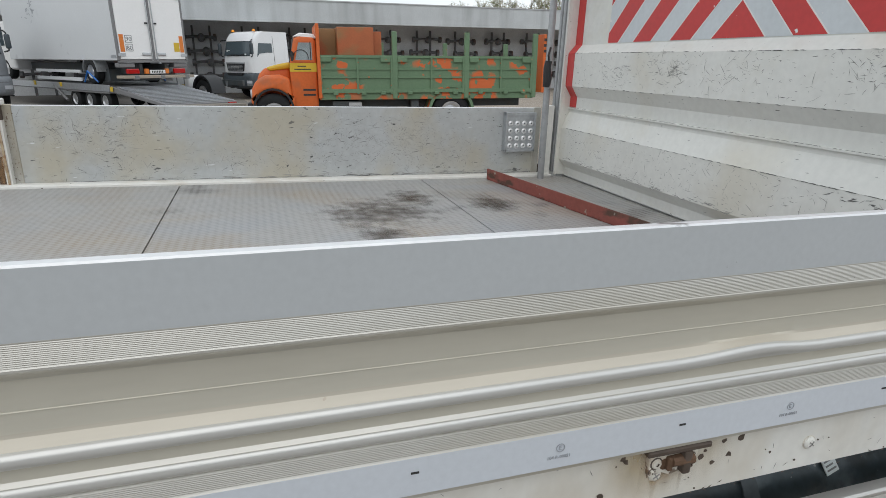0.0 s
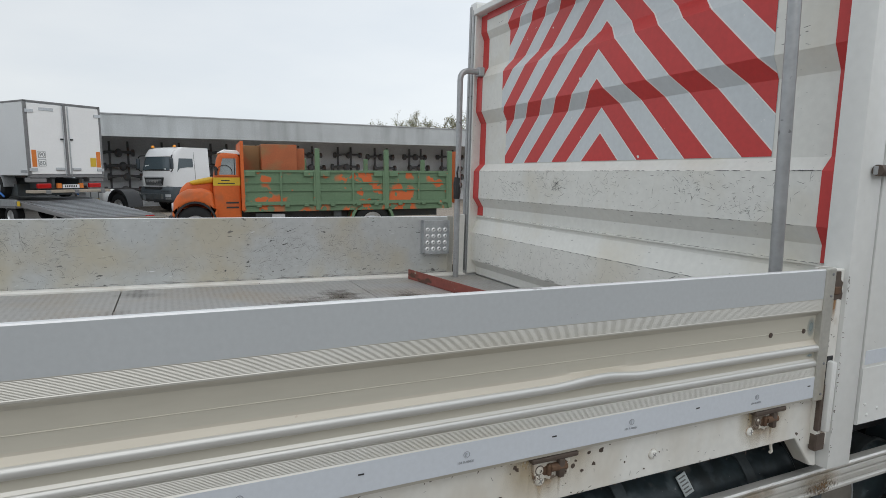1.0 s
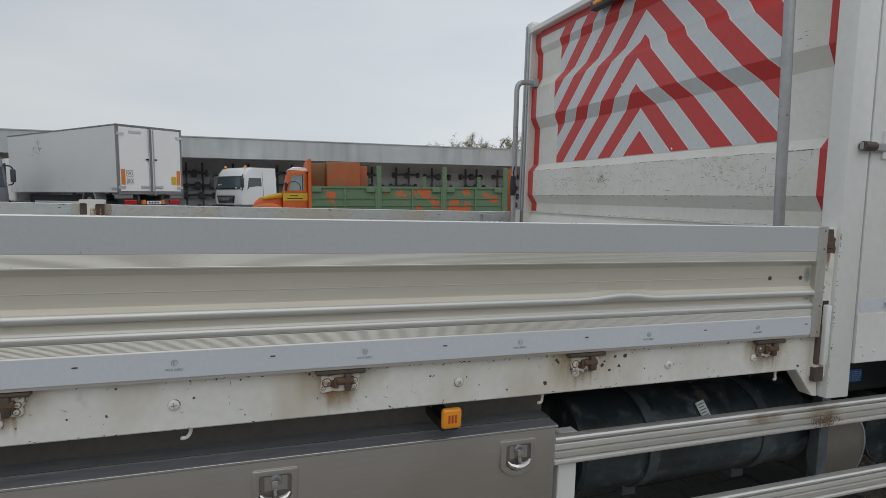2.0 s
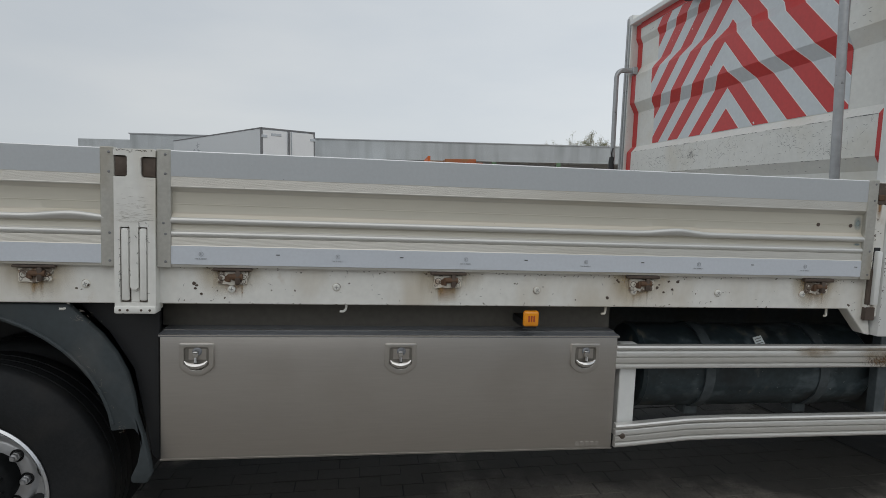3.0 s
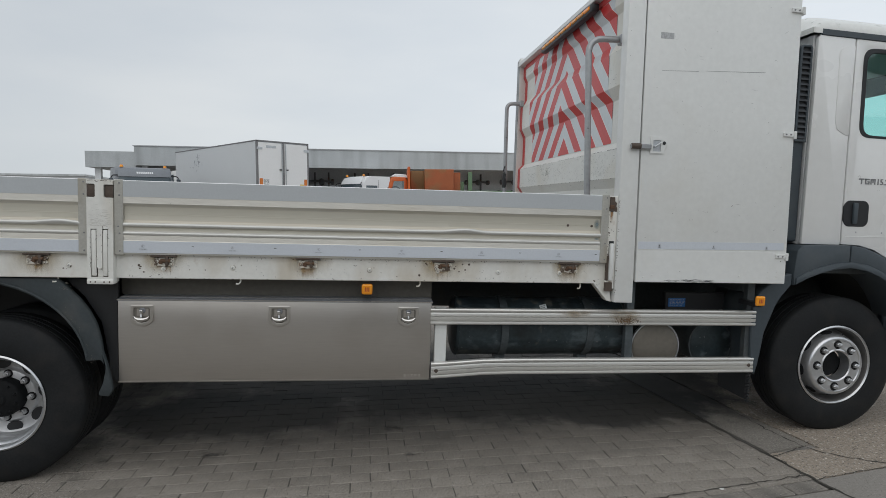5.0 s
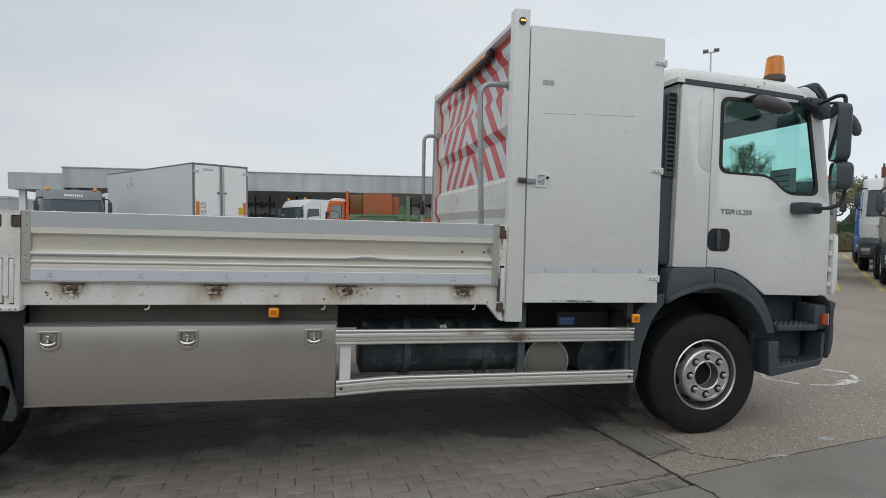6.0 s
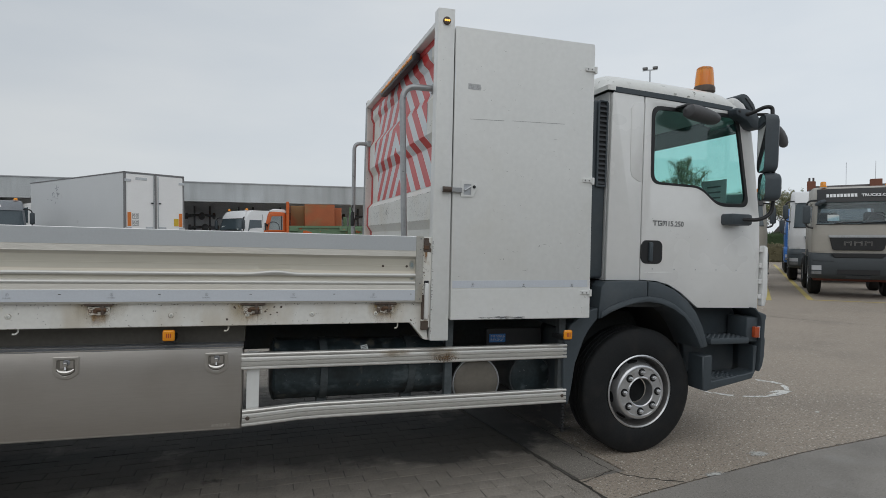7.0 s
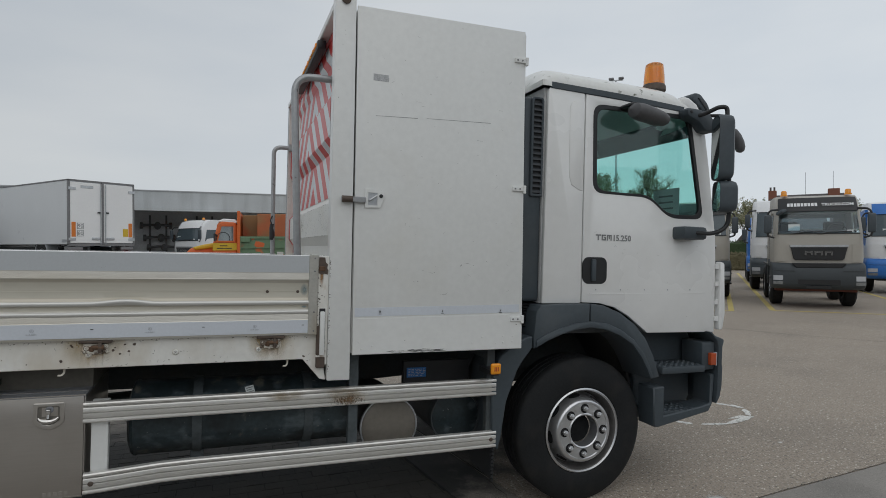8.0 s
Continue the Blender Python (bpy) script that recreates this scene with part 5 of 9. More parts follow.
def wheel(name, x, y, z, r, deep, parent, label, turn=0.0, m=None):
    """A truck wheel: tyre, pressed rim with hand holes, nuts and hub. deep: a dished rear wheel."""
    w = 0.27
    root = empty(name)
    root.parent = parent
    root.matrix_basis = pose(x, y, z, 0, turn, 0) if m is None else m
    tagged(root, label)
    bm = bmesh.new()
    lathe(bm, tyre_profile(w, r, 0.255), 72, close=True)
    part("tyre", bm, "rubber", root)
    bm = bmesh.new()
    if deep:
        prof = [(0.262, 0.012), (0.266, 0.002), (0.258, -0.004), (0.250, 0.004), (0.243, 0.018), (0.241, 0.034), (0.230, 0.046), (0.226, 0.056), (0.229, 0.066), (0.222, 0.076), (0.218, 0.10), (0.219, 0.13), (0.214, 0.146), (0.202, 0.152), (0.160, 0.160), (0.152, 0.156), (0.146, 0.145), (0.138, 0.140), (0.060, 0.140)]
    else:
        prof = [(0.262, 0.012), (0.266, 0.002), (0.258, -0.004), (0.250, 0.004), (0.244, 0.02), (0.240, 0.055), (0.234, 0.088), (0.229, 0.094), (0.224, 0.088), (0.214, 0.055), (0.205, 0.022), (0.198, -0.002), (0.192, -0.013), (0.182, -0.018), (0.174, -0.017), (0.170, -0.012), (0.112, -0.012), (0.105, -0.017), (0.098, -0.012), (0.094, 0.06)]
    lathe(bm, prof, 72, caps=(False, deep), mats=[2 if k >= 10 else 0 for k in range(len(prof) - 1)] if deep else [1 if 3 <= k <= 6 else 0 for k in range(len(prof) - 1)])
    part("rim", bm, ["rim", "rim_barrel", "rim_dull"], root)
    for k in range(8):
        t = 2 * math.pi * (k + 0.5) / 8
        rr, yy = (0.184, 0.1500) if deep else (0.2125, 0.048)
        hm = pose(rr * math.cos(t), yy, rr * math.sin(t), 0, -math.degrees(t), 0) @ pose(0, 0, 0, 0, 0, 0 if deep else -18)
        bm = bmesh.new()
        ring = [((0.030 if deep else 0.022) * math.cos(a * math.pi / 8), (0.042 if deep else 0.040) * math.sin(a * math.pi / 8)) for a in range(16)]
        prism(bm, ring, "y", 0.001, 0.03) if deep else prism(bm, ring, "x", -0.02, 0.0015)
        # Black plugs stand in for the shade inside open hand holes.
        part("hand_hole", bm, "black", root, at=hm)
    for k in range(8):
        t = 2 * math.pi * k / 8 + 0.2
        rr, yy = (0.124, 0.127) if deep else (0.141, -0.028)
        bm = bmesh.new()
        lathe(bm, [(0.017, 0.014), (0.017, 0.0), (0.0145, -0.002), (0.0145, -0.012), (0.009, -0.014), (0.008, -0.022)], 6, (rr * math.cos(t), yy, rr * math.sin(t)))
        part("nut", bm, "rim_dull" if deep else "rim", root)
        # Flat dark disc stands in for the shade of the nut's recess.
        bm = bmesh.new()
        back = 0.152 if deep else 0.0
        lathe(bm, [(0.004, back - 0.0138), (0.024 if deep else 0.029, back - 0.0138), (0.024 if deep else 0.029, back - 0.010)], 18, (rr * math.cos(t), 0.0, rr * math.sin(t)))
        part("nut_seat", bm, "grille_dark", root)
    bm = bmesh.new()
    if deep:
        lathe(bm, [(0.104, 0.16), (0.104, 0.085), (0.100, 0.076), (0.090, 0.068), (0.035, 0.062), (0.028, 0.050), (0.01, 0.048)], 32)
        for k in range(10):
            t = 2 * math.pi * k / 10
            lathe(bm, [(0.006, 0.0), (0.006, -0.012), (0.003, -0.014)], 8, (0.083 * math.cos(t), 0.068, 0.083 * math.sin(t)))
    else:
        lathe(bm, [(0.094, 0.08), (0.088, 0.062), (0.06, 0.058), (0.035, 0.048), (0.01, 0.046)], 32)
    part("hub", bm, "hub_dark", root)
    if deep:
        bm = bmesh.new()
        tube(bm, [(-0.06, 0.15, -0.16), (-0.075, 0.09, -0.19)], 0.005, 6)
        part("valve", bm, "chrome", root)
    return root


wheel("front_wheel", 1.745, 0.145, 0.487, 0.455, False, truck, "black tyre on a silver front wheel", 12)
wheel("front_wheel", 1.745, 2.405, 0.487, 0.455, False, truck, "black tyre on a silver front wheel", m=pose(1.745, 2.405, 0.487, 0, 0, 180))
wheel("rear_wheel", -3.338, 0.065, 0.328, 0.455, True, truck, "black tyre on a deep-dished silver rear wheel", 14)
wheel("rear_wheel", -3.335, 2.485, 0.335, 0.455, True, truck, "black tyre on a deep-dished silver rear wheel", m=pose(-3.338, 2.485, 0.328, 0, 0, 180))
for y in (0.37, 1.91):
    bm = bmesh.new()
    lathe(bm, [(0.2, 0.02), *tyre_profile(0.27, 0.455, 0.255), (0.2, 0.25)], 48, (-3.335, y, 0.335), close=True)
    part("inner_tyre", bm, "rubber", truck)

# rear wing
arc = ellipse(-3.43, 0.52, 0.572, 0.470, 5, 175, 22)
outer = [(-4.02, 0.56), (-4.10, 0.70), (-3.96, 0.92), (-3.80, 1.012), (-2.992, 1.012), (-2.887, 0.906), (-2.84, 0.84), (-2.805, 0.769), (-2.784, 0.69), (-2.774, 0.616), (-2.752, 0.54), (-2.735, 0.46), (-2.725, 0.40), (-2.744, 0.365), (-2.795, 0.370), (-2.798, 0.387), (-2.775, 0.44), (-2.764, 0.50), (-2.766, 0.54), (-2.785, 0.568)]
wing = part("rear_wing", prism(bmesh.new(), arc + outer, "y", 0.045, 0.075, bev=0.007, seg=2), "wing", truck, "dusty black plastic rear wing")
part("wing_shoulder", prism(bmesh.new(), [(-2.99, 1.008), (-2.887, 0.902), (-2.805, 0.765), (-2.776, 0.61), (-2.745, 0.44), (-2.718, 0.42), (-2.718, 1.008)], "y", 0.110, 0.14, bev=0.004), "black", wing)
part("wing_rib", tube(bmesh.new(), [(x, 0.046, z) for x, z in ellipse(-3.43, 0.52, 0.583, 0.482, 8, 172, 20)], 0.007, 8), "wing", wing)
# Black plate added to block the light that shows through the wheel arch.
part("wing_back", boxes((-3.98, -2.76, 0.60, 0.615, 0.56, 1.0)), "black", wing)
bm = bmesh.new()
arc2 = ellipse(-3.43, 0.52, 0.59, 0.485, 5, 175, 22)
prism(bm, arc + arc2[::-1], "y", 0.075, 0.60)
part("wing_tunnel", bm, "black", wing)
part("wing_flap", boxes((-2.77, -2.755, 0.125, 0.6, 0.38, 0.9)), "black", wing)

# ---- cab ----
cab = part("cab_floor", boxes((1.45, 2.76, 0.16, 2.39, 1.10, 1.16), (1.45, 1.50, 0.16, 2.39, 1.16, 1.42)), "chassis", truck)
Y0, Y1 = 0.13, 2.42
side_poly = [(1.418, 1.29), (1.43, 2.60), (1.448, 2.622), (1.692, 2.612), (1.697, 1.29)]


def rounded(pts, radius, n=4):
    """A closed outline with its corners rounded."""
    out = []
    for a, b, c in zip(pts[-1:] + pts[:-1], pts, pts[1:] + pts[:1]):
        a, b, c = Vector(a), Vector(b), Vector(c)
        k = min(radius, (a - b).length * 0.45, (c - b).length * 0.45)
        p, q = b + (a - b).normalized() * k, b + (c - b).normalized() * k
        out += [tuple(p * (1 - t) ** 2 + b * 2 * t * (1 - t) + q * t * t) for t in (i / n for i in range(n + 1))]
    return out


win = rounded([(1.760, 2.548), (2.520, 2.552), (2.545, 2.475), (2.660, 1.862), (2.372, 1.858), (2.205, 1.985), (1.770, 1.992)], 0.075, 5)
door_poly = [(1.704, 1.295), (1.70, 2.608), (2.46, 2.582), (2.60, 2.575), (2.652, 2.53), (2.71, 2.20), (2.772, 1.78), (2.785, 1.50), (2.785, 1.085), (2.215, 1.092), (2.15, 1.14), (2.06, 1.205), (1.95, 1.262), (1.84, 1.288)]
for side, y0 in ((1, Y0), (-1, Y1)):
    ya, yb = sorted((y0, y0 + side * 0.03))
    sw = part("cab_side", prism(bmesh.new(), side_poly, "y", ya, yb, bev=0.008, seg=2), "cab", truck, "white cab rear quarter panel")
    part("panel_pressing", prism(bmesh.new(), [(1.66, 2.56), (1.60, 2.545), (1.582, 2.51), (1.588, 2.08), (1.605, 2.03), (1.66, 2.0), (1.690, 1.995), (1.690, 2.56)], "y", *sorted((y0 - side * 0.004, y0 + side * 0.01)), bev=0.003, seg=2), "cab", sw)
    door = part("cab_door", prism(bmesh.new(), door_poly, "y", ya, yb, [win], bev=0.006, seg=2), "cab", truck, "white cab door with tinted window")
    grow = [(2.2 + (x - 2.2) * 0.985, 2.2 + (z - 2.2) * 0.985) for x, z in win]
    wider = [(2.2 + (x - 2.2) * 1.012, 2.2 + (z - 2.2) * 1.012) for x, z in win]
    inner = [(2.2 + (x - 2.2) * 0.945, 2.2 + (z - 2.2) * 0.935) for x, z in win]
    part("window_seal", prism(bmesh.new(), wider, "y", *sorted((y0 - side * 0.003, y0 + side * 0.02)), [inner], bev=0.002), "black", door)
    pane = part("window_pane", prism(bmesh.new(), grow, "y", *sorted((y0 + side * 0.006, y0 + side * 0.010))), "pane", door, "green tinted glass", smooth=0)
    pane.visible_shadow = False
    hd = part("door_handle", prism(bmesh.new(), [p for cx_, cz_, a0 in ((1.842, 1.540, 0), (1.745, 1.540, 90), (1.745, 1.455, 180), (1.842, 1.455, 270)) for p in ellipse(cx_, cz_, 0.042, 0.042, a0, a0 + 90, 5)], "y", *sorted((y0 - side * 0.005, y0 + side * 0.01)), bev=0.003), "black", door, "black recessed door handle")
    part("handle_pull", boxes((1.762, 1.795, *sorted((y0 - side * 0.02, y0)), 1.43, 1.568), bev=0.008, seg=2), "grey_plastic", hd)
    part("door_crease", prism(bmesh.new(), [(1.73, 1.345), (2.70, 1.352), (2.70, 1.356), (1.73, 1.349)], "y", *sorted((y0 - side * 0.0015, y0))), "cab", door)
    for k in range(5):
        part("door_mark", boxes((1.80 + 0.19 * k, 1.808 + 0.19 * k, *sorted((y0 - side * 0.0012, y0)), 1.372, 1.380)), "mark", door)
    part("gutter_strip", prism(bmesh.new(), [(1.445, 2.612), (1.445, 2.654), (1.95, 2.640), (2.478, 2.612), (2.472, 2.574), (1.95, 2.598)], "y", *sorted((y0 - side * 0.006, y0 + side * 0.02)), bev=0.004), "grey_plastic", truck, "dark grey roof gutter strip")
    if side > 0:
        badge = part("model_badge", boxes((1.795, 1.833, y0 - 0.003, y0, 1.719, 1.727), (1.810, 1.818, y0 - 0.003, y0, 1.690, 1.719), (1.840, 1.872, y0 - 0.003, y0, 1.690, 1.698), (1.840, 1.848, y0 - 0.003, y0, 1.698, 1.727), (1.840, 1.872, y0 - 0.003, y0, 1.719, 1.727),
                                          (1.858, 1.872, y0 - 0.003, y0, 1.704, 1.710), (1.865, 1.872, y0 - 0.003, y0, 1.698, 1.710), (1.880, 1.887, y0 - 0.003, y0, 1.690, 1.727), (1.887, 1.908, y0 - 0.003, y0, 1.719, 1.727), (1.894, 1.901, y0 - 0.003, y0, 1.700, 1.719), (1.908, 1.915, y0 - 0.003, y0, 1.690, 1.727)), "grey_print", door)
        lettering("badge_number", "15.250", 0.053, pose(1.922, y0 - 0.001, 1.690, 90), "grey_print", badge, 0.0015, 0.001)
# roof
bm = bmesh.new()
nx, ny = 26, 26
grid = []
for i in range(nx + 1):
    u = i / nx
    row = []
    for j in range(ny + 1):
        v = -1 + 2 * j / ny
        v = math.copysign(1 - (1 - abs(v)) ** 1.6, v)
        x = 1.385 + (1.215 + 0.2 * (1 - abs(v) ** 2.5)) * u
        edge = (1 - abs(v) ** 7) ** 0.62
        ends = min(1, u / 0.08) ** 0.6 * (1 - max(0, 1 - (1 - u) / 0.20) ** 2.4)
        base = 2.658 - 0.036 * u * u - 0.05 * max(0, (u - 0.78) / 0.22) ** 1.5
        row.append(bm.verts.new((x, 1.275 + v * 1.15, base + 0.148 * edge * ends)))
    grid.append(row)
for a, b in zip(grid, grid[1:]):
    for j in range(ny):
        bm.faces.new((a[j], b[j], b[j + 1], a[j + 1]))
rim_e = [e for e in bm.edges if len(e.link_faces) == 1]
r = bmesh.ops.extrude_edge_only(bm, edges=rim_e)
bmesh.ops.translate(bm, vec=(0, 0, -0.035), verts=[v for v in r["geom"] if isinstance(v, bmesh.types.BMVert)])
part("cab_roof", bm, "roof", truck, "white domed cab roof with green-black grime")
part("roof_lining", boxes((1.44, 2.60, 0.17, 2.38, 2.585, 2.60)), "lining", truck)
part("cab_back", boxes((1.420, 1.445, 0.165, 2.385, 1.29, 2.62)), "lining", truck)
# front: windscreen, panel, bumper, visor
bm = bmesh.new()
prism(bm, [(2.60, 2.585), (2.635, 2.585), (2.80, 1.78), (2.77, 1.78)], "y", 0.20, 2.35)
ws = part("windscreen", bm, "pane", truck, "tinted windscreen", smooth=0)
ws.visible_shadow = False
part("front_panel", prism(bmesh.new(), [(2.765, 1.775), (2.82, 1.775), (2.835, 1.40), (2.825, 1.09), (2.785, 1.09)], "y", 0.165, 2.385, bev=0.01), "cab", truck)
for y, s_ in ((0.108, 1), (2.397, -1)):
    cp = part("wind_deflector", prism(bmesh.new(), rounded([(2.806, 1.575), (2.846, 1.562), (2.858, 1.21), (2.838, 1.105), (2.806, 1.10)], 0.012, 2), "y", y, y + 0.045, bev=0.006, seg=2), "cab", truck, "white wind deflector at the cab corner")
    for z in (1.16, 1.275, 1.40, 1.52):
        part("deflector_lug", boxes((2.780, 2.812, y + 0.012, y + 0.036, z, z + 0.034), bev=0.003), "cab", cp)
    part("corner_panel", prism(bmesh.new(), [(2.775, 1.76), (2.80, 1.60), (2.805, 1.12), (2.787, 1.09), (2.760, 1.09)], "y", *sorted((1.275 - s_ * 1.125, 1.275 - s_ * 1.095)), bev=0.006), "cab", truck)
    part("roof_corner", prism(bmesh.new(), [(2.484, 2.606), (2.484, 2.690), (2.535, 2.684), (2.60, 2.650), (2.636, 2.602), (2.655, 2.53), (2.60, 2.580)], "y", *sorted((1.275 - s_ * 1.135, 1.275 - s_ * 0.98)), bev=0.02, seg=3), "cab", truck, "white roof corner cap over the windscreen post")
for y in (0.165, 2.345):
    part("windscreen_post", prism(bmesh.new(), [(2.592, 2.60), (2.645, 2.585), (2.81, 1.77), (2.765, 1.77)], "y", y, y + 0.04, bev=0.006), "cab", truck)
visor_side = rounded([(2.598, 2.715), (2.640, 2.748), (2.690, 2.745), (2.765, 2.676), (2.808, 2.56), (2.800, 2.478), (2.770, 2.480), (2.752, 2.60), (2.700, 2.640)], 0.02, 2)
visor = part("sun_visor", prism(bmesh.new(), visor_side, "y", 0.205, 2.345, bev=0.008, seg=2), "grey_plastic", truck, "dark sun visor")
for y in (0.196, 2.345):
    part("visor_panel", prism(bmesh.new(), [(2.665, 2.715), (2.70, 2.712), (2.752, 2.66), (2.780, 2.575), (2.765, 2.575), (2.735, 2.645)], "y", y, y + 0.012, bev=0.003), "louvre", visor)
part("dashboard", boxes((2.45, 2.76, 0.20, 2.35, 1.16, 1.72), bev=0.05, seg=2), "seat", truck)
for y in (0.55, 1.55):
    part("seat", boxes((1.75, 2.25, y, y + 0.5, 1.16, 1.62), (1.62, 1.80, y, y + 0.5, 1.50, 2.12), bev=0.05, seg=2), "seat", truck, "dark cloth seat")
part("notice_sheet", boxes((2.665, 2.668, 0.36, 0.63, 1.90, 2.10)), "paper", truck, "printed notice sheet against the window")
for k in range(3):
    part("notice_line", boxes((2.6635, 2.665, 0.42, 0.57, 1.95 + 0.045 * k, 1.962 + 0.045 * k)), "grey_print", truck)

# beacon
b = bmesh.new()
lathe(b, [(0.082, 0.0), (0.082, 0.03), (0.074, 0.045)], 28, (2.485, 0.44, 2.795), "z")
bc = part("beacon", b, "brown", truck, "amber rotating beacon")
b = bmesh.new()
lathe(b, [(0.074, 0.0), (0.073, 0.04), (0.068, 0.10), (0.062, 0.145), (0.05, 0.155), (0.01, 0.158)], 28, (2.485, 0.44, 2.838), "z")
part("dome", b, "amber_glass", bc)
b = bmesh.new()
prism(b, [(2.455, 2.84), (2.515, 2.84), (2.505, 2.96), (2.46, 2.95)], "y", 0.42, 0.45)
part("reflector", b, "amber", bc)
b = bmesh.new()
tube(b, [(1.95, 1.0, 2.76), (1.945, 1.0, 2.88)], 0.004, 6)
part("aerial", b, "black", truck)

# air intake stack with louvres behind the cab
stack = part("air_intake", boxes((1.284, 1.420, 0.17, 0.42, 1.30, 2.556), bev=0.022, seg=3), "grey_plastic", truck, "dark louvred air intake stack")
part("stack_panel", boxes((1.338, 1.408, 0.166, 0.175, 1.955, 2.545), bev=0.004), "black", stack)
part("stack_rim", prism(bmesh.new(), [(1.330, 1.945), (1.330, 2.535), (1.342, 2.552), (1.404, 2.552), (1.414, 2.535), (1.414, 1.945)], "y", 0.150, 0.172, [[(1.345, 1.96), (1.345, 2.53), (1.352, 2.54), (1.394, 2.54), (1.401, 2.53), (1.401, 1.96)]], bev=0.003), "grey_plastic", stack)
for i in range(17):
    z = 1.966 + i * 0.0335
    part("louvre", prism(bmesh.new(), [(0.150, z), (0.150, z + 0.004), (0.166, z + 0.020), (0.166, z + 0.012)], "x", 1.345, 1.401), "louvre", stack)
bm = bmesh.new()
for i in range(9):
    lathe(bm, [(0.055, 0.0), (0.068, 0.008), (0.055, 0.016)], 20, (1.345, 0.26, 1.14 + i * 0.016), "z")
part("intake_bellows", bm, "black", stack)
part("cab_hinge", boxes((1.30, 1.43, 0.30, 0.36, 1.40, 1.46), bev=0.01), "white", truck)

# front wheel arch
def arch(name, inner, outer, y0, y1, mat, label):
    return part(name, prism(bmesh.new(), inner + outer[::-1], "y", y0, y1, bev=0.006, seg=2), mat, truck, label)


cx, cz = 1.745, 0.50
arch("wheel_arch", [(1.735, 1.152), (1.85, 1.135), (1.949, 1.096), (2.05, 1.028), (2.120, 0.945), (2.168, 0.865), (2.200, 0.798)], [(1.735, 1.291), (1.83, 1.280), (1.960, 1.230), (2.07, 1.157), (2.155, 1.070), (2.222, 0.955), (2.276, 0.812)], 0.075, 0.35, "grey_plastic", "dark grey front wing over the wheel")
arch("wheel_arch", [(1.341, 1.026), (1.43, 1.07), (1.52, 1.103), (1.62, 1.13), (1.727, 1.142)], [(1.338, 1.10), (1.352, 1.25), (1.385, 1.284), (1.55, 1.290), (1.727, 1.291)], 0.075, 0.35, "grey_plastic", "dark grey rear section of the front wing")
part("arch_lip", prism(bmesh.new(), [(1.35, 1.032), (1.43, 1.073), (1.52, 1.106), (1.62, 1.133), (1.735, 1.145), (1.85, 1.128), (1.949, 1.091), (2.05, 1.030), (2.120, 0.948), (2.168, 0.868), (2.199, 0.805), (2.222, 0.812), (2.190, 0.890), (2.138, 0.978), (2.062, 1.060), (1.96, 1.126), (1.86, 1.166), (1.735, 1.184), (1.62, 1.172), (1.51, 1.145), (1.42, 1.112), (1.352, 1.075)], "y", 0.064, 0.082, bev=0.006, seg=2), "grey_plastic", truck)
part("arch_skirt", prism(bmesh.new(), [(1.336, 1.03), (1.27, 0.95), (1.235, 0.892), (1.17, 0.72), (1.139, 0.509), (1.12, 0.44), (1.085, 0.50), (1.075, 0.75), (1.082, 0.896), (1.13, 0.99), (1.22, 1.06), (1.30, 1.095), (1.336, 1.10)], "y", 0.085, 0.40, bev=0.006), "grey_plastic", truck, "dark grey mudguard behind the front wheel")
part("spray_brush", boxes(*[(1.085, 1.10, 0.09, 0.115, 0.26 + 0.022 * i, 0.274 + 0.022 * i) for i in range(9)]), "black", truck)
part("mud_flap", boxes((1.095, 1.115, 0.13, 0.42, 0.27, 0.46)), "black", truck)
bm = bmesh.new()
prism(bm, ellipse(cx, cz, 0.54, 0.66, 10, 170, 20) + ellipse(cx, cz, 0.56, 0.69, 10, 170, 20)[::-1], "y", 0.36, 0.80)
part("arch_liner", bm, "black", truck)

# steps and bumper corner
st = part("step_box", prism(bmesh.new(), [(2.225, 1.085), (2.72, 1.085), (2.765, 1.03), (2.77, 0.60), (2.74, 0.545), (2.62, 0.50), (2.29, 0.47), (2.285, 0.72), (2.262, 0.80)], "y", 0.33, 0.62, bev=0.01), "grey_plastic", truck, "dark grey moulded cab steps")
part("step_frame", prism(bmesh.new(), [(2.255, 0.735), (2.345, 0.74), (2.345, 0.545), (2.66, 0.585), (2.735, 0.60), (2.738, 0.80), (2.770, 0.80), (2.758, 0.60), (2.728, 0.548), (2.30, 0.472), (2.262, 0.478)], "y", 0.10, 0.26, bev=0.008), "grey_plastic", st)
part("bumper_corner", prism(bmesh.new(), [(2.70, 1.092), (2.722, 1.094), (2.75, 1.066), (2.80, 1.050), (2.828, 1.038), (2.828, 1.02), (2.818, 0.99), (2.815, 0.87), (2.822, 0.85), (2.818, 0.72), (2.804, 0.65), (2.778, 0.605), (2.766, 0.605), (2.780, 0.70), (2.782, 0.98), (2.765, 1.035), (2.735, 1.062)], "y", 0.082, 0.30, bev=0.006, seg=2), "grey_plastic", st, "curved dark bumper end")
part("indicator_panel", boxes((2.66, 2.772, 0.105, 0.30, 0.83, 1.02), bev=0.012, seg=2), "grey_plastic", st)
part("indicator_edge", boxes((2.760, 2.767, 0.078, 0.108, 0.862, 0.952), bev=0.002), "clear_lens", st)
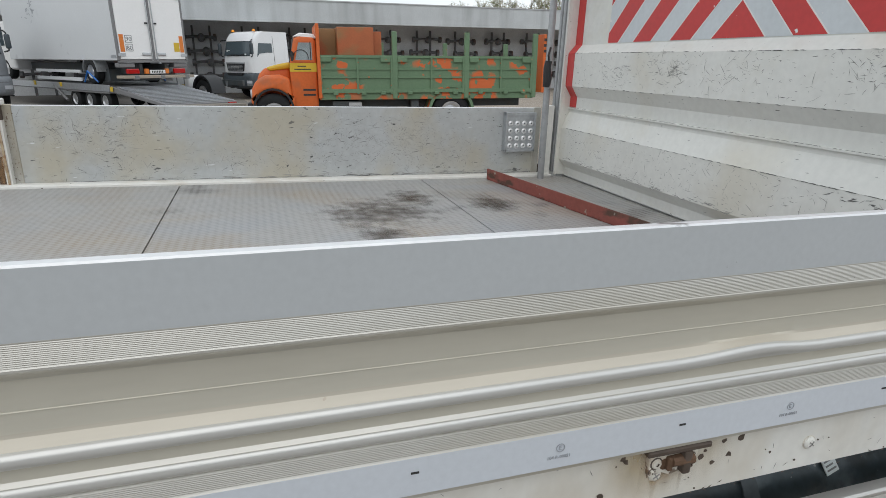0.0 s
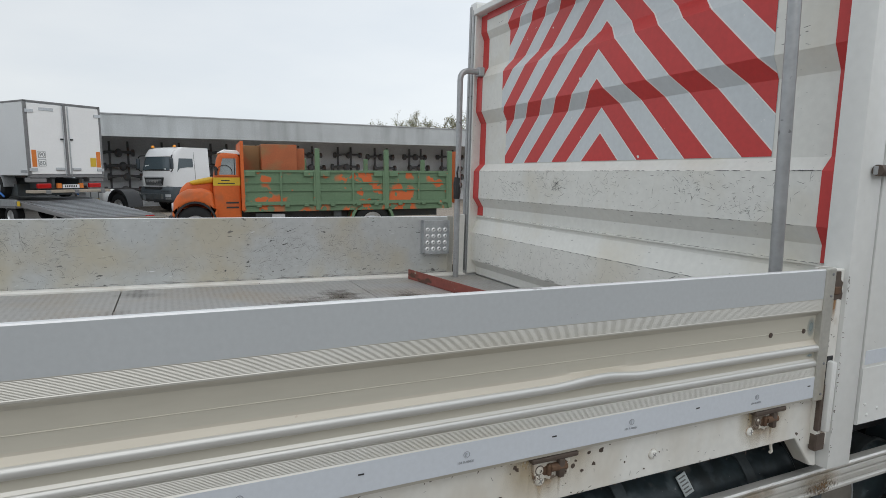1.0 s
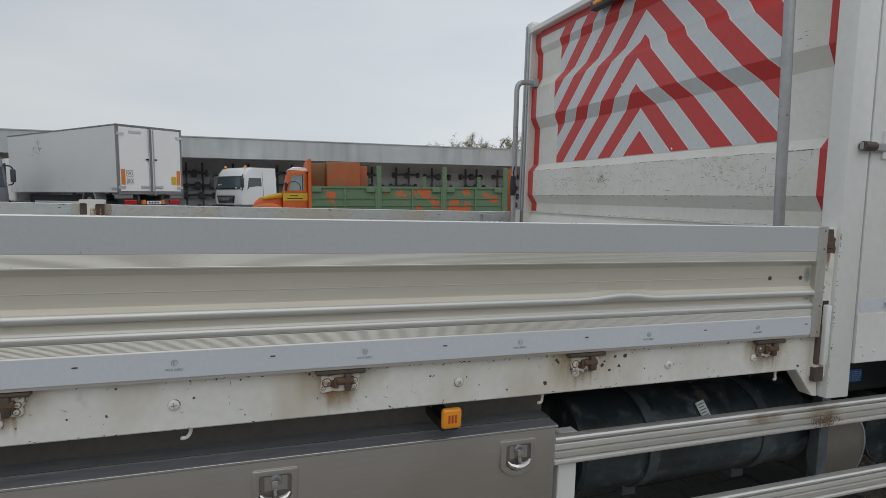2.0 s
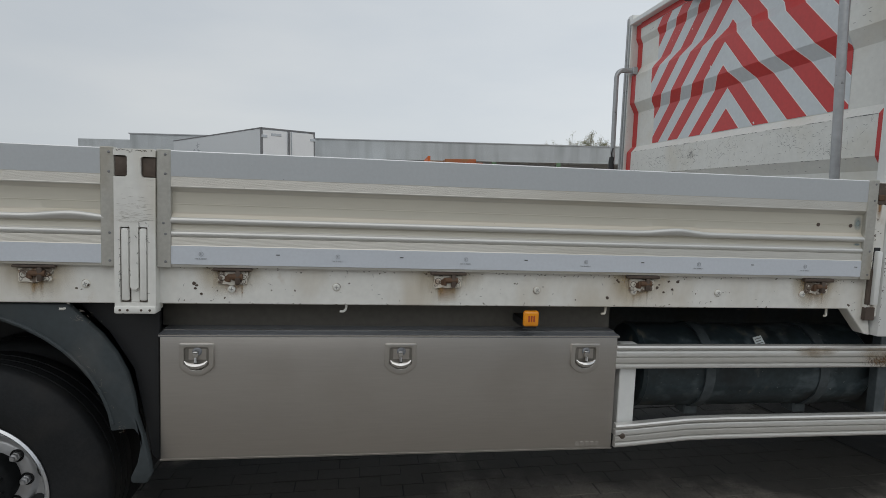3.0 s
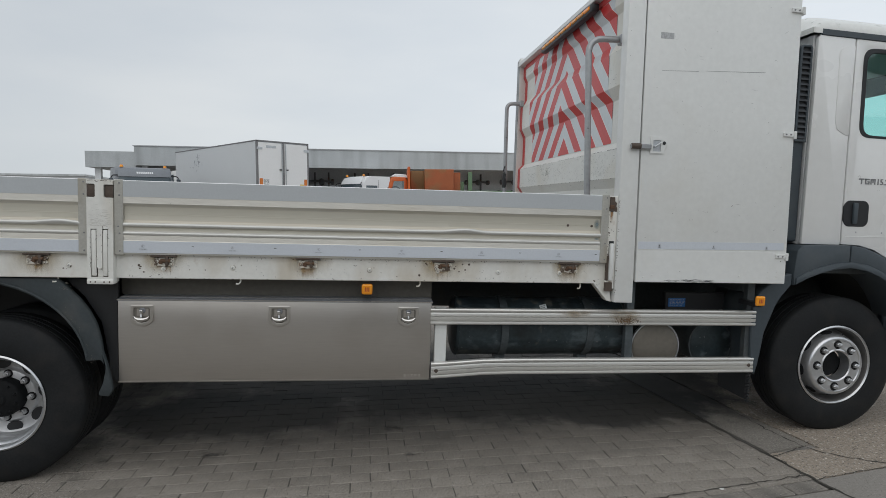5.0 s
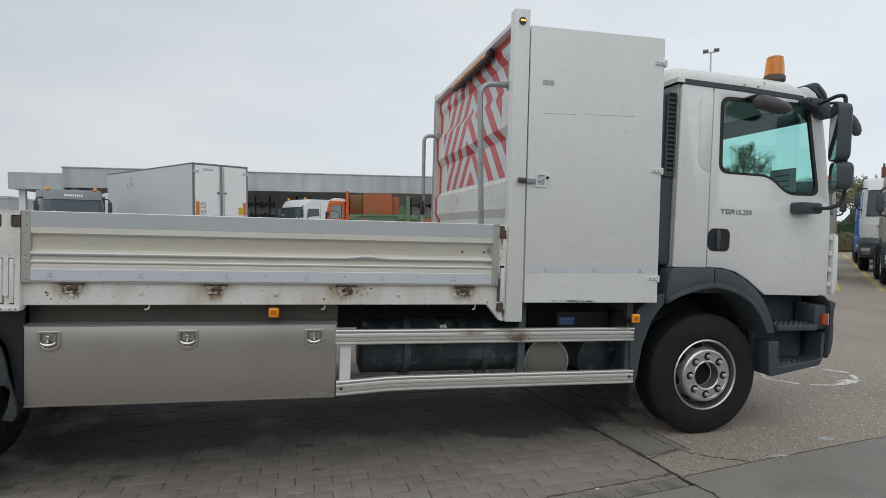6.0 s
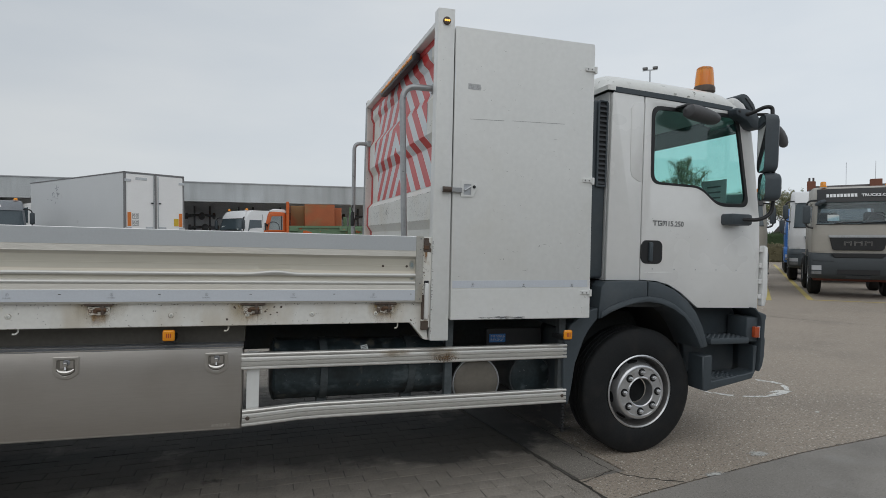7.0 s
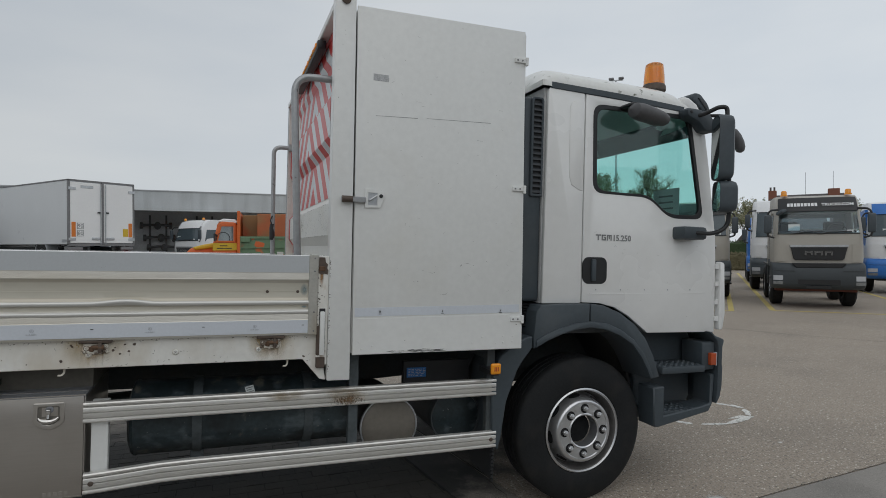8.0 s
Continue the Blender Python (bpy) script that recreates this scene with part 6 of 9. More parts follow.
for z, x1, dz in ((0.852, 2.67, 0.03), (0.556, 2.735, 0.010)):
    tr = part("step_tread", boxes((2.31, x1, 0.085 if dz > 0.02 else 0.108, 0.335, z - dz, z + 0.016), bev=0.008, seg=2), "grey_plastic", st, "dark step with raised tread studs")
    for i in range(7):
        for j in range(4):
            b = bmesh.new()
            lathe(b, [(0.014, 0.0), (0.012, 0.006), (0.005, 0.007)], 8, (2.345 + i * 0.048, 0.115 + j * 0.045, z + 0.016), "z")
            part("stud", b, "grey_plastic", tr)
part("indicator", boxes((2.712, 2.762, 0.076, 0.11, 0.865, 0.95), bev=0.008, seg=2), "red_amber", st, "orange-red side indicator")
part("front_bumper", prism(bmesh.new(), [(2.80, 1.08), (2.86, 1.02), (2.86, 0.62), (2.80, 0.54)], "y", 0.30, 2.25, bev=0.01), "grey_plastic", truck)
part("step_box", boxes((2.25, 2.83, 1.93, 2.45, 0.48, 1.08), bev=0.02), "grey_plastic", truck)

# ---- mirrors ----
arm = part("mirror_arm", tube(bmesh.new(), bend([(2.50, 0.10, 2.535), (2.545, 0.02, 2.545), (2.59, -0.06, 2.582), (2.632, -0.085, 2.58), (2.632, -0.09, 2.50), (2.640, -0.10, 2.20), (2.655, -0.10, 1.90), (2.650, -0.09, 1.80), (2.57, -0.06, 1.752), (2.46, 0.10, 1.765)], 0.05, 5), 0.014, 10), "black", truck, "black tubular mirror arm")
part("mirror_bracket", prism(bmesh.new(), rounded([(2.428, 2.585), (2.436, 2.535), (2.535, 2.500), (2.585, 2.447), (2.668, 2.440), (2.672, 2.512), (2.610, 2.572), (2.535, 2.584)], 0.015, 2), "y", 0.045, 0.15, bev=0.012, seg=2), "grey_plastic", arm, "dark moulded mirror bracket")
b = bmesh.new()
lathe(b, [(0.012, 0.004), (0.012, -0.003), (0.005, -0.005)], 12, (2.462, 0.045, 2.560))
part("bracket_bolt", b, "black", arm)
part("mirror_foot", boxes((2.405, 2.60, 0.02, 0.15, 1.715, 1.80), bev=0.02, seg=2), "grey_plastic", arm)


def mirror_head(name, cx_, cy, cz_, w, d, h, yaw, label):
    root = empty(name)
    root.parent = truck
    root.matrix_basis = pose(cx_, cy, cz_, 0, 0, yaw)
    tagged(root, label)
    edge = rounded([(-w / 2, -h / 2), (w / 2, -h / 2), (w / 2, h / 2), (-w / 2, h / 2)], min(w, h) * 0.36, 5)
    bm = bmesh.new()
    rings = []
    for x, k in ((-d / 2 + 0.006, 0.90), (-d / 2, 0.955), (-d / 2 + 0.012, 1.0), (-d * 0.1, 1.0), (d * 0.22, 0.97), (d * 0.40, 0.89), (d / 2, 0.70)):
        rings.append([bm.verts.new((x, y * k, z * (1 - (1 - k) * w / h))) for y, z in edge])
    for a, b_ in zip(rings, rings[1:]):
        for i in range(len(edge)):
            bm.faces.new((a[i], a[(i + 1) % len(edge)], b_[(i + 1) % len(edge)], b_[i]))
    bm.faces.new(rings[0]), bm.faces.new(rings[-1])
    part("housing", bm, "grey_plastic", root)
    bm = bmesh.new()
    prism(bm, [(y * 0.87, z * (1 - 0.13 * w / h)) for y, z in edge], "x", -d / 2 + 0.001, -d / 2 + 0.008)
    part("mirror_glass", bm, "mirror", root, "mirror glass")
    return root


mirror_head("main_mirror", 2.592, -0.10, 2.306, 0.155, 0.10, 0.42, -27, "tall grey wing mirror")
mirror_head("wide_mirror", 2.618, -0.10, 1.993, 0.155, 0.115, 0.205, -27, "small grey wide-angle mirror")
root = empty("kerb_mirror")
root.parent = truck
root.matrix_basis = pose(2.075, 0.0, 2.485)
tagged(root, "grey kerb mirror above the door window")
bm = bmesh.new()
rings = []
for i in range(11):
    u = -1 + 2 * i / 10
    x, fat = 0.142 * u, (1 - abs(u) ** 4.5) ** 0.5 + 0.02
    zc = -0.012 * u - 0.018 * max(0, u) + 0.012 * max(0, -u)
    hgt = 0.046 - 0.006 * u
    rings.append([bm.verts.new((x, 0.075 * fat * math.cos(a) - 0.005, zc + hgt * fat * math.copysign(abs(math.sin(a)) ** 0.75, math.sin(a)))) for a in (k * math.pi / 10 for k in range(20))])
for a, b_ in zip(rings, rings[1:]):
    for i in range(20):
        bm.faces.new((a[i], a[(i + 1) % 20], b_[(i + 1) % 20], b_[i]))
bm.faces.new(rings[0]), bm.faces.new(rings[-1])
part("housing", bm, "mirror_grey", root)
part("bracket", prism(bmesh.new(), rounded([(-0.125, 0.055), (-0.11, 0.078), (0.03, 0.072), (0.085, 0.045), (0.085, 0.020), (-0.02, 0.035)], 0.01, 2), "y", 0.01, 0.135, bev=0.008, seg=2), "black", root)
for k in range(3):
    part("housing_mark", boxes((0.035 + 0.024 * k, 0.050 + 0.024 * k, -0.0815 + 0.004 * k, -0.07, -0.018 - 0.004 * k, -0.014 - 0.004 * k)), "louvre", root)
part("front_mirror", tube(bmesh.new(), [(2.764, 0.0, 2.470), (2.782, 0.0, 2.452), (2.806, 0.0, 2.420), (2.828, 0.0, 2.380), (2.842, 0.0, 2.345), (2.847, 0.0, 2.322), (2.848, 0.0, 2.314)], [0.010, 0.024, 0.032, 0.036, 0.034, 0.024, 0.008], 14), "mirror_grey", truck, "small grey front mirror")
part("mirror_arm", tube(bmesh.new(), bend([(2.62, 0.10, 2.56), (2.74, 0.03, 2.56), (2.776, 0.0, 2.46)], 0.04, 4), 0.012, 8), "black", truck)
mirror_head("main_mirror", 2.70, 2.66, 2.28, 0.22, 0.11, 0.40, -12, "tall grey wing mirror")
part("mirror_arm", tube(bmesh.new(), bend([(2.55, 2.42, 2.55), (2.68, 2.66, 2.58), (2.72, 2.66, 1.85), (2.55, 2.42, 1.78)], 0.06, 4), 0.014, 8), "black", truck)


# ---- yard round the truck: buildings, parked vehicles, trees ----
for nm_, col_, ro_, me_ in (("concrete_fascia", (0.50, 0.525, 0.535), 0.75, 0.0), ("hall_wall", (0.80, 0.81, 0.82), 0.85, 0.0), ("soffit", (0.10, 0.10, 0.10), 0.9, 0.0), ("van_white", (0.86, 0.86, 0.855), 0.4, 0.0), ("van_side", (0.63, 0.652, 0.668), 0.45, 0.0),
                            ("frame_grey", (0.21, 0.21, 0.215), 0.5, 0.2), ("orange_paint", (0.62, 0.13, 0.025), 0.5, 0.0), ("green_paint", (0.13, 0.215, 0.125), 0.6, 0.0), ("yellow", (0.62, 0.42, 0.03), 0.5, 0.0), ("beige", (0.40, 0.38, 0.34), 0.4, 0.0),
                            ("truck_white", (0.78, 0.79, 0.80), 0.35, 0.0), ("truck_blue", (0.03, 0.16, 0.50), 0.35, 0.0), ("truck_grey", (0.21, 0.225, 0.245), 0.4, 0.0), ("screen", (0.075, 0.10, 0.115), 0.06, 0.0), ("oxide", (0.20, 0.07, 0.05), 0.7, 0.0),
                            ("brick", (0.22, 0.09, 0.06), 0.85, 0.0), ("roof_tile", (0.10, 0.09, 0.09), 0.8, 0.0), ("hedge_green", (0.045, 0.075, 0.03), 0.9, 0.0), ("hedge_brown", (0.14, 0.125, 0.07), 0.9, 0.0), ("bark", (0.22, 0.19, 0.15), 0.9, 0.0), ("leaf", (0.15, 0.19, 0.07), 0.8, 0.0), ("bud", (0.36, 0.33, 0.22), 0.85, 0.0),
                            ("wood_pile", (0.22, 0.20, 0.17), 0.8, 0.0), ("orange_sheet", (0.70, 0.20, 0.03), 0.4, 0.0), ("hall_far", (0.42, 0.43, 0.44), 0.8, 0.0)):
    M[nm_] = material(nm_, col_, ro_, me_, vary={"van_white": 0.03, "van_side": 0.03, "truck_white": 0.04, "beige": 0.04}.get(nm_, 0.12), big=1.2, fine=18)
wear(M["concrete_fascia"], (0.22, 0.23, 0.23), 0.9, 0.5, 0.75, (1.5, 1.5, 0.15), strength=0.55)
wear(M["concrete_fascia"], (0.45, 0.46, 0.46), 2.5, 0.58, 0.75, (1.5, 1.5, 0.1), strength=0.5)
wear(M["van_side"], (0.45, 0.46, 0.48), 2.2, 0.62, 0.66, second=(0.5, 0.56, 0.62), strength=0.5)
M["green_clean"] = material("green_clean", (0.13, 0.215, 0.125), 0.6, vary=0.12, big=1.2, fine=18)
wear(M["green_clean"], (0.55, 0.12, 0.035), 7, 0.66, 0.69, strength=0.8)
wear(M["green_paint"], (0.62, 0.125, 0.03), 3.4, 0.50, 0.525, (1, 1, 1.1), strength=0.95, detail=9, second=(1.1, 0.46, 0.52))
wear(M["orange_paint"], (0.30, 0.12, 0.06), 2.2, 0.56, 0.7, strength=0.5)
M["yard_wall"] = material("plain dark cladding", (0.13, 0.125, 0.12), 0.8, vary=0.1)
M["screen"].node_tree.nodes["Principled BSDF"].inputs["Specular IOR Level"].default_value = 0.5
M["lamp_dim"] = material("dusty lamp glass", (0.20, 0.21, 0.215), 0.25, vary=0.3, big=14)
M["bumper_dark"] = material("dark moulded bumper", (0.046, 0.055, 0.062), 0.55, vary=0.15)
M["screen_glass"] = glass("clear truck windscreen", (0.78, 0.88, 0.92))
# Opaque pale tone: the bright view through the glass put into the colour.
M["cab_glass"] = material("dusty cab glass", (0.30, 0.345, 0.36), 0.1, vary=0.35, big=2.5)
M["patina"] = material("orange primer and green paint", (0.42, 0.12, 0.045), 0.6, vary=0.15)
wear(M["patina"], (0.20, 0.20, 0.09), 1.3, 0.48, 0.62, strength=0.6)


def simple_wheel(parent, x, y, z, r=0.5, axis="x", side=1, name="wheel"):
    """A far truck wheel: tyre and dished silver rim, its outer face towards side."""
    w = 0.29
    bm = bmesh.new()
    prof = [(r * 0.56, 0.01), (r * 0.6, -0.005), (r * 0.82, -0.005), (r * 0.94, 0.02), (r, 0.05), (r, w - 0.04), (r * 0.9, w), (r * 0.56, w)]
    lathe(bm, [(a, h * side) for a, h in prof], 32, (x, y, z), axis, close=True)
    t = part(name, bm, "rubber", parent)
    bm = bmesh.new()
    prof = [(r * 0.57, 0.01), (r * 0.52, 0.02), (r * 0.47, 0.07), (r * 0.36, 0.09), (r * 0.3, 0.03), (r * 0.12, 0.02), (r * 0.05, 0.02)]
    lathe(bm, [(a, h * side) for a, h in prof], 24, (x, y, z), axis, caps=(False, True))
    part("rim", bm, "rim", t)
    return t


def cab_truck(name, m, paint, low, label, h=3.0, visor="black", grille="black", beacons=True, length=5.5, sign=False, load=None, band=None, wide=1.2, bars=False):
    """A parked forward-control truck: front towards -y, its middle at x = 0."""
    t = tagged(empty(name, m), label, "truck", "parked trucks")
    w, z0 = wide, 1.05
    levels = [(z0, 0.02), (1.30, 0.01), (1.60, 0.0), (1.93, 0.035), (h - 0.42, 0.185), (h - 0.20, 0.30), (h - 0.06, 0.44), (h, 0.62)]

    def row(z):
        """Height, half width and front of the cab at that height."""
        for (a, ya), (b, yb) in zip(levels, levels[1:]):
            if z <= b:
                return z, w * (1 - 0.075 * max(0, z - 1.8) / (h - 1.8)), ya + (yb - ya) * (z - a) / (b - a)

    def curve(hw, y0, f, deep=0.42):
        return hw * f, y0 + deep * (1 - max(0.0, 1 - abs(f) ** 4.5) ** (1 / 4.5))

    def loft(bm, rows, back, deep=0.42):
        """A solid with a rounded front between heights."""
        fs = [-1, -0.998, -0.985, -0.95, -0.87, -0.7, -0.4, 0, 0.4, 0.7, 0.87, 0.95, 0.985, 0.998, 1]
        rings = [[bm.verts.new((*curve(hw, y0, f, deep), z)) for f in fs] + [bm.verts.new((hw, back, z)), bm.verts.new((-hw, back, z))] for z, hw, y0 in rows]
        for a, b in zip(rings, rings[1:]):
            for i in range(len(a)):
                bm.faces.new((a[i], a[(i + 1) % len(a)], b[(i + 1) % len(a)], b[i]))
        bm.faces.new(rings[0]), bm.faces.new(rings[-1])
        bmesh.ops.recalc_face_normals(bm, faces=bm.faces)
        return bm

    def skin(rows, f0, f1, out, thick, deep=0.42, n=10):
        """A panel that follows the rounded front between two shares of its half width."""
        bm = bmesh.new()
        grid = [[[bm.verts.new((x, y - out + d, z)) for x, y in (curve(hw, y0, f0 + (f1 - f0) * i / n, deep) for i in range(n + 1))] for z, hw, y0 in rows] for d in (0.0, thick)]
        for g in grid:
            for a, b in zip(g, g[1:]):
                for i in range(n):
                    bm.faces.new((a[i], a[i + 1], b[i + 1], b[i]))
        for j in (0, -1):
            for i in range(n):
                bm.faces.new((grid[0][j][i], grid[0][j][i + 1], grid[1][j][i + 1], grid[1][j][i]))
            for p in range(len(rows) - 1):
                bm.faces.new((grid[0][p][j], grid[0][p + 1][j], grid[1][p + 1][j], grid[1][p][j]))
        bmesh.ops.recalc_face_normals(bm, faces=bm.faces)
        return bm

    def taper(bm):
        """The cab narrows towards its roof."""
        for v in bm.verts:
            v.co.x *= 1 - 0.075 * max(0, v.co.z - 1.8) / (h - 1.8)
        return bm
    glazed = [row(1.915), row(1.95), row((h - 0.42 + 1.93) / 2), row(h - 0.40)]
    if sign:
        part("cab", loft(bmesh.new(), [row(z) for z in (z0, 1.30, 1.60, 1.93)], 2.12), paint, t)
        part("cab_roof", loft(bmesh.new(), [row(z) for z in (h - 0.42, h - 0.20, h - 0.06, h)], 2.12), paint, t)
        for s in (-1, 1):
            part("pillar", skin([row(1.92), row(h - 0.41)], s * 0.90, s * 1.0, 0.0, 0.05), paint, t)
            part("side_wall", taper(boxes((*sorted((s * (w - 0.05), s * w)), 1.30, 2.12, 1.92, h - 0.41))), paint, t)
            part("seat_back", boxes((s * 0.52 - 0.24, s * 0.52 + 0.24, 1.25, 1.42, 1.5, 2.25), bev=0.08, seg=3), "seat", t)
        part("back_wall", boxes((-w * 0.93, -0.62, 2.06, 2.12, 1.92, h - 0.41), (0.62, w * 0.93, 2.06, 2.12, 1.92, h - 0.41), (-0.62, 0.62, 2.06, 2.12, h - 0.52, h - 0.41), (-0.62, 0.62, 2.06, 2.12, 1.92, 2.06)), "lining", t)
        part("dashboard", boxes((-w * 0.85, w * 0.85, 0.22, 0.62, 1.90, 1.99), bev=0.03, seg=2), "seat", t)
        part("steering_wheel", tube(bmesh.new(), [(0.50 + 0.21 * math.cos(a * math.pi / 9), 0.72 + 0.10 * math.sin(a * math.pi / 9), 2.0 + 0.17 * math.sin(a * math.pi / 9)) for a in range(19)], 0.014, 6), "black", t)
    else:
        part("cab", loft(bmesh.new(), [row(z) for z in (z0, 1.30, 1.60, 1.93, h - 0.42, h - 0.20, h - 0.06, h)], 2.12), paint, t)
    if band:
        part("colour_band", boxes((-w - 0.005, w + 0.005, 0.55, 2.13, 1.6, h - 0.25)), band, t)
    glass_ = part("windscreen", skin(glazed, -0.90, 0.90, 0.012, 0.008 if sign else 0.03), "screen_glass" if sign else "screen", t, "clear windscreen" if sign else "dark windscreen")
    part("screen_seal", skin([row(1.895), row(1.92)], -0.91, 0.91, 0.016, 0.04), "black", glass_)
    part("paper_card", boxes((-0.66 * w, -0.40 * w, 0.075, 0.08, 1.99, 2.15)), "paper", glass_)
    part("paper_card", boxes((0.62 * w, 0.75 * w, 0.045, 0.05, 1.935, 2.0)), "paper", glass_)
    for s in (-1, 1):
        part("wiper", tube(bmesh.new(), [(s * 0.3 - 0.3, 0.0, 1.90), (s * 0.3, 0.0, 1.945), (s * 0.3 + 0.40, 0.02, 1.955)], 0.013, 6), "black", glass_)
        xs = sorted((s * (w - 0.005), s * (w + 0.008)))
        part("side_window", taper(prism(bmesh.new(), [(0.42, 1.85), (0.55, 2.0), (0.95, 2.05), (1.25, 2.05), (1.25, h - 0.5), (0.55, h - 0.5)], "x", *xs)), "screen", t)
        part("door_line", taper(boxes((*sorted((s * (w - 0.002), s * (w + 0.003))), 1.32, 1.335, 1.1, 1.8), (*sorted((s * (w - 0.002), s * (w + 0.003))), 1.32, 1.335, 1.8, h - 0.2))), "black", t)
        mx = s * (w + 0.13)
        root_m = part("mirror", boxes((mx - 0.085, mx + 0.085, 0.0, 0.12, h - 0.98, h - 0.50), bev=0.045, seg=3), "grey_plastic", t)
        part("mirror_arm", tube(bmesh.new(), bend([(s * w * 0.88, 0.30, h - 0.36), (s * (w + 0.06), 0.12, h - 0.38), (mx, 0.08, h - 0.46), (mx, 0.08, h - 1.05), (s * (w - 0.02), 0.12, h - 1.09)], 0.06, 3), 0.026, 6), "black", root_m)
        if sign and s < 0:
            part("kerb_mirror", tube(bmesh.new(), [(s * 0.93 * w, 0.12, h - 0.49), (s * 0.90 * w, 0.10, h - 0.475), (s * 0.80 * w, 0.06, h - 0.42), (s * 0.72 * w, 0.08, h - 0.39), (s * 0.70 * w, 0.09, h - 0.385)], [0.02, 0.055, 0.06, 0.045, 0.015], 10), "grey_plastic", root_m)
        simple_wheel(t, s * w, 1.35, 0.5, 0.5, "x", -s)
        part("wheel_arch", prism(bmesh.new(), ellipse(1.35, 0.52, 0.56, 0.58, 0, 180, 12) + ellipse(1.35, 0.52, 0.68, 0.72, 0, 180, 12)[::-1], "x", *sorted((s * (w - 0.35), s * (w + 0.015)))), "grey_plastic", t)
        part("headlamp", skin([(0.725, w + 0.04, -0.09), (0.845, w + 0.04, -0.09)], s * 0.76, s * 0.965, 0.012, 0.06, 0.36, 6), "clear_lens", t)
        part("fog_lamp", skin([(0.615, w + 0.04, -0.085), (0.70, w + 0.04, -0.09)], s * 0.76, s * 0.965, 0.010, 0.06, 0.36, 6), "lamp_dim", t)
        part("corner_panel", skin([row(1.20), row(1.40), row(1.64)], s * 0.72, s * 0.985, 0.014, 0.05), paint, t)
    gr = part("grille", prism(bmesh.new(), [(-0.62 * w, 1.57), (0.62 * w, 1.57), (0.55 * w, 1.27), (0.50 * w, 1.24), (-0.50 * w, 1.24), (-0.55 * w, 1.27)], "y", -0.03, 0.05, bev=0.01), "grille", t)
    part("grille_rim", prism(bmesh.new(), [(-0.64 * w, 1.62), (0.64 * w, 1.62), (0.63 * w, 1.565), (-0.63 * w, 1.565)], "y", -0.04, 0.05), "zinc", gr)
    for i, (x0_, x1_) in enumerate(((-0.30, -0.13), (-0.09, 0.09), (0.13, 0.30))):
        part("badge", boxes((x0_, x0_ + 0.04, -0.04, -0.03, 1.36, 1.47), (x1_ - 0.04, x1_, -0.04, -0.03, 1.36, 1.47), (x0_ + 0.03, x1_ - 0.03, -0.04, -0.03, 1.42, 1.46)), "chrome", gr)
    if grille == "slats":
        for k in range(5):
            part("grille_slat", boxes((-0.52 * w, 0.52 * w, -0.045, -0.03, 1.27 + 0.055 * k, 1.29 + 0.055 * k)), "zinc", gr)
    bp = part("bumper", loft(bmesh.new(), [(0.50, w, 0.06), (0.56, w + 0.03, -0.05), (0.64, w + 0.04, -0.09), (1.02, w + 0.04, -0.09), (1.12, w + 0.03, -0.04), (1.17, w + 0.01, 0.03)], 0.75, 0.36), low, t)
    part("bumper_slot", boxes((-0.45, 0.45, -0.10, -0.08, 0.63, 0.75)), "black", bp)
    part("bumper_recess", prism(bmesh.new(), [(-0.60 * w, 1.165), (0.60 * w, 1.165), (0.50 * w, 1.05), (-0.50 * w, 1.05)], "y", -0.092, -0.02, bev=0.01), "grille", bp)
    for s in (-1, 1):
        part("bumper_groove", skin([(0.955, w + 0.04, -0.09), (0.968, w + 0.04, -0.09)], s * 0.50, s * 0.96, 0.003, 0.02, 0.36, 6), "grille", bp)
        part("entry_step", boxes((*sorted((s * (w - 0.02), s * (w + 0.05)))  , 0.35, 0.85, 0.45, 0.50), (*sorted((s * (w - 0.02), s * (w + 0.05))), 0.35, 0.85, 0.75, 0.80), bev=0.01), "grille", bp)
    part("plate_bar", boxes((-0.26, 0.26, -0.11, -0.09, 0.53, 0.60)), "grille", bp)
    vs_ = part("visor", skin([row(h - 0.42), row(h - 0.30), row(h - 0.16), row(h - 0.06)], -0.93, 0.93, 0.045, 0.06), visor, t)
    if sign:
        lettering("sign_words", "TRUCKS.COM", 0.108, pose(0.09, 0.190, h - 0.285, 62), "truck_white", vs_, 0.004, 0.003)
    if sign or bars:
        for k in range(9):
            part("sign_bar", skin([row(h - 0.29), row(h - 0.205)], (-0.70 + 0.08 * k + (0.35 if bars else 0)) / w, (-0.64 + 0.08 * k + (0.35 if bars else 0)) / w, 0.050, 0.02, n=2), "truck_white", vs_)
    if beacons:
        for s in (-1, 1):
            b_ = bmesh.new()
            lathe(b_, [(0.085, 0.0), (0.085, 0.03), (0.072, 0.035), (0.068, 0.12), (0.05, 0.145), (0.02, 0.15)] if sign else [(0.08, 0.0), (0.08, 0.02), (0.07, 0.025), (0.065, 0.08), (0.05, 0.10), (0.02, 0.105)], 16, (s * 0.72 * w, 0.55, h), "z")
            part("beacon", b_, "amber_dull", t)
    part("chassis", boxes((-0.45, -0.35, 0.4, length, 0.70, 0.95), (0.35, 0.45, 0.4, length, 0.70, 0.95), (-0.9, 0.9, 0.5, 1.2, 0.42, 0.65), (-0.45, 0.45, 2.0, 2.2, 0.7, 0.95)), "oxide" if sign else "chassis", t)
    for s in (-1, 1):
        for yy in ((length - 1.3, length - 2.65) if length > 5 else (length - 1.0,)):
            simple_wheel(t, s * w, yy, 0.5, 0.5, "x", -s)
        part("wing", boxes((*sorted((s * (w - 0.45), s * w)), length - 3.2, length - 0.7, 1.06, 1.10), bev=0.01), "black", t)
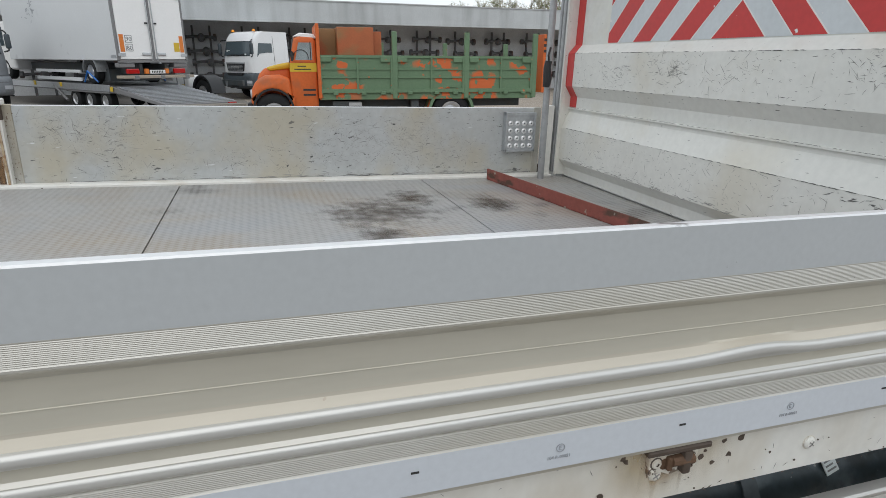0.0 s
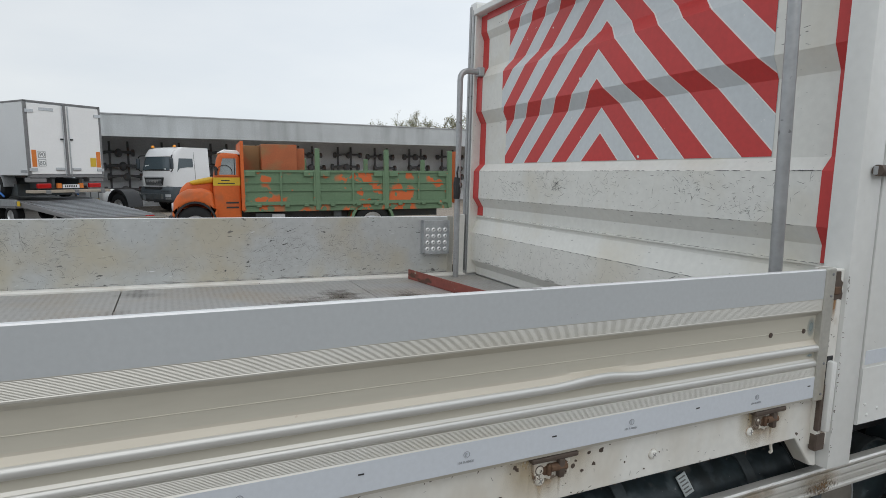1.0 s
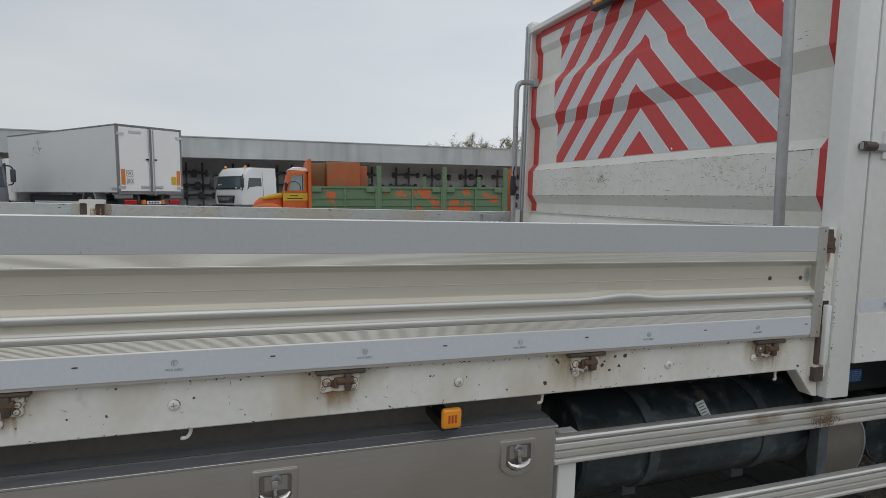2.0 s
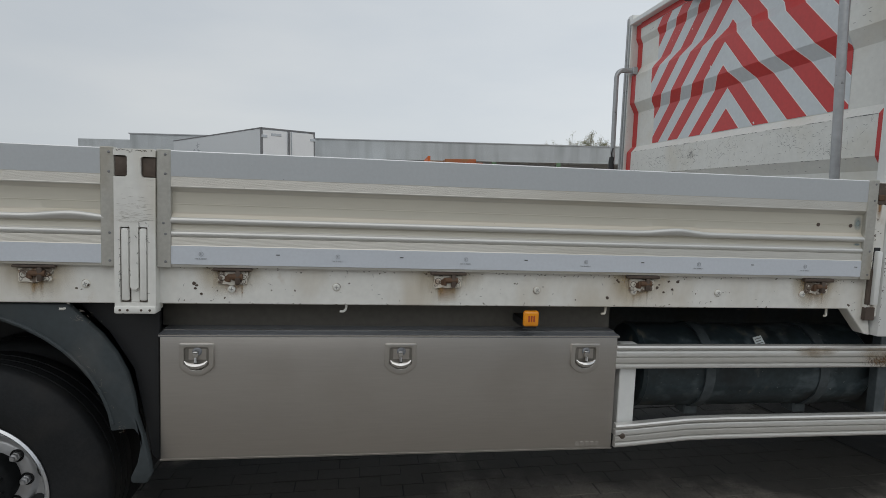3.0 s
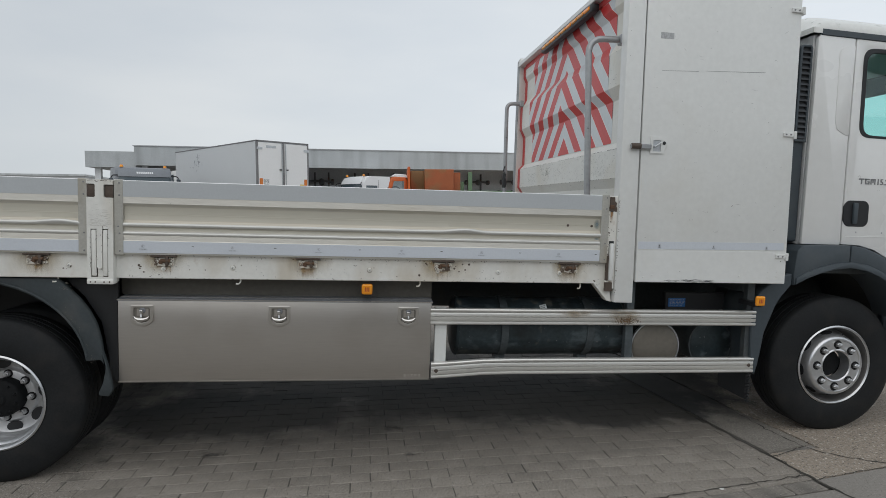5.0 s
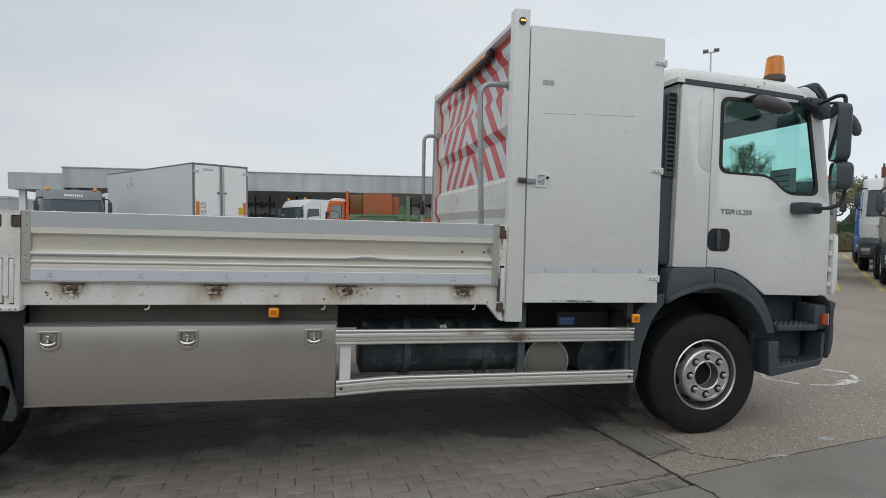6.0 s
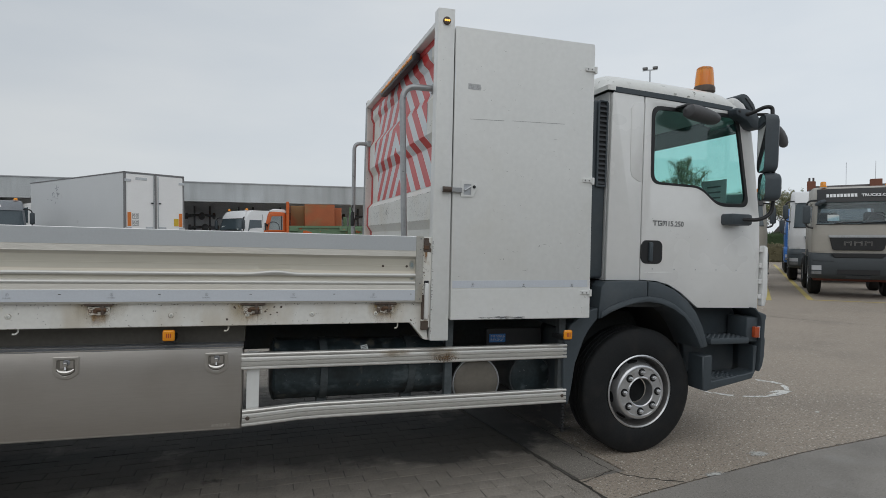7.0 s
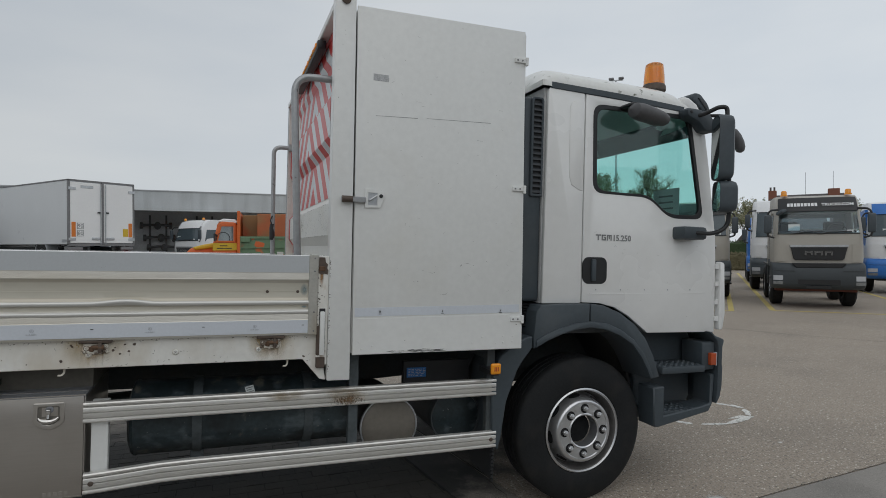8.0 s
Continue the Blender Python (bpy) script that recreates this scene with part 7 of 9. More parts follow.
    if load:
        part("load_body", boxes((-1.22, 1.22, 2.35, length + 0.4, 1.15, h - 0.05), bev=0.03), load, t)
    return t


def at_deg(x, y, deg, z=0.0):
    return pose(x, y, z, 0, 0, deg)


cab_truck("parked_truck", at_deg(13.59, 7.33, -46), "beige", "bumper_dark", "beige truck with black visor and amber beacons, parked facing the lane", 2.90, "black", sign=True, length=4.4, wide=0.98)
cab_truck("parked_truck", at_deg(12.85, 10.70, -46), "beige", "bumper_dark", "beige truck standing beyond the white cab", 2.95, length=5.0, wide=0.98)
cab_truck("parked_truck", at_deg(17.8, 11.4, -47), "truck_white", "grey_plastic", "white truck parked behind the beige truck", 3.2, "truck_white", beacons=False, length=3.3)
cab_truck("parked_truck", at_deg(21.25, 14.65, -47), "truck_blue", "truck_blue", "blue truck parked further back in the row", 2.8, "truck_blue", beacons=False)
cab_truck("parked_truck", at_deg(20.3, 9.1, -50), "truck_white", "truck_blue", "white and blue truck in the next parking bay", 3.05, "truck_blue", beacons=False, band="truck_blue")
cab_truck("parked_truck", at_deg(-2.25, 28.6, -56), "truck_white", "grey_plastic", "white tractor unit with slatted grille and amber roof lamps", 2.95, "truck_white", "slats", length=5.5, wide=1.12)
cab_truck("parked_truck", at_deg(-10.75, 23.7, 28), "truck_grey", "truck_grey", "grey tractor unit with a lettered visor beside the canopy", 3.06, "truck_grey", beacons=True, length=3.4, bars=True)

# tractor chassis with white tanks beside the white tractor unit
tc_ = tagged(empty("tractor_chassis", at_deg(-3.3, 26.0, -52)), "tractor chassis with white tanks and black mudguard", "truck")
part("frame", boxes((-1.3, 1.6, -0.35, -0.25, 0.75, 0.95), (-1.3, 1.6, 0.45, 0.55, 0.75, 0.95)), "chassis", tc_)
part("tank", boxes((-1.0, 0.1, -1.0, -0.4, 0.55, 1.15), bev=0.08, seg=3), "van_white", tc_)
for x in (-0.7, -0.2):
    part("tank_strap", boxes((x, x + 0.08, -1.01, -0.39, 0.54, 1.16), bev=0.02), "frame_grey", tc_)
simple_wheel(tc_, 1.0, -1.0, 0.5, 0.5, "y", 1)
part("mudguard", prism(bmesh.new(), ellipse(1.0, 0.5, 0.58, 0.6, 0, 180, 12) + ellipse(1.0, 0.5, 0.64, 0.68, 0, 180, 12)[::-1], "y", -1.02, -0.4), "black", tc_)

# box van lashed on a low transporter
van = tagged(empty("box_van", at_deg(-4.72, 22.28, 37.5)), "grey-white box van with two rear doors, loaded on a transporter", "van")
vb, vt, vl = 1.71, 4.09, 8.6
part("box_side", boxes((-1.21, 1.21, 0.03, vl, vb, vt - 0.03), bev=0.02), "van_side", van)
fr = part("rear_frame", boxes((-1.23, -1.16, -0.02, 0.06, vb - 0.02, vt), (1.16, 1.23, -0.02, 0.06, vb - 0.02, vt), (-1.23, 1.23, -0.02, 0.06, vt - 0.05, vt), (-1.23, 1.23, -0.02, 0.06, vb - 0.06, vb + 0.03), (-0.035, 0.035, -0.03, 0.04, vb, vt)), "frame_grey", van, "dark rear door frame")
part("roof_edge", boxes((-1.225, 1.225, 0.0, vl, vt - 0.035, vt + 0.005)), "frame_grey", van)
for s in (-1, 1):
    a_, b_ = sorted((s * 0.045, s * 1.15))
    d_ = part("rear_door", boxes((a_, b_, -0.035, 0.03, vb + 0.05, vt - 0.09), bev=0.008), "van_white", van, "white rear door with handle and hinges")
    part("lock_rod", tube(bmesh.new(), [(s * 0.09, -0.06, vb), (s * 0.09, -0.06, vt - 0.1)], 0.018, 8), "zinc", d_)
    part("hinge", boxes((*sorted((s * 0.98, s * 1.22)), -0.06, -0.02, vt - 0.38, vt - 0.28)), "zinc", d_)
    part("hinge", boxes((*sorted((s * 0.98, s * 1.22)), -0.06, -0.02, vb + 0.14, vb + 0.24)), "zinc", d_)
    part("handle", boxes((*sorted((s * 0.12, s * 0.42)), -0.08, -0.03, vb + 0.16, vb + 0.26), bev=0.02), "zinc", d_)
    part("handle_stop", boxes((*sorted((s * 0.11, s * 0.20)), -0.08, -0.03, vb + 1.17, vb + 1.22)), "black", d_)
    part("reflector_plate", boxes((*sorted((s * 0.98, s * 1.12)), -0.045, -0.03, vb + 0.28, vb + 0.82)), "orange_sheet", d_, "orange reflective plate")
    part("tail_lamp", boxes((*sorted((s * 0.62, s * 1.05)), -0.10, 0.0, vb - 0.42, vb - 0.26), bev=0.02), "red_lens", van)
    part("side_lamp", boxes((*sorted((s * 0.30, s * 0.42)), -0.10, 0.0, vb - 0.42, vb - 0.26)), "orange_sheet", van)
    part("underbox", boxes((*sorted((s * 0.7, s * 1.2)), 0.0, 0.35, vb - 0.22, vb - 0.08), bev=0.02), "frame_grey", van)
    simple_wheel(van, s * 1.18, 2.1, 1.33, 0.42, "x", -s)
    part("mudguard", prism(bmesh.new(), ellipse(2.1, 1.33, 0.47, 0.49, 0, 180, 12) + ellipse(2.1, 1.33, 0.52, 0.54, 0, 180, 12)[::-1], "x", *sorted((s * 0.8, s * 1.2))), "zinc", van)
    part("side_guard", boxes((*sorted((s * 1.17, s * 1.21)), 2.8, 6.4, 1.0, 1.12), (*sorted((s * 1.17, s * 1.21)), 2.8, 6.4, 1.28, 1.38)), "van_side", van)
part("cargo_plate", boxes((-0.80, -0.35, -0.045, -0.03, vt - 0.30, vt - 0.20), bev=0.01), "zinc", van, "small plain maker plate")
part("cargo_plate", boxes((-1.222, -1.205, 0.12, 0.45, vb + 0.08, vb + 0.18)), "zinc", van)
for k, tx in enumerate(("80", "90")):
    pl = part("speed_plate", boxes((-0.93, -0.70, -0.045, -0.03, vb + 0.30 + 0.27 * k, vb + 0.52 + 0.27 * k)), "grey_print", van, "white speed plate with grey figures")
    part("plate_face", boxes((-0.915, -0.715, -0.048, -0.03, vb + 0.315 + 0.27 * k, vb + 0.505 + 0.27 * k)), "van_white", pl)
    lettering("figures", tx, 0.20, pose(-0.915, -0.05, vb + 0.34 + 0.27 * k, 90), "grey_print", pl, 0.003)
part("hazard_plate", boxes((0.76, 0.96, -0.045, -0.03, vb + 0.30, vb + 0.60)), "yellow", van, "yellow hazard plate")
part("number_plate", boxes((-0.26, 0.28, -0.10, -0.06, vb - 0.42, vb - 0.30)), "truck_white", van)
for k in range(7):
    part("plate_bar", boxes((-0.20 + 0.06 * k, -0.165 + 0.06 * k, -0.104, -0.09, vb - 0.395, vb - 0.325)), "ink", van)
M["lift_deck"] = material("worn tan lift deck", (0.36, 0.31, 0.25), 0.7, vary=0.2, big=3)
part("tail_lift", boxes((-1.35, 1.15, -0.45, 0.05, vb - 0.56, vb - 0.47), bev=0.01), "lift_deck", van, "folded tan tail lift")
for x in (-1.0, -0.1, 0.8):
    part("lift_hinge", boxes((x, x + 0.16, -0.47, -0.30, vb - 0.60, vb - 0.46), bev=0.02), "frame_grey", van)
part("chassis", boxes((-0.5, -0.4, 0.1, vl, vb - 0.45, vb - 0.1), (0.4, 0.5, 0.1, vl, vb - 0.45, vb - 0.1), (-0.9, 0.9, 1.4, 1.9, vb - 0.7, vb - 0.3)), "chassis", van)
vc = part("cab", boxes((-1.05, 1.05, vl + 0.1, vl + 1.9, 1.3, 3.2), bev=0.12, seg=3), "van_white", van)
part("side_window", prism(bmesh.new(), [(vl + 0.75, 2.25), (vl + 1.62, 2.20), (vl + 1.50, 2.95), (vl + 0.75, 2.98)], "x", -1.07, -1.04), "screen", vc)
for z0, z1 in ((2.55, 3.05), (2.25, 2.50)):
    part("mirror", boxes((-1.42, -1.20, vl + 1.45, vl + 1.60, z0, z1), bev=0.04, seg=2), "black", vc)
part("mirror_arm", tube(bmesh.new(), [(-1.05, vl + 1.6, 3.1), (-1.31, vl + 1.58, 3.08), (-1.31, vl + 1.58, 2.2), (-1.05, vl + 1.6, 2.15)], 0.025, 6), "black", vc)
for s in (-1, 1):
    simple_wheel(van, s * 1.05, vl + 1.0, 1.33, 0.42, "x", -s)
    part("lashing", tube(bmesh.new(), [(s * 1.2, 2.6, 0.98), (s * 1.22, 2.25, 1.35), (s * 1.22, 1.6, 1.0)], 0.03, 6), "truck_blue", van)

trailer = tagged(empty("transporter", at_deg(-4.72, 22.28, 37.5)), "grey low-loader transporter with sloping rear ramps", "trailer")
part("deck", prism(bmesh.new(), [(9.5, 0.86), (0.6, 0.86), (-2.6, 0.42), (-2.6, 0.32), (0.4, 0.66), (9.5, 0.66)], "x", -1.27, 1.27, bev=0.015), "frame_grey", trailer)
for s in (-1, 1):
    part("deck_edge", boxes((*sorted((s * 1.24, s * 1.30)), 0.8, 9.5, 0.70, 0.92)), "zinc", trailer)
    for yy in (1.3, 2.4, 3.5):
        simple_wheel(trailer, s * 1.24, yy, 0.36, 0.36, "x", -s)
    for yy, z in ((0.5, 0.87), (4.2, 0.93), (6.4, 0.93)):
        part("yellow_block", boxes((*sorted((s * 1.30, s * 1.33)), yy, yy + 0.16, z - 0.16, z), bev=0.01), "yellow", trailer)
    part("deck_brace", tube(bmesh.new(), [(s * 1.28, 4.0, 0.30), (s * 1.28, 4.9, 0.80)], 0.05, 6), "frame_grey", trailer)
    part("tail_lamp", boxes((*sorted((s * 0.9, s * 1.2)), -2.66, -2.58, 0.30, 0.40), bev=0.01), "red_lens", trailer)
    part("wheel_guard", boxes((*sorted((s * 1.0, s * 1.29)), 0.85, 4.0, 0.62, 0.70), bev=0.02), "frame_grey", trailer)
for i in range(14):
    part("ramp_bar", boxes((-1.2, 1.2, -2.5 + 0.22 * i, -2.44 + 0.22 * i, 0.44 + 0.0302 * i, 0.47 + 0.0302 * i)), "zinc", trailer)

pile = tagged(empty("plank_pile", at_deg(-3.1, 19.6, 20)), "pile of grey timber beams lying on the yard", "timber")
rp = random.Random(3)
for i in range(8):
    x, z = -0.5 + 0.16 * (i % 5), 0.22 + 0.11 * (i // 5)
    b_ = bmesh.new()
    box(b_, -1.3 + rp.uniform(-0.2, 0.2), 1.2 + rp.uniform(-0.3, 0.3), x, x + 0.13, z, z + 0.1, 0.008)
    part("beam", b_, "wood_pile", pile)
part("bearer", boxes((-0.9, -0.75, -0.7, 0.6, 0.0, 0.22), (0.7, 0.85, -0.7, 0.6, 0.0, 0.22)), "wood_pile", pile)

def clip_low(bm, z):
    """Cuts away what lies below a height."""
    bmesh.ops.bisect_plane(bm, geom=bm.verts[:] + bm.edges[:] + bm.faces[:], plane_co=(0, 0, z), plane_no=(0, 0, 1), clear_inner=True)
    return bm


# old bonneted truck with green and orange dropside body, side towards the camera
old = tagged(empty("bonneted_truck", at_deg(0.0, 14.3, -3.5)), "old orange bonneted truck with patchy green dropside body", "truck")
zb, zt, L = 0.98, 1.90, 5.6
for i in range(3):
    a, b = 0.02 + L / 3 * i, L / 3 * (i + 1) - 0.06
    bd = part("dropside", boxes((a, b, 0.0, 0.05, zb, zt), bev=0.006), "green_paint", old, "green dropside flaking to orange")
    part("board_rib", boxes((a, b, -0.035, 0.0, zt - 0.06, zt), (a, b, -0.03, 0.0, zb + 0.38, zb + 0.42), (a, b, -0.03, 0.0, zb + 0.58, zb + 0.61), (a, b, -0.045, 0.0, zb + 0.03, zb + 0.12)), "green_clean", bd)
    for x in (a, (a + b) / 2, b - 0.05):
        part("upright_rib", boxes((x, x + 0.05, -0.04, 0.0, zb, zt)), "green_clean", bd)
    for x in (a + 0.05, b - 0.30):
        part("latch", boxes((x, x + 0.24, -0.07, -0.03, zt - 0.16, zt - 0.03), bev=0.01), "green_clean", bd)
    for x in (a + 0.3, (a + b) / 2 + 0.1, b - 0.3):
        part("hinge", boxes((x, x + 0.12, -0.08, -0.03, zb - 0.02, zb + 0.06), bev=0.01), "green_clean", bd)
    part("dropside", boxes((a, b, 2.25, 2.30, zb, zt), bev=0.006), "green_paint", old)
for i, x in enumerate((L / 3, 2 * L / 3, L)):
    for y in (-0.05, 2.22):
        part("stake", boxes((x - 0.06, x + 0.06, y, y + 0.12, zb - 0.12, 2.46 if y < 0 else 2.25), bev=0.01), "green_clean", old, "green stake")
part("bed", boxes((0.0, L, 0.0, 2.3, zb - 0.14, zb), bev=0.01), "green_paint", old)
part("body_headboard", boxes((-0.03, 0.05, -0.05, 2.32, zb - 0.1, 2.61), bev=0.01), "orange_paint", old, "orange headboard")
# Orange piece added here in place of another vehicle further back.
part("tailboard", boxes((L + 0.22, L + 0.30, -0.05, 0.45, zb, 2.45), bev=0.01), "orange_paint", old, "orange piece standing in for another vehicle behind, with dark lettering bars")
for k in range(3):
    part("word_bar", boxes((L + 0.225, L + 0.295, -0.06, -0.05, 2.0 + 0.14 * k, 2.07 + 0.14 * k)), "ink", old)
crate = part("crate", boxes((0.50, 1.40, 0.35, 1.9, zb, 2.56), (0.08, 0.50, 0.9, 1.9, zb, 2.54), (1.41, 1.62, 0.5, 1.6, zb, 2.47), bev=0.01), "patina", old, "orange-brown steel boxes on the bed")
# cab and bonnet
part("cab", prism(bmesh.new(), [(-0.08, 0.72), (-0.08, 2.30), (-0.14, 2.40), (-0.46, 2.42), (-0.60, 2.36), (-0.72, 1.80), (-0.74, 0.72)], "y", 0.10, 2.15, bev=0.05, seg=3), "orange_paint", old)
part("cab_roof", prism(bmesh.new(), [(-0.05, 2.36), (-0.12, 2.47), (-0.45, 2.49), (-0.62, 2.40)], "y", 0.12, 2.13, bev=0.02), "van_white", old)
part("cab_window", prism(bmesh.new(), [(-0.17, 1.86), (-0.17, 2.28), (-0.50, 2.28), (-0.60, 1.86)], "y", 0.085, 0.12), "cab_glass", old)
part("window_rubber", prism(bmesh.new(), [(-0.14, 1.83), (-0.14, 2.31), (-0.52, 2.31), (-0.63, 1.83)], "y", 0.080, 0.105, [[(-0.18, 1.87), (-0.18, 2.27), (-0.49, 2.27), (-0.585, 1.87)]]), "orange_paint", old)
part("quarter_bar", boxes((-0.225, -0.205, 0.078, 0.10, 1.86, 2.29)), "black", old)
b = bmesh.new()
lathe(b, [(0.17, -0.012), (0.185, 0.0), (0.17, 0.012)], 18, (-0.45, 0.082, 1.93), close=True)
part("steering_wheel", clip_low(b, 1.875), "black", old)
part("yellow_band", prism(bmesh.new(), [(-0.09, 1.60), (-0.09, 1.80), (-0.72, 1.80), (-0.73, 1.60)], "y", 0.09, 0.12), "yellow", old)
for k in range(2):
    part("word_bar", boxes((-0.62 + 0.08 * k, -0.22 - 0.12 * k, 0.086, 0.092, 1.645 + 0.07 * k, 1.668 + 0.07 * k)), "ink", old)
    part("word_bar", boxes((-0.44, -0.14, 0.096, 0.102, 1.03 + 0.12 * k, 1.075 + 0.12 * k)), "ink", old)
part("bonnet", prism(bmesh.new(), [(-0.70, 1.0), (-0.72, 1.80), (-0.95, 1.76), (-1.35, 1.66), (-1.52, 1.50), (-1.55, 1.0)], "y", 0.55, 1.75, bev=0.10, seg=3), "orange_paint", old)
part("bonnet_top", prism(bmesh.new(), [(-0.72, 1.66), (-0.72, 1.815), (-0.95, 1.775), (-1.30, 1.69), (-1.22, 1.60)], "y", 0.50, 1.80, bev=0.05, seg=3), "yellow", old)
for y in (0.02, 1.75):
    arc_in = ellipse(-1.12, 0.62, 0.44, 0.46, 0, 180, 14)
    part("front_wing", prism(bmesh.new(), arc_in + [(-1.62, 0.72), (-1.60, 1.10), (-1.50, 1.30), (-1.28, 1.42), (-0.95, 1.44), (-0.70, 1.36), (-0.64, 0.70)], "y", y, y + 0.50, bev=0.09, seg=4), "orange_paint", old)
    part("wing_lip", prism(bmesh.new(), arc_in + ellipse(-1.12, 0.62, 0.49, 0.51, 0, 180, 14)[::-1], "y", y - 0.02, y + 0.02), "black", old)
    simple_wheel(old, -1.12, y + 0.02 if y < 1 else 2.2, 0.50, 0.50, "y", 1 if y < 1 else -1)
    simple_wheel(old, 3.35, y + 0.02 if y < 1 else 2.2, 0.50, 0.50, "y", 1 if y < 1 else -1)
part("front_bumper", boxes((-1.72, -1.60, 0.0, 2.2, 0.55, 0.80), bev=0.03), "black", old)
part("headlamp", lathe(bmesh.new(), [(0.02, -0.06), (0.10, -0.05), (0.12, 0.0), (0.08, 0.08)], 16, (-1.60, 0.35, 0.98), "x"), "clear_lens", old)
part("underframe", boxes((-0.6, 5.4, 0.5, 0.6, 0.62, 0.86), (-0.6, 5.4, 1.6, 1.7, 0.62, 0.86), (0.3, 1.0, 0.1, 0.5, 0.45, 0.80), (2.3, 2.5, 0.1, 2.1, 0.6, 0.85)), "chassis", old)
part("rear_wing", prism(bmesh.new(), ellipse(3.35, 0.5, 0.55, 0.56, 0, 180, 14) + ellipse(3.35, 0.5, 0.62, 0.64, 0, 180, 14)[::-1], "y", 0.0, 0.6), "green_paint", old)
part("plate_bar", boxes((0.70, 1.02, 0.06, 0.09, 0.69, 0.77)), "faded", old)
part("cab_mirror", tube(bmesh.new(), [(-0.62, 0.1, 2.0), (-0.66, -0.12, 2.05), (-0.66, -0.12, 1.85)], 0.03, 6), "black", old)
# the cab parts are shifted down and back to fit the camera's view
for o in old.children:
    if o.bound_box[0][0] < -0.05 and o.name.split(".")[0] in ("cab", "cab_roof", "cab_window", "window_rubber", "quarter_bar", "steering_wheel", "yellow_band", "word_bar", "bonnet", "bonnet_top", "cab_mirror"):
        o.matrix_basis = pose(0.045, 0, -0.09) @ o.matrix_basis

# long hall with a concrete canopy and axles hung on its wall
hall = tagged(empty("hall", at_deg(0, 30.0, 4.0)), "long flat-roofed hall with a weathered concrete canopy edge", "building")
part("canopy_edge", boxes((-13.2, 32.0, 0.0, 0.3, 3.45, 4.44)), "concrete_fascia", hall, "weathered grey concrete canopy edge")
for x in range(-12, 32, 4):
    part("edge_joint", boxes((x, x + 0.03, -0.006, 0.0, 3.46, 4.42)), "concrete_fascia", hall)
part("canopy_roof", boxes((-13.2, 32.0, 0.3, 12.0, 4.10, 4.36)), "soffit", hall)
part("canopy_cap", boxes((-13.25, 32.05, -0.04, 12.0, 4.44, 4.49)), "hall_far", hall)
part("side_canopy", boxes((-15.6, -13.2, 0.2, 6.0, 3.35, 4.17)), "concrete_fascia", hall)
part("back_wall", boxes((-13.0, 32.0, 4.2, 4.5, 0.0, 4.12)), "hall_wall", hall)
part("end_wall", boxes((31.6, 32.0, 0.3, 4.2, 0.0, 4.12)), "hall_wall", hall)
for x in (-13.0, -15.3):
    part("column", boxes((x, x + 0.28, 0.6, 0.88, 0.0, 3.45)), "hall_wall", hall)


def axle_mesh():
    b = bmesh.new()
    tube(b, [(-0.85, 0, 0), (-0.35, 0, 0.05), (0.35, 0, 0.05), (0.85, 0, 0)], [0.09, 0.07, 0.07, 0.09], 8)
    lathe(b, [(0.05, -0.16), (0.2, -0.1), (0.22, 0.1), (0.1, 0.16)], 12, (0.1, 0, 0.0), "y")
    for s in (-1, 1):
        lathe(b, [(0.08, -0.1), (0.19, -0.08), (0.19, 0.08), (0.08, 0.12)], 12, (s * 0.9, 0, 0), "x")
    return mesh_of(b, "axle", "axle_dark")


# Lightened steel: haze over the distance put into the colour.
M["axle_dark"] = material("greasy black steel", (0.155, 0.155, 0.16), 0.6, 0.3, vary=0.4, big=5)
wear(M["axle_dark"], RUST, 3, 0.55, 0.68, strength=0.5)
AX = axle_mesh()
ra = random.Random(11)
rack = tagged(empty("axle_rack", at_deg(0, 30.0, 4.0)), "steel racks of dark truck axles against the hall wall", "rack")
for i in range(13):
    x = -11.0 + i * 2.45
    for s in (-0.42, 0.42):
        part("rack_post", boxes((x + s - 0.05, x + s + 0.05, 3.9, 4.0, 0.0, 3.4)), "axle_dark", rack)
    for k, z in enumerate((0.95, 1.55, 2.15, 2.85)):
        if ra.random() < 0.12:
            continue
        o = new("axle", AX)
        o.parent = rack
        o.matrix_basis = pose(x + ra.uniform(-0.25, 0.25), 3.65, z + ra.uniform(-0.05, 0.05), ra.uniform(-20, 20), 0, ra.uniform(-6, 6)) @ Matrix.Diagonal((ra.uniform(0.75, 1.05), 1, ra.uniform(0.8, 1.1), 1))

far_hall = tagged(empty("far_hall", at_deg(-36, 62, 8)), "pale far-off flat hall", "building")
part("wall", boxes((-8.0, 5.6, 0, 14, 0, 4.25)), "hall_far", far_hall)
part("roof", boxes((-8.1, 5.7, -0.1, 14.1, 4.25, 4.45)), "concrete_fascia", far_hall)
part("window", boxes((2.2, 3.6, -0.05, 0.05, 2.5, 3.3)), "screen", far_hall)


def lamp_mast(m, h):
    t = tagged(empty("light_mast", m), "tall steel light mast with floodlights", "lamp")
    part("mast", tube(bmesh.new(), [(0, 0, 0), (0, 0, h)], [0.16, 0.07], 10), "zinc", t)
    part("cross_arm", boxes((-0.7, 0.7, -0.05, 0.05, h - 0.05, h + 0.05)), "zinc", t)
    for s in (-0.45, 0.5):
        part("floodlight", boxes((s - 0.25, s + 0.25, -0.3, 0.1, h + 0.06, h + 0.26), bev=0.04), "frame_grey", t)


lamp_mast(at_deg(36.5, 45.5, -40), 18.2)

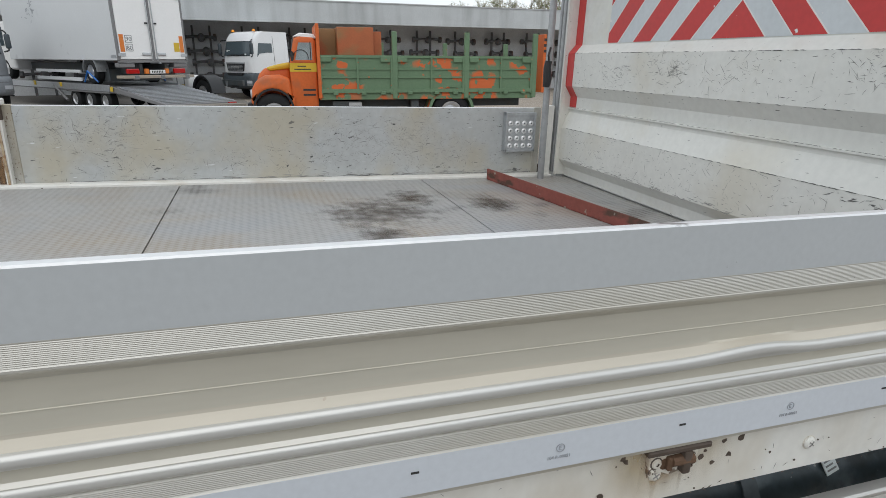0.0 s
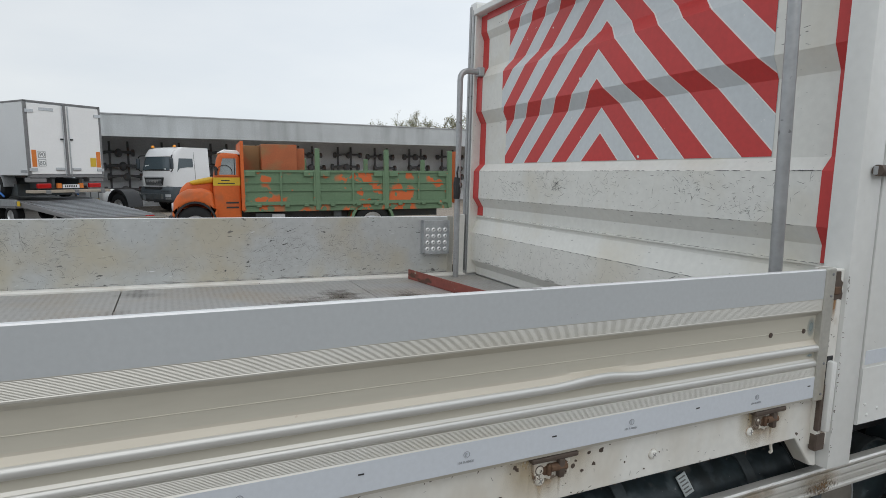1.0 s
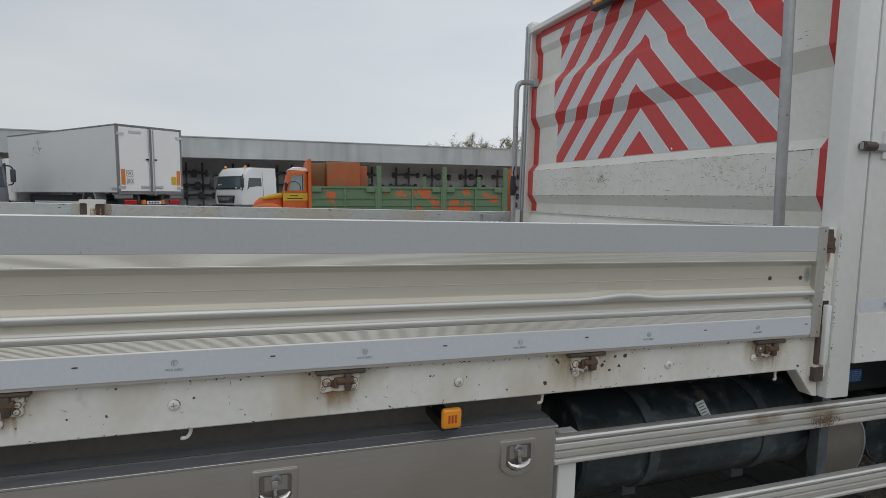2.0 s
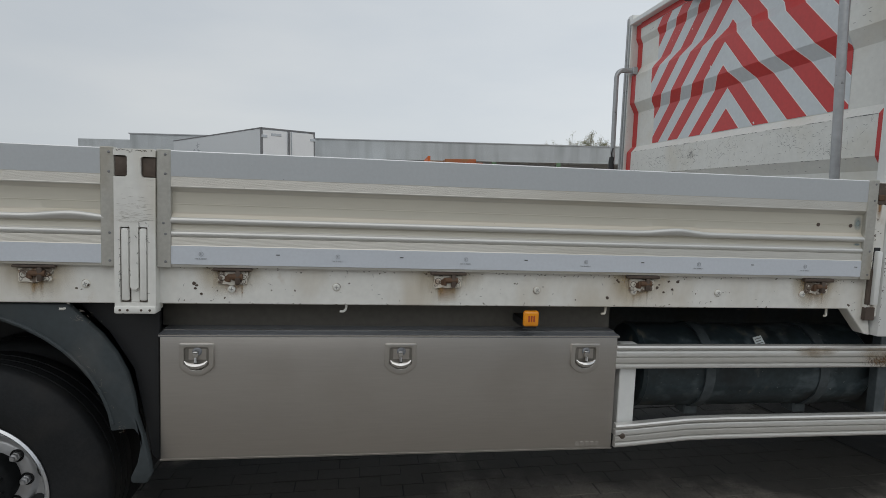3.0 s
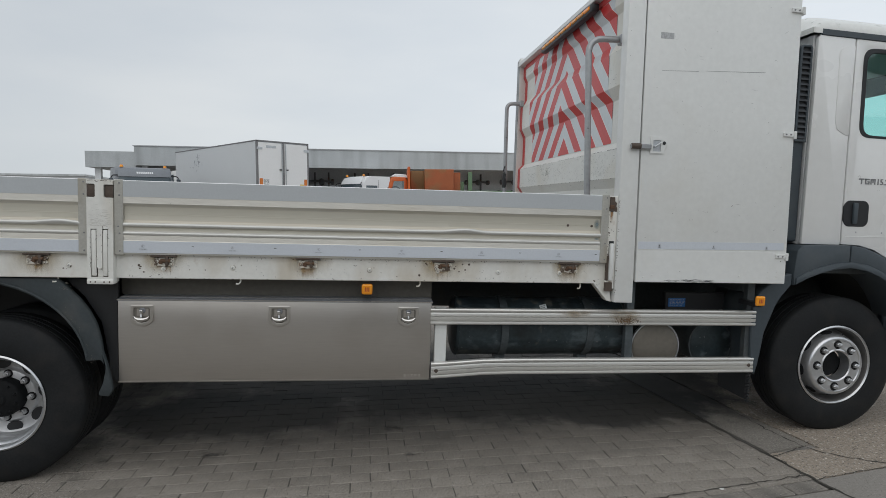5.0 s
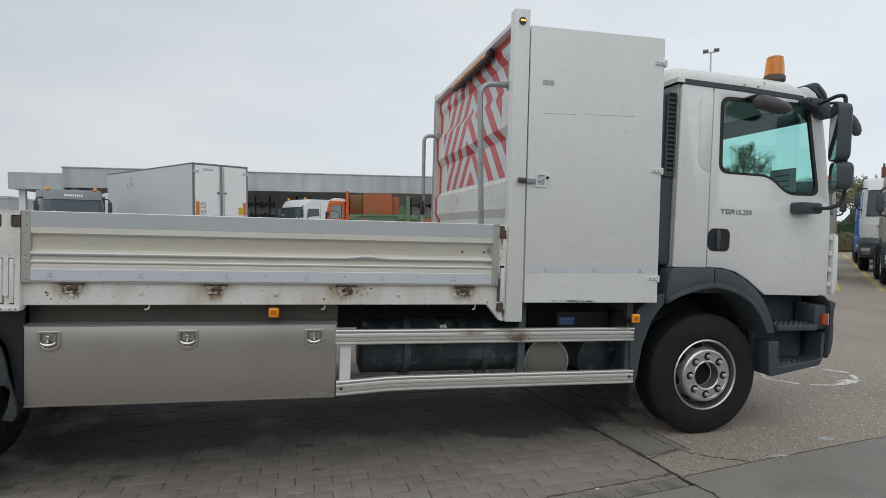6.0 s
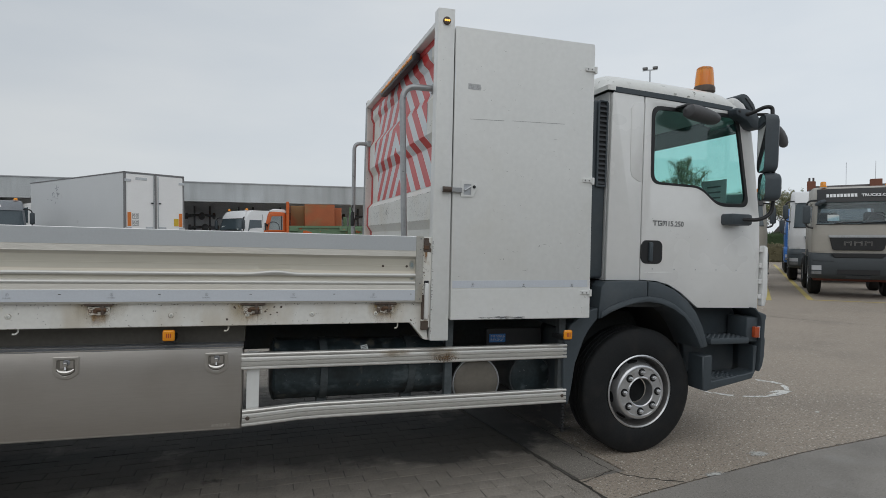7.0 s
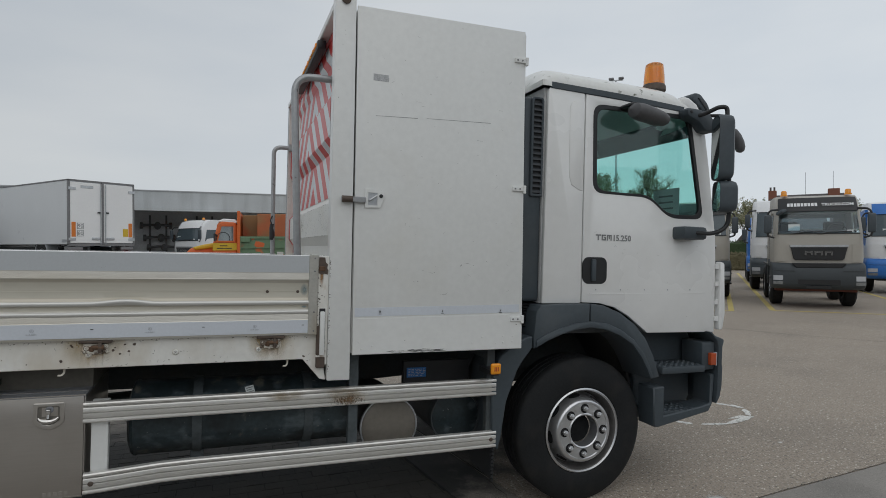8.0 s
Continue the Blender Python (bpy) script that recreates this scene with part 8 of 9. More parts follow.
# house with chimneys behind a hedge
house = tagged(empty("house", at_deg(44.24, 34.94, -52)), "brick house with dark tiled roof and two chimneys", "house", "houses beyond the hedge")
part("wall", boxes((0.5, 5.5, 0, 7, 0, 3.2)), "brick", house)
part("roof", prism(bmesh.new(), [(-0.5, 3.1), (3.5, 6.22), (7.5, 3.1)], "x", 0.3, 6.0), "roof_tile", house)
part("chimney", boxes((0.18, 0.84, 3.1, 3.9, 3.0, 6.65), bev=0.03), "brick", house)
part("chimney_pot", boxes((0.27, 0.43, 3.4, 3.55, 6.65, 6.98), (0.58, 0.74, 3.4, 3.55, 6.65, 6.98)), "roof_tile", house)
part("chimney", boxes((4.8, 5.66, 3.0, 4.0, 5.4, 6.62), bev=0.03), "brick", house)
for x in (3.1, 5.2):
    part("aerial", tube(bmesh.new(), [(x, 3.5, 5.9), (x, 3.5, 8.2)], 0.02, 6), "zinc", house)
for x in (1.2, 3.8):
    part("window", boxes((x, x + 1.2, -0.05, 0.1, 1.0, 2.2)), "screen", house)
house2 = tagged(empty("house", at_deg(45.1, 39.2, -48)), "low house with a dark grey roof beyond the hedge", "house", "houses beyond the hedge")
part("wall", boxes((0.3, 4.5, 0, 5, 0, 1.8)), "brick", house2)
part("roof", prism(bmesh.new(), [(0.0, 1.6), (2.4, 4.6), (4.8, 1.6)], "y", -0.4, 5.4), "roof_tile", house2)


def leaf_cloud(name, mats, place, n, size, seed, parent=None):
    """Many small leaf blades scattered by place(rng), one mesh."""
    r = random.Random(seed)
    vs, fs, mi = [], [], []
    for i in range(n):
        p = Vector(place(r))
        a = Vector((r.gauss(0, 1), r.gauss(0, 1), r.gauss(0, 1))).normalized() * size * r.uniform(0.5, 1.3)
        b = a.orthogonal().normalized() * size * r.uniform(0.25, 0.5)
        k = len(vs)
        vs += [tuple(p - a), tuple(p + b), tuple(p + a), tuple(p - b)]
        fs.append((k, k + 1, k + 2, k + 3))
        mi.append(r.randrange(len(mats)))
    me = bpy.data.meshes.new(name)
    me.from_pydata(vs, [], fs)
    for k in mats:
        me.materials.append(M[k])
    me.polygons.foreach_set("material_index", mi)
    ob = new(name, me)
    if parent is not None:
        ob.parent = parent
    return ob


def hedge(m, length, width, h, mat, label, seed):
    t = tagged(empty("hedge", m), label, "hedge", "hedges by the houses")
    part("hedge_body", boxes((0, length, 0, width, 0, h - 0.1), bev=0.1), mat, t)
    o = leaf_cloud("foliage", [mat], lambda r: (r.uniform(-0.05, length + 0.05), *r.choice(((r.uniform(-0.1, 0.06), r.uniform(0, h)), (r.uniform(0, width), h + r.gauss(-0.08, 0.06))))), 2600, 0.09, seed, t)
    tagged(o, kind="stuff")


hedge(at_deg(27.2, 28.6, -46), 9.0, 1.0, 1.15, "hedge_brown", "low brown beech hedge", 5)
hedge(at_deg(29.2, 30.2, -46), 12.0, 1.2, 1.9, "hedge_green", "clipped dark green hedge", 6)


def tree(m, h, spread, seed, label, leaves, mats=("leaf", "bud"), size=0.09, weep=0):
    """A spring tree: trunk, limbs in three orders, and small young leaves along the twigs."""
    r = random.Random(seed)
    t = tagged(empty("tree", m), label, "tree", "trees round the yard")
    trunk, limbs, tips = bmesh.new(), bmesh.new(), []
    tube(trunk, [(0, 0, 0), (0.05, 0.02, h * 0.2), (0.0, 0.06, h * 0.4), (0.03, 0, h * 0.78)], [0.032 * h, 0.024 * h, 0.018 * h, 0.006 * h], 8)
    part("trunk", trunk, "bark", t)

    def grow(p, d, ln, rad, order):
        q = p
        pts = [p]
        for s in range(3):
            d = (d + Vector((r.gauss(0, 0.16), r.gauss(0, 0.16), r.gauss(0.04, 0.12)))).normalized()
            q = q + d * ln / 3
            pts.append(q)
        tube(limbs, pts, [rad, rad * 0.8, rad * 0.6, rad * 0.35], 5 if order < 2 else 3)
        if order == 3:
            tips.append(pts)
            return
        for k in range(5 if order == 1 else 4):
            u = r.uniform(0.35, 1.0)
            base = pts[min(2, int(u * 3))].lerp(pts[min(3, int(u * 3) + 1)], u * 3 % 1)
            dd = (d + Vector((r.gauss(0, 0.6), r.gauss(0, 0.6), r.gauss(0.05, 0.45)))).normalized()
            grow(base, dd, ln * r.uniform(0.45, 0.7), rad * 0.5, order + 1)
    for i in range(11):
        a = i * 2.4 + r.uniform(-0.3, 0.3)
        z = h * (0.32 + 0.44 * i / 10)
        grow(Vector((0.02, 0.02, z)), Vector((math.cos(a), math.sin(a), 0.75 + 0.5 * i / 10)).normalized(), spread * r.uniform(0.7, 1.0) * (1 - 0.35 * i / 10), 0.009 * h, 1)
    if weep:
        hanging = []
        for pts in tips:
            for k in range(weep):
                p = pts[r.randrange(1, 4)] + Vector((r.gauss(0, 0.1), r.gauss(0, 0.1), 0))
                ln, dx, dy = r.uniform(0.5, 1.5), r.gauss(0, 0.12), r.gauss(0, 0.12)
                q = [p, p + Vector((dx, dy, 0.05)), p + Vector((1.6 * dx, 1.6 * dy, -0.5 * ln)), p + Vector((1.8 * dx, 1.8 * dy, -ln))]
                tube(limbs, q, [0.008, 0.007, 0.006, 0.004], 3)
                hanging.append(q)
        tips += hanging
    part("limbs", limbs, "bark", t, smooth=0)

    def spot(rr):
        pts = rr.choice(tips)
        k = rr.randrange(3)
        return pts[k].lerp(pts[k + 1], rr.random()) + Vector((rr.gauss(0, 0.08), rr.gauss(0, 0.08), rr.gauss(-0.04, 0.1)))
    o = leaf_cloud("crown", list(mats), spot, leaves, size, seed + 1, t)
    return t


tree(at_deg(35.8, 40.0, 20), 9.2, 2.6, 21, "weeping birch with young green leaves", 9000, size=0.075, weep=2)
tree(at_deg(30.6, 40.5, 80), 9.0, 2.5, 22, "birch with young leaves beside another", 8000, size=0.075, weep=2)
for i, (x, y, h) in enumerate(((16.5, 47, 6.3), (19.0, 48, 6.7), (21.5, 47, 6.5), (24.0, 48, 6.6), (26.5, 49, 6.4))):
    tree(at_deg(x, y, 50 * i), h, 2.9, 30 + i, "budding tree behind the hall roof", 5200, ("bud", "bud", "leaf"), 0.06)
for i, (x, y, h) in enumerate(((47, 60, 8.0), (52, 62, 8.5), (42, 58, 7.5), (78, 52, 7.5), (84, 55, 7.5), (54, 49.5, 5.6), (56.5, 47.2, 5.8), (58.5, 45.5, 5.6))):
    tree(at_deg(x, y, 70 * i), h, 3.4, 50 + i, "budding tree beyond the houses", 6500, ("bud", "leaf"), 0.10)

# markings on the yard
def stripe(p, q, w, mat="yellow_paint", label="worn yellow parking line"):
    a, b = Vector((*p, 0)), Vector((*q, 0))
    n = (b - a).cross(Vector((0, 0, 1))).normalized() * w / 2
    pts = [tuple((v)[:2]) for v in (a - n, b - n, b + n, a + n)]
    return tagged(part("parking_line", prism(bmesh.new(), pts, "z", 0.001, 0.004), mat, None, smooth=0), label, "marking", kind="structure")


stripe((11.3, 7.87), (18.5, 14.8), 0.13)
stripe((12.34, 7.58), (27.5, 22.5), 0.13)
stripe((12.34, 7.58), (17.0, 3.2), 0.10)
stripe((16.9, 7.3), (22.0, 12.4), 0.13)
stripe((11.3, 7.87), (9.5, 9.6), 0.10)
M["chalk"] = stain("worn white paint", (0.74, 0.73, 0.70), 34, 0.22, 0.46, 0.9)
M["smear"] = film("smeared white paint", (0.60, 0.60, 0.57), True, 30, 0.30, 0.70, 0.85, 0.8)
rr = random.Random(9)
for i in range(18):
    a0, k = i * 21 + rr.uniform(-6, 6), rr.uniform(0.95, 1.03)
    w0 = rr.uniform(0.025, 0.06)
    a1 = a0 + rr.uniform(18, 34)
    pts = ellipse(3.95, 1.40, 0.50 * k, 0.40 * k, a0, a1, 7) + ellipse(3.95, 1.40, 0.50 * k - w0, 0.40 * k - w0, a0 + 3, a1 - 5, 7)[::-1]
    tagged(part("paint_mark", prism(bmesh.new(), pts, "z", 0.001 + 0.0002 * i, 0.0013 + 0.0002 * i), "chalk", None, smooth=0), "smeared white paint ring on the asphalt", "marking", "paint smears", kind="structure")
tagged(part("paint_mark", prism(bmesh.new(), [(3.92, 1.03), (4.30, 1.10), (4.20, 1.18), (4.02, 1.14), (4.16, 1.12), (3.92, 1.06)], "z", 0.001, 0.0062), "chalk", None, smooth=0), "smeared white paint arrow tip on the asphalt", "marking", "paint smears", kind="structure")
for x0, x1, y0, y1 in ((2.46, 2.68, -0.19, -0.06), (1.88, 2.12, -0.36, -0.28)):
    tagged(part("paint_mark", prism(bmesh.new(), ellipse((x0 + x1) / 2, (y0 + y1) / 2, (x1 - x0) / 2, (y1 - y0) / 2, 0, 345, 23), "z", 0.002, 0.003), "smear", None, smooth=0), "rubbed white paint smear on the asphalt", "marking", "paint smears", kind="structure")
for x, y, s in ((3.9, 0.5, 0.025), (0.54, -0.50, 0.018)):
    tagged(part("paint_mark", prism(bmesh.new(), [(x + s * rr.uniform(0.5, 1) * math.cos(a), y + 0.7 * s * rr.uniform(0.5, 1) * math.sin(a)) for a in (0, 0.8, 1.6, 2.4, 3.2, 4.0, 4.8, 5.6)], "z", 0.001, 0.0035), "chalk", None, smooth=0), "white paint fleck on the asphalt", "marking", kind="structure")
# red angle iron lying on the bed
iron = new("angle_iron", mesh_of(boxes((-0.004, 0.004, -1.9, 0.0, 0.0, 0.062), (-0.004, 0.05, -1.9, 0.0, 0.0, 0.007), bev=0.001), "angle_iron", "red_iron"))
iron.matrix_world = TRUCK @ pose(-0.335, 2.41, 1.1385, 0, 0, 8.6)
tagged(iron, "rusty red-painted angle iron lying on the bed", "steel bar")

# unseen plain wall behind the walk, added to darken reflections and cut low sky light
tagged(part("yard_wall", boxes((-45, 60, -27.0, -26.6, 0, 6.5)), "yard_wall", None, smooth=0), "unseen dark wall, added to darken reflections", "wall", kind="structure")


# ---- scratches and chips ----
def slivers(name, parent, place, n, length, width, mat, seed, axis, tilt=1.0):
    """Thin scratch marks lying on an upright surface: place(rng) gives the two coordinates along it and the depth."""
    r = random.Random(seed)
    vs, fs = [], []
    for i in range(n):
        u, v, d = place(r)
        a = r.gauss(0, tilt)
        ln, w = length * r.uniform(0.3, 1.6), width * r.uniform(0.5, 1.5)
        c, s = math.cos(a) * ln / 2, math.sin(a) * ln / 2
        p, q = -math.sin(a) * w / 2, math.cos(a) * w / 2
        k = len(vs)
        bow = r.uniform(-0.12, 0.12) * ln
        pts = [(u - c, v - s), (u + p + bow * p / w, v + q + bow * q / w), (u + c, v + s), (u - p + bow * p / w, v - q + bow * q / w)]
        vs += [(d, y, z) if axis == "x" else (y, d, z) for y, z in pts]
        fs.append((k, k + 1, k + 2, k + 3))
    me = bpy.data.meshes.new(name)
    me.from_pydata(vs, [], fs)
    me.materials.append(M[mat])
    ob = new(name, me)
    ob.parent = parent
    return tagged(ob, kind="stuff")


slivers("scuffing", van, lambda r: (r.gauss(6.0, 0.28), 3.45 + 0.22 * r.gauss(0, 1), -1.213), 22, 0.22, 0.05, "mark", 71, "x", 0.5)


def edge_chips(name, parent, zs, y0, y1, n, mat, seed):
    """Broken dark chips of paint along the folds of the headboard."""
    r = random.Random(seed)
    bm = bmesh.new()
    for i in range(n):
        z, y = r.choice(zs), r.uniform(y0, y1)
        ln, h = r.uniform(0.01, 0.05), r.uniform(0.0006, 0.0018)
        x = hb_x(z) - 0.0022
        vs = [bm.verts.new(p) for p in ((x, y, z - h), (x, y + ln * 0.4, z - h * 1.3), (x, y + ln, z), (x, y + ln * 0.5, z + h))]
        bm.faces.new(vs)
    ob = part(name, bm, mat, parent, smooth=0)
    return tagged(ob, kind="stuff")


M["scratch"] = material("dark scratch", (0.15, 0.15, 0.148), 0.7)
rc = random.Random(41)
centres = [(rc.uniform(-2.6, -0.1), rc.uniform(1.2, 1.5)) for i in range(16)]


def on_far_board(r):
    c = r.choice(centres)
    if r.random() < 0.45:
        return r.uniform(-2.6, 0.0), r.uniform(1.17, 1.54), 2.5252
    return c[0] + r.gauss(0, 0.09), min(1.545, max(1.165, c[1] + r.gauss(0, 0.05))), 2.5252


slivers("scratching", far_board, on_far_board, 1300, 0.010, 0.0010, "scratch", 42, "y", 1.3)
slivers("scuffing", far_board, on_far_board, 420, 0.04, 0.0012, "scratch_soft", 43, "y", 0.9)
slivers("scratching", far_board, on_far_board, 240, 0.036, 0.0014, "scratch", 83, "y", 0.8)
slivers("scratching", far_board, lambda r: (r.choice((-1.62, -1.28, -2.15, -0.75)) + r.gauss(0, 0.07), 1.36 + r.gauss(0, 0.07), 2.5250), 40, 0.05, 0.0012, "scratch_soft", 57, "y", 0.5)
slivers("grime", far_board, lambda r: (r.uniform(-2.65, 0.0), 1.172 + abs(r.gauss(0, 0.012)), 2.5249), 260, 0.05, 0.003, "scratch_soft", 58, "y", 0.06)
slivers("grime", far_board, lambda r: (r.uniform(-2.6, 0.05), 1.151 + r.gauss(0, 0.0025), 2.4535), 110, 0.04, 0.0018, "scratch_soft", 59, "y", 0.05)
slivers("rust_flecks", far_board, lambda r: (-2.672 + r.gauss(0, 0.012), r.uniform(1.17, 1.54), 2.5215), 60, 0.008, 0.0025, "rust", 60, "y", 1.4)
hc = [(rc.uniform(0.3, 2.3), rc.uniform(1.68, 1.83)) for i in range(9)]


def on_plank(r):
    c = r.choice(hc)
    if r.random() < 0.5:
        return r.uniform(0.15, 2.4), r.uniform(1.675, 1.84), 0.1412
    return c[0] + r.gauss(0, 0.05), min(1.84, max(1.675, c[1] + r.gauss(0, 0.03))), 0.1412


def on_low_plank(r):
    return r.uniform(0.15, 2.4), r.uniform(1.25, 1.425), 0.1392


slivers("scratching", headboard, on_plank, 420, 0.016, 0.0012, "scratch", 44, "x", 0.8)
slivers("scratching", headboard, on_low_plank, 340, 0.014, 0.0012, "scratch", 45, "x", 0.7)
slivers("scuffing", headboard, on_plank, 90, 0.05, 0.0016, "scratch_soft", 52, "x", 0.9)
slivers("scuffing", headboard, on_low_plank, 90, 0.04, 0.0016, "scratch_soft", 53, "x", 0.8)
slivers("scratching", headboard, lambda r: (1.52 + r.gauss(0, 0.05), 1.775 + r.gauss(0, 0.025), 0.1409), 34, 0.045, 0.0018, "scratch", 54, "x", 0.5)
slivers("scratching", headboard, lambda r: (1.95 + r.gauss(0, 0.08), 1.76 + r.gauss(0, 0.03), 0.1409), 22, 0.05, 0.0014, "scratch", 55, "x", 0.35)
slivers("grime", headboard, lambda r: (r.uniform(0.15, 2.4), 1.244 + abs(r.gauss(0, 0.012)), 0.1392), 160, 0.04, 0.0022, "scratch_soft", 56, "x", 0.08)
edge_chips("edge_chipping", headboard, (1.547, 1.547, 1.547, 1.847, 1.847, 1.43, 1.43, 1.667), 0.12, 2.40, 420, "scratch", 46)
rk = random.Random(12)
chips = [(rk.choice((-1.06, -1.03, -0.79, -0.76, -0.69, -0.86, -2.62, -2.57)) + rk.gauss(0, 0.02), rk.uniform(1.045, 1.13), rk.uniform(0.004, 0.0085)) for i in range(13)]
chips += [(rk.uniform(-2.62, -0.02), rk.uniform(1.03, 1.145), rk.uniform(0.0015, 0.0035)) for i in range(30)]
for x, z, s in chips:
    ring = [(rk.uniform(0.55, 1.25), a * 0.9) for a in range(7)]
    pts = [(x + s * k * math.cos(a), z + 0.9 * s * k * math.sin(a)) for k, a in ring]
    part("paint_chip", prism(bmesh.new(), pts, "y", 0.0268, 0.029), "brown", near_sill, smooth=0)


def on_sill(r):
    return (r.uniform(-2.65, 0.03), 1.149 - abs(r.gauss(0, 0.006)), 0.0276) if r.random() < 0.6 else (r.uniform(-2.65, 0.03), 1.018 + abs(r.gauss(0, 0.008)), 0.0276)


slivers("chipping", near_sill, on_sill, 190, 0.008, 0.0028, "brown", 48, "y", 0.5)
slivers("scuffing", near_sill, lambda r: (r.uniform(-2.65, 0.03), r.uniform(1.03, 1.14), 0.0275), 60, 0.012, 0.0014, "scratch", 49, "y", 1.2)
# black mark of a struck corner on the low fold of the headboard
slivers("scuffing", headboard, lambda r: (r.gauss(0.62, 0.10), r.gauss(1.41, 0.010), 0.1390), 16, 0.03, 0.003, "scratch", 47, "x", 0.25)

# rust runs under the hinges and at the latch pockets
for x in (-2.448, -1.69, -0.931, -0.175, -3.077, -3.84):
    w, h = rk.uniform(0.055, 0.08), rk.uniform(0.10, 0.13)
    part("rust_run", patch(x - w, x + w * 0.9, 0.0268, 1.148 - h, 1.150), "rust_run", near_sill, smooth=0)
    for k in range(rk.choice((1, 2, 2))):
        xd, wd = x + rk.uniform(-0.045, 0.035), rk.uniform(0.006, 0.018)
        part("rust_drip", patch(xd - wd, xd + wd, 0.0262 + 0.0002 * k, rk.uniform(1.000, 1.020), 1.118), "rust_drip", near_sill, smooth=0)
    part("dirt_halo", patch(x - 0.16, x + 0.15, 0.0274, 1.015, 1.150), "tan_halo", near_sill, smooth=0)
for x0, x1, z0, z1 in ((0.048, 0.078, 1.375, 1.468), (0.050, 0.098, 1.02, 1.075)):
    part("rust_run", patch(x0, x1, 0.0048, z0, z1), "rust_run", near_sill, smooth=0)
slivers("chipping", near_sill, lambda r: (0.048 + abs(r.gauss(0, 0.010)), r.uniform(1.0, 1.53), 0.0055), 60, 0.010, 0.0035, "brown", 50, "y", 1.5)
slivers("chipping", near_sill, lambda r: (0.103 + abs(r.gauss(0, 0.002)), r.uniform(0.95, 1.53), -0.0065), 34, 0.012, 0.0022, "brown", 51, "y", 0.15 + 1.4)
part("rust_edge", boxes((-2.699, -2.690, 2.484, 2.492, 1.15, 1.53)), "rust_edge", far_board)
part("rust_run", boxes((-2.75, -2.70, 2.4872, 2.4878, 1.16, 1.53)), "rust_streak", far_board, smooth=0)
# oil and dirt on the bed
for x0, x1, y0, y1 in ((-1.45, -0.74, 1.40, 2.10), (-0.70, -0.36, 1.60, 2.05), (-1.05, -0.74, 1.75, 2.25), (-1.3, -1.0, 1.2, 1.6)):
    part("oil_mark", prism(bmesh.new(), ellipse((x0 + x1) / 2, (y0 + y1) / 2, (x1 - x0) / 2, (y1 - y0) / 2, 0, 345, 23), "z", 1.1386, 1.1392), "brown_oil", truck, smooth=0)

# scuffs and pale dust on the rear wing
slivers("scuffing", wing, lambda r: (r.gauss(-2.955, 0.025), r.gauss(0.965, 0.012), 0.0445), 24, 0.012, 0.002, "hanger", 81, "y", 0.8)
slivers("scuffing", wing, lambda r: (lambda u: (-2.965 + 0.15 * u + r.gauss(0, 0.010), 0.88 - 0.34 * u, 0.0445))(r.random()), 26, 0.014, 0.0015, "hanger", 82, "y", 1.0)

# rubbed paint on the post between the boards
slivers("scuffing", near_post, lambda r: (r.uniform(-2.81, -2.70), 1.30 + abs(r.gauss(0, 0.045)), -0.0127), 90, 0.022, 0.0010, "rub", 65, "y", 0.06)
slivers("chipping", near_post, lambda r: (r.choice((-2.802, -2.772, -2.745, -2.716)) + r.gauss(0, 0.003), r.uniform(1.02, 1.30), -0.0128), 50, 0.012, 0.0018, "scratch", 66, "y", 1.4)
slivers("chipping", near_post, lambda r: (r.uniform(-2.81, -2.70), 1.538 - abs(r.gauss(0, 0.003)), -0.0127), 22, 0.010, 0.002, "brown", 67, "y", 0.2)

# scrapes along the foot of the locker door and a few on its face
slivers("scuffing", truck, lambda r: (r.uniform(0.42, 0.72), 1.056 + r.gauss(0, 0.004), -0.0095), 40, 0.06, 0.0022, "scratch", 61, "y", 0.04)
slivers("scuffing", truck, lambda r: (r.uniform(0.25, 1.18), r.uniform(1.08, 2.8), -0.0069), 60, 0.028, 0.0012, "scratch_soft", 62, "y", 0.6)
slivers("scuffing", truck, lambda r: (r.uniform(1.72, 2.7), r.uniform(1.12, 1.75), 0.1293), 26, 0.022, 0.0012, "scratch_soft", 63, "y", 0.8)


# ---- block paving ----
def paver_mesh():
    bm = bmesh.new()
    box(bm, -0.1086, 0.1086, -0.0546, 0.0546, -0.03, 0.0)
    top = [e for e in bm.edges if all(abs(v.co.z) < 1e-6 for v in e.verts)]
    bmesh.ops.bevel(bm, geom=top, offset=0.0028, segments=1, affect="EDGES")
    return mesh_of(bm, "paver", "paver", 0)


def edge_y(x):
    """The row of edging stones that ends the block paving towards the walk."""
    return -0.615 + 0.125 * x


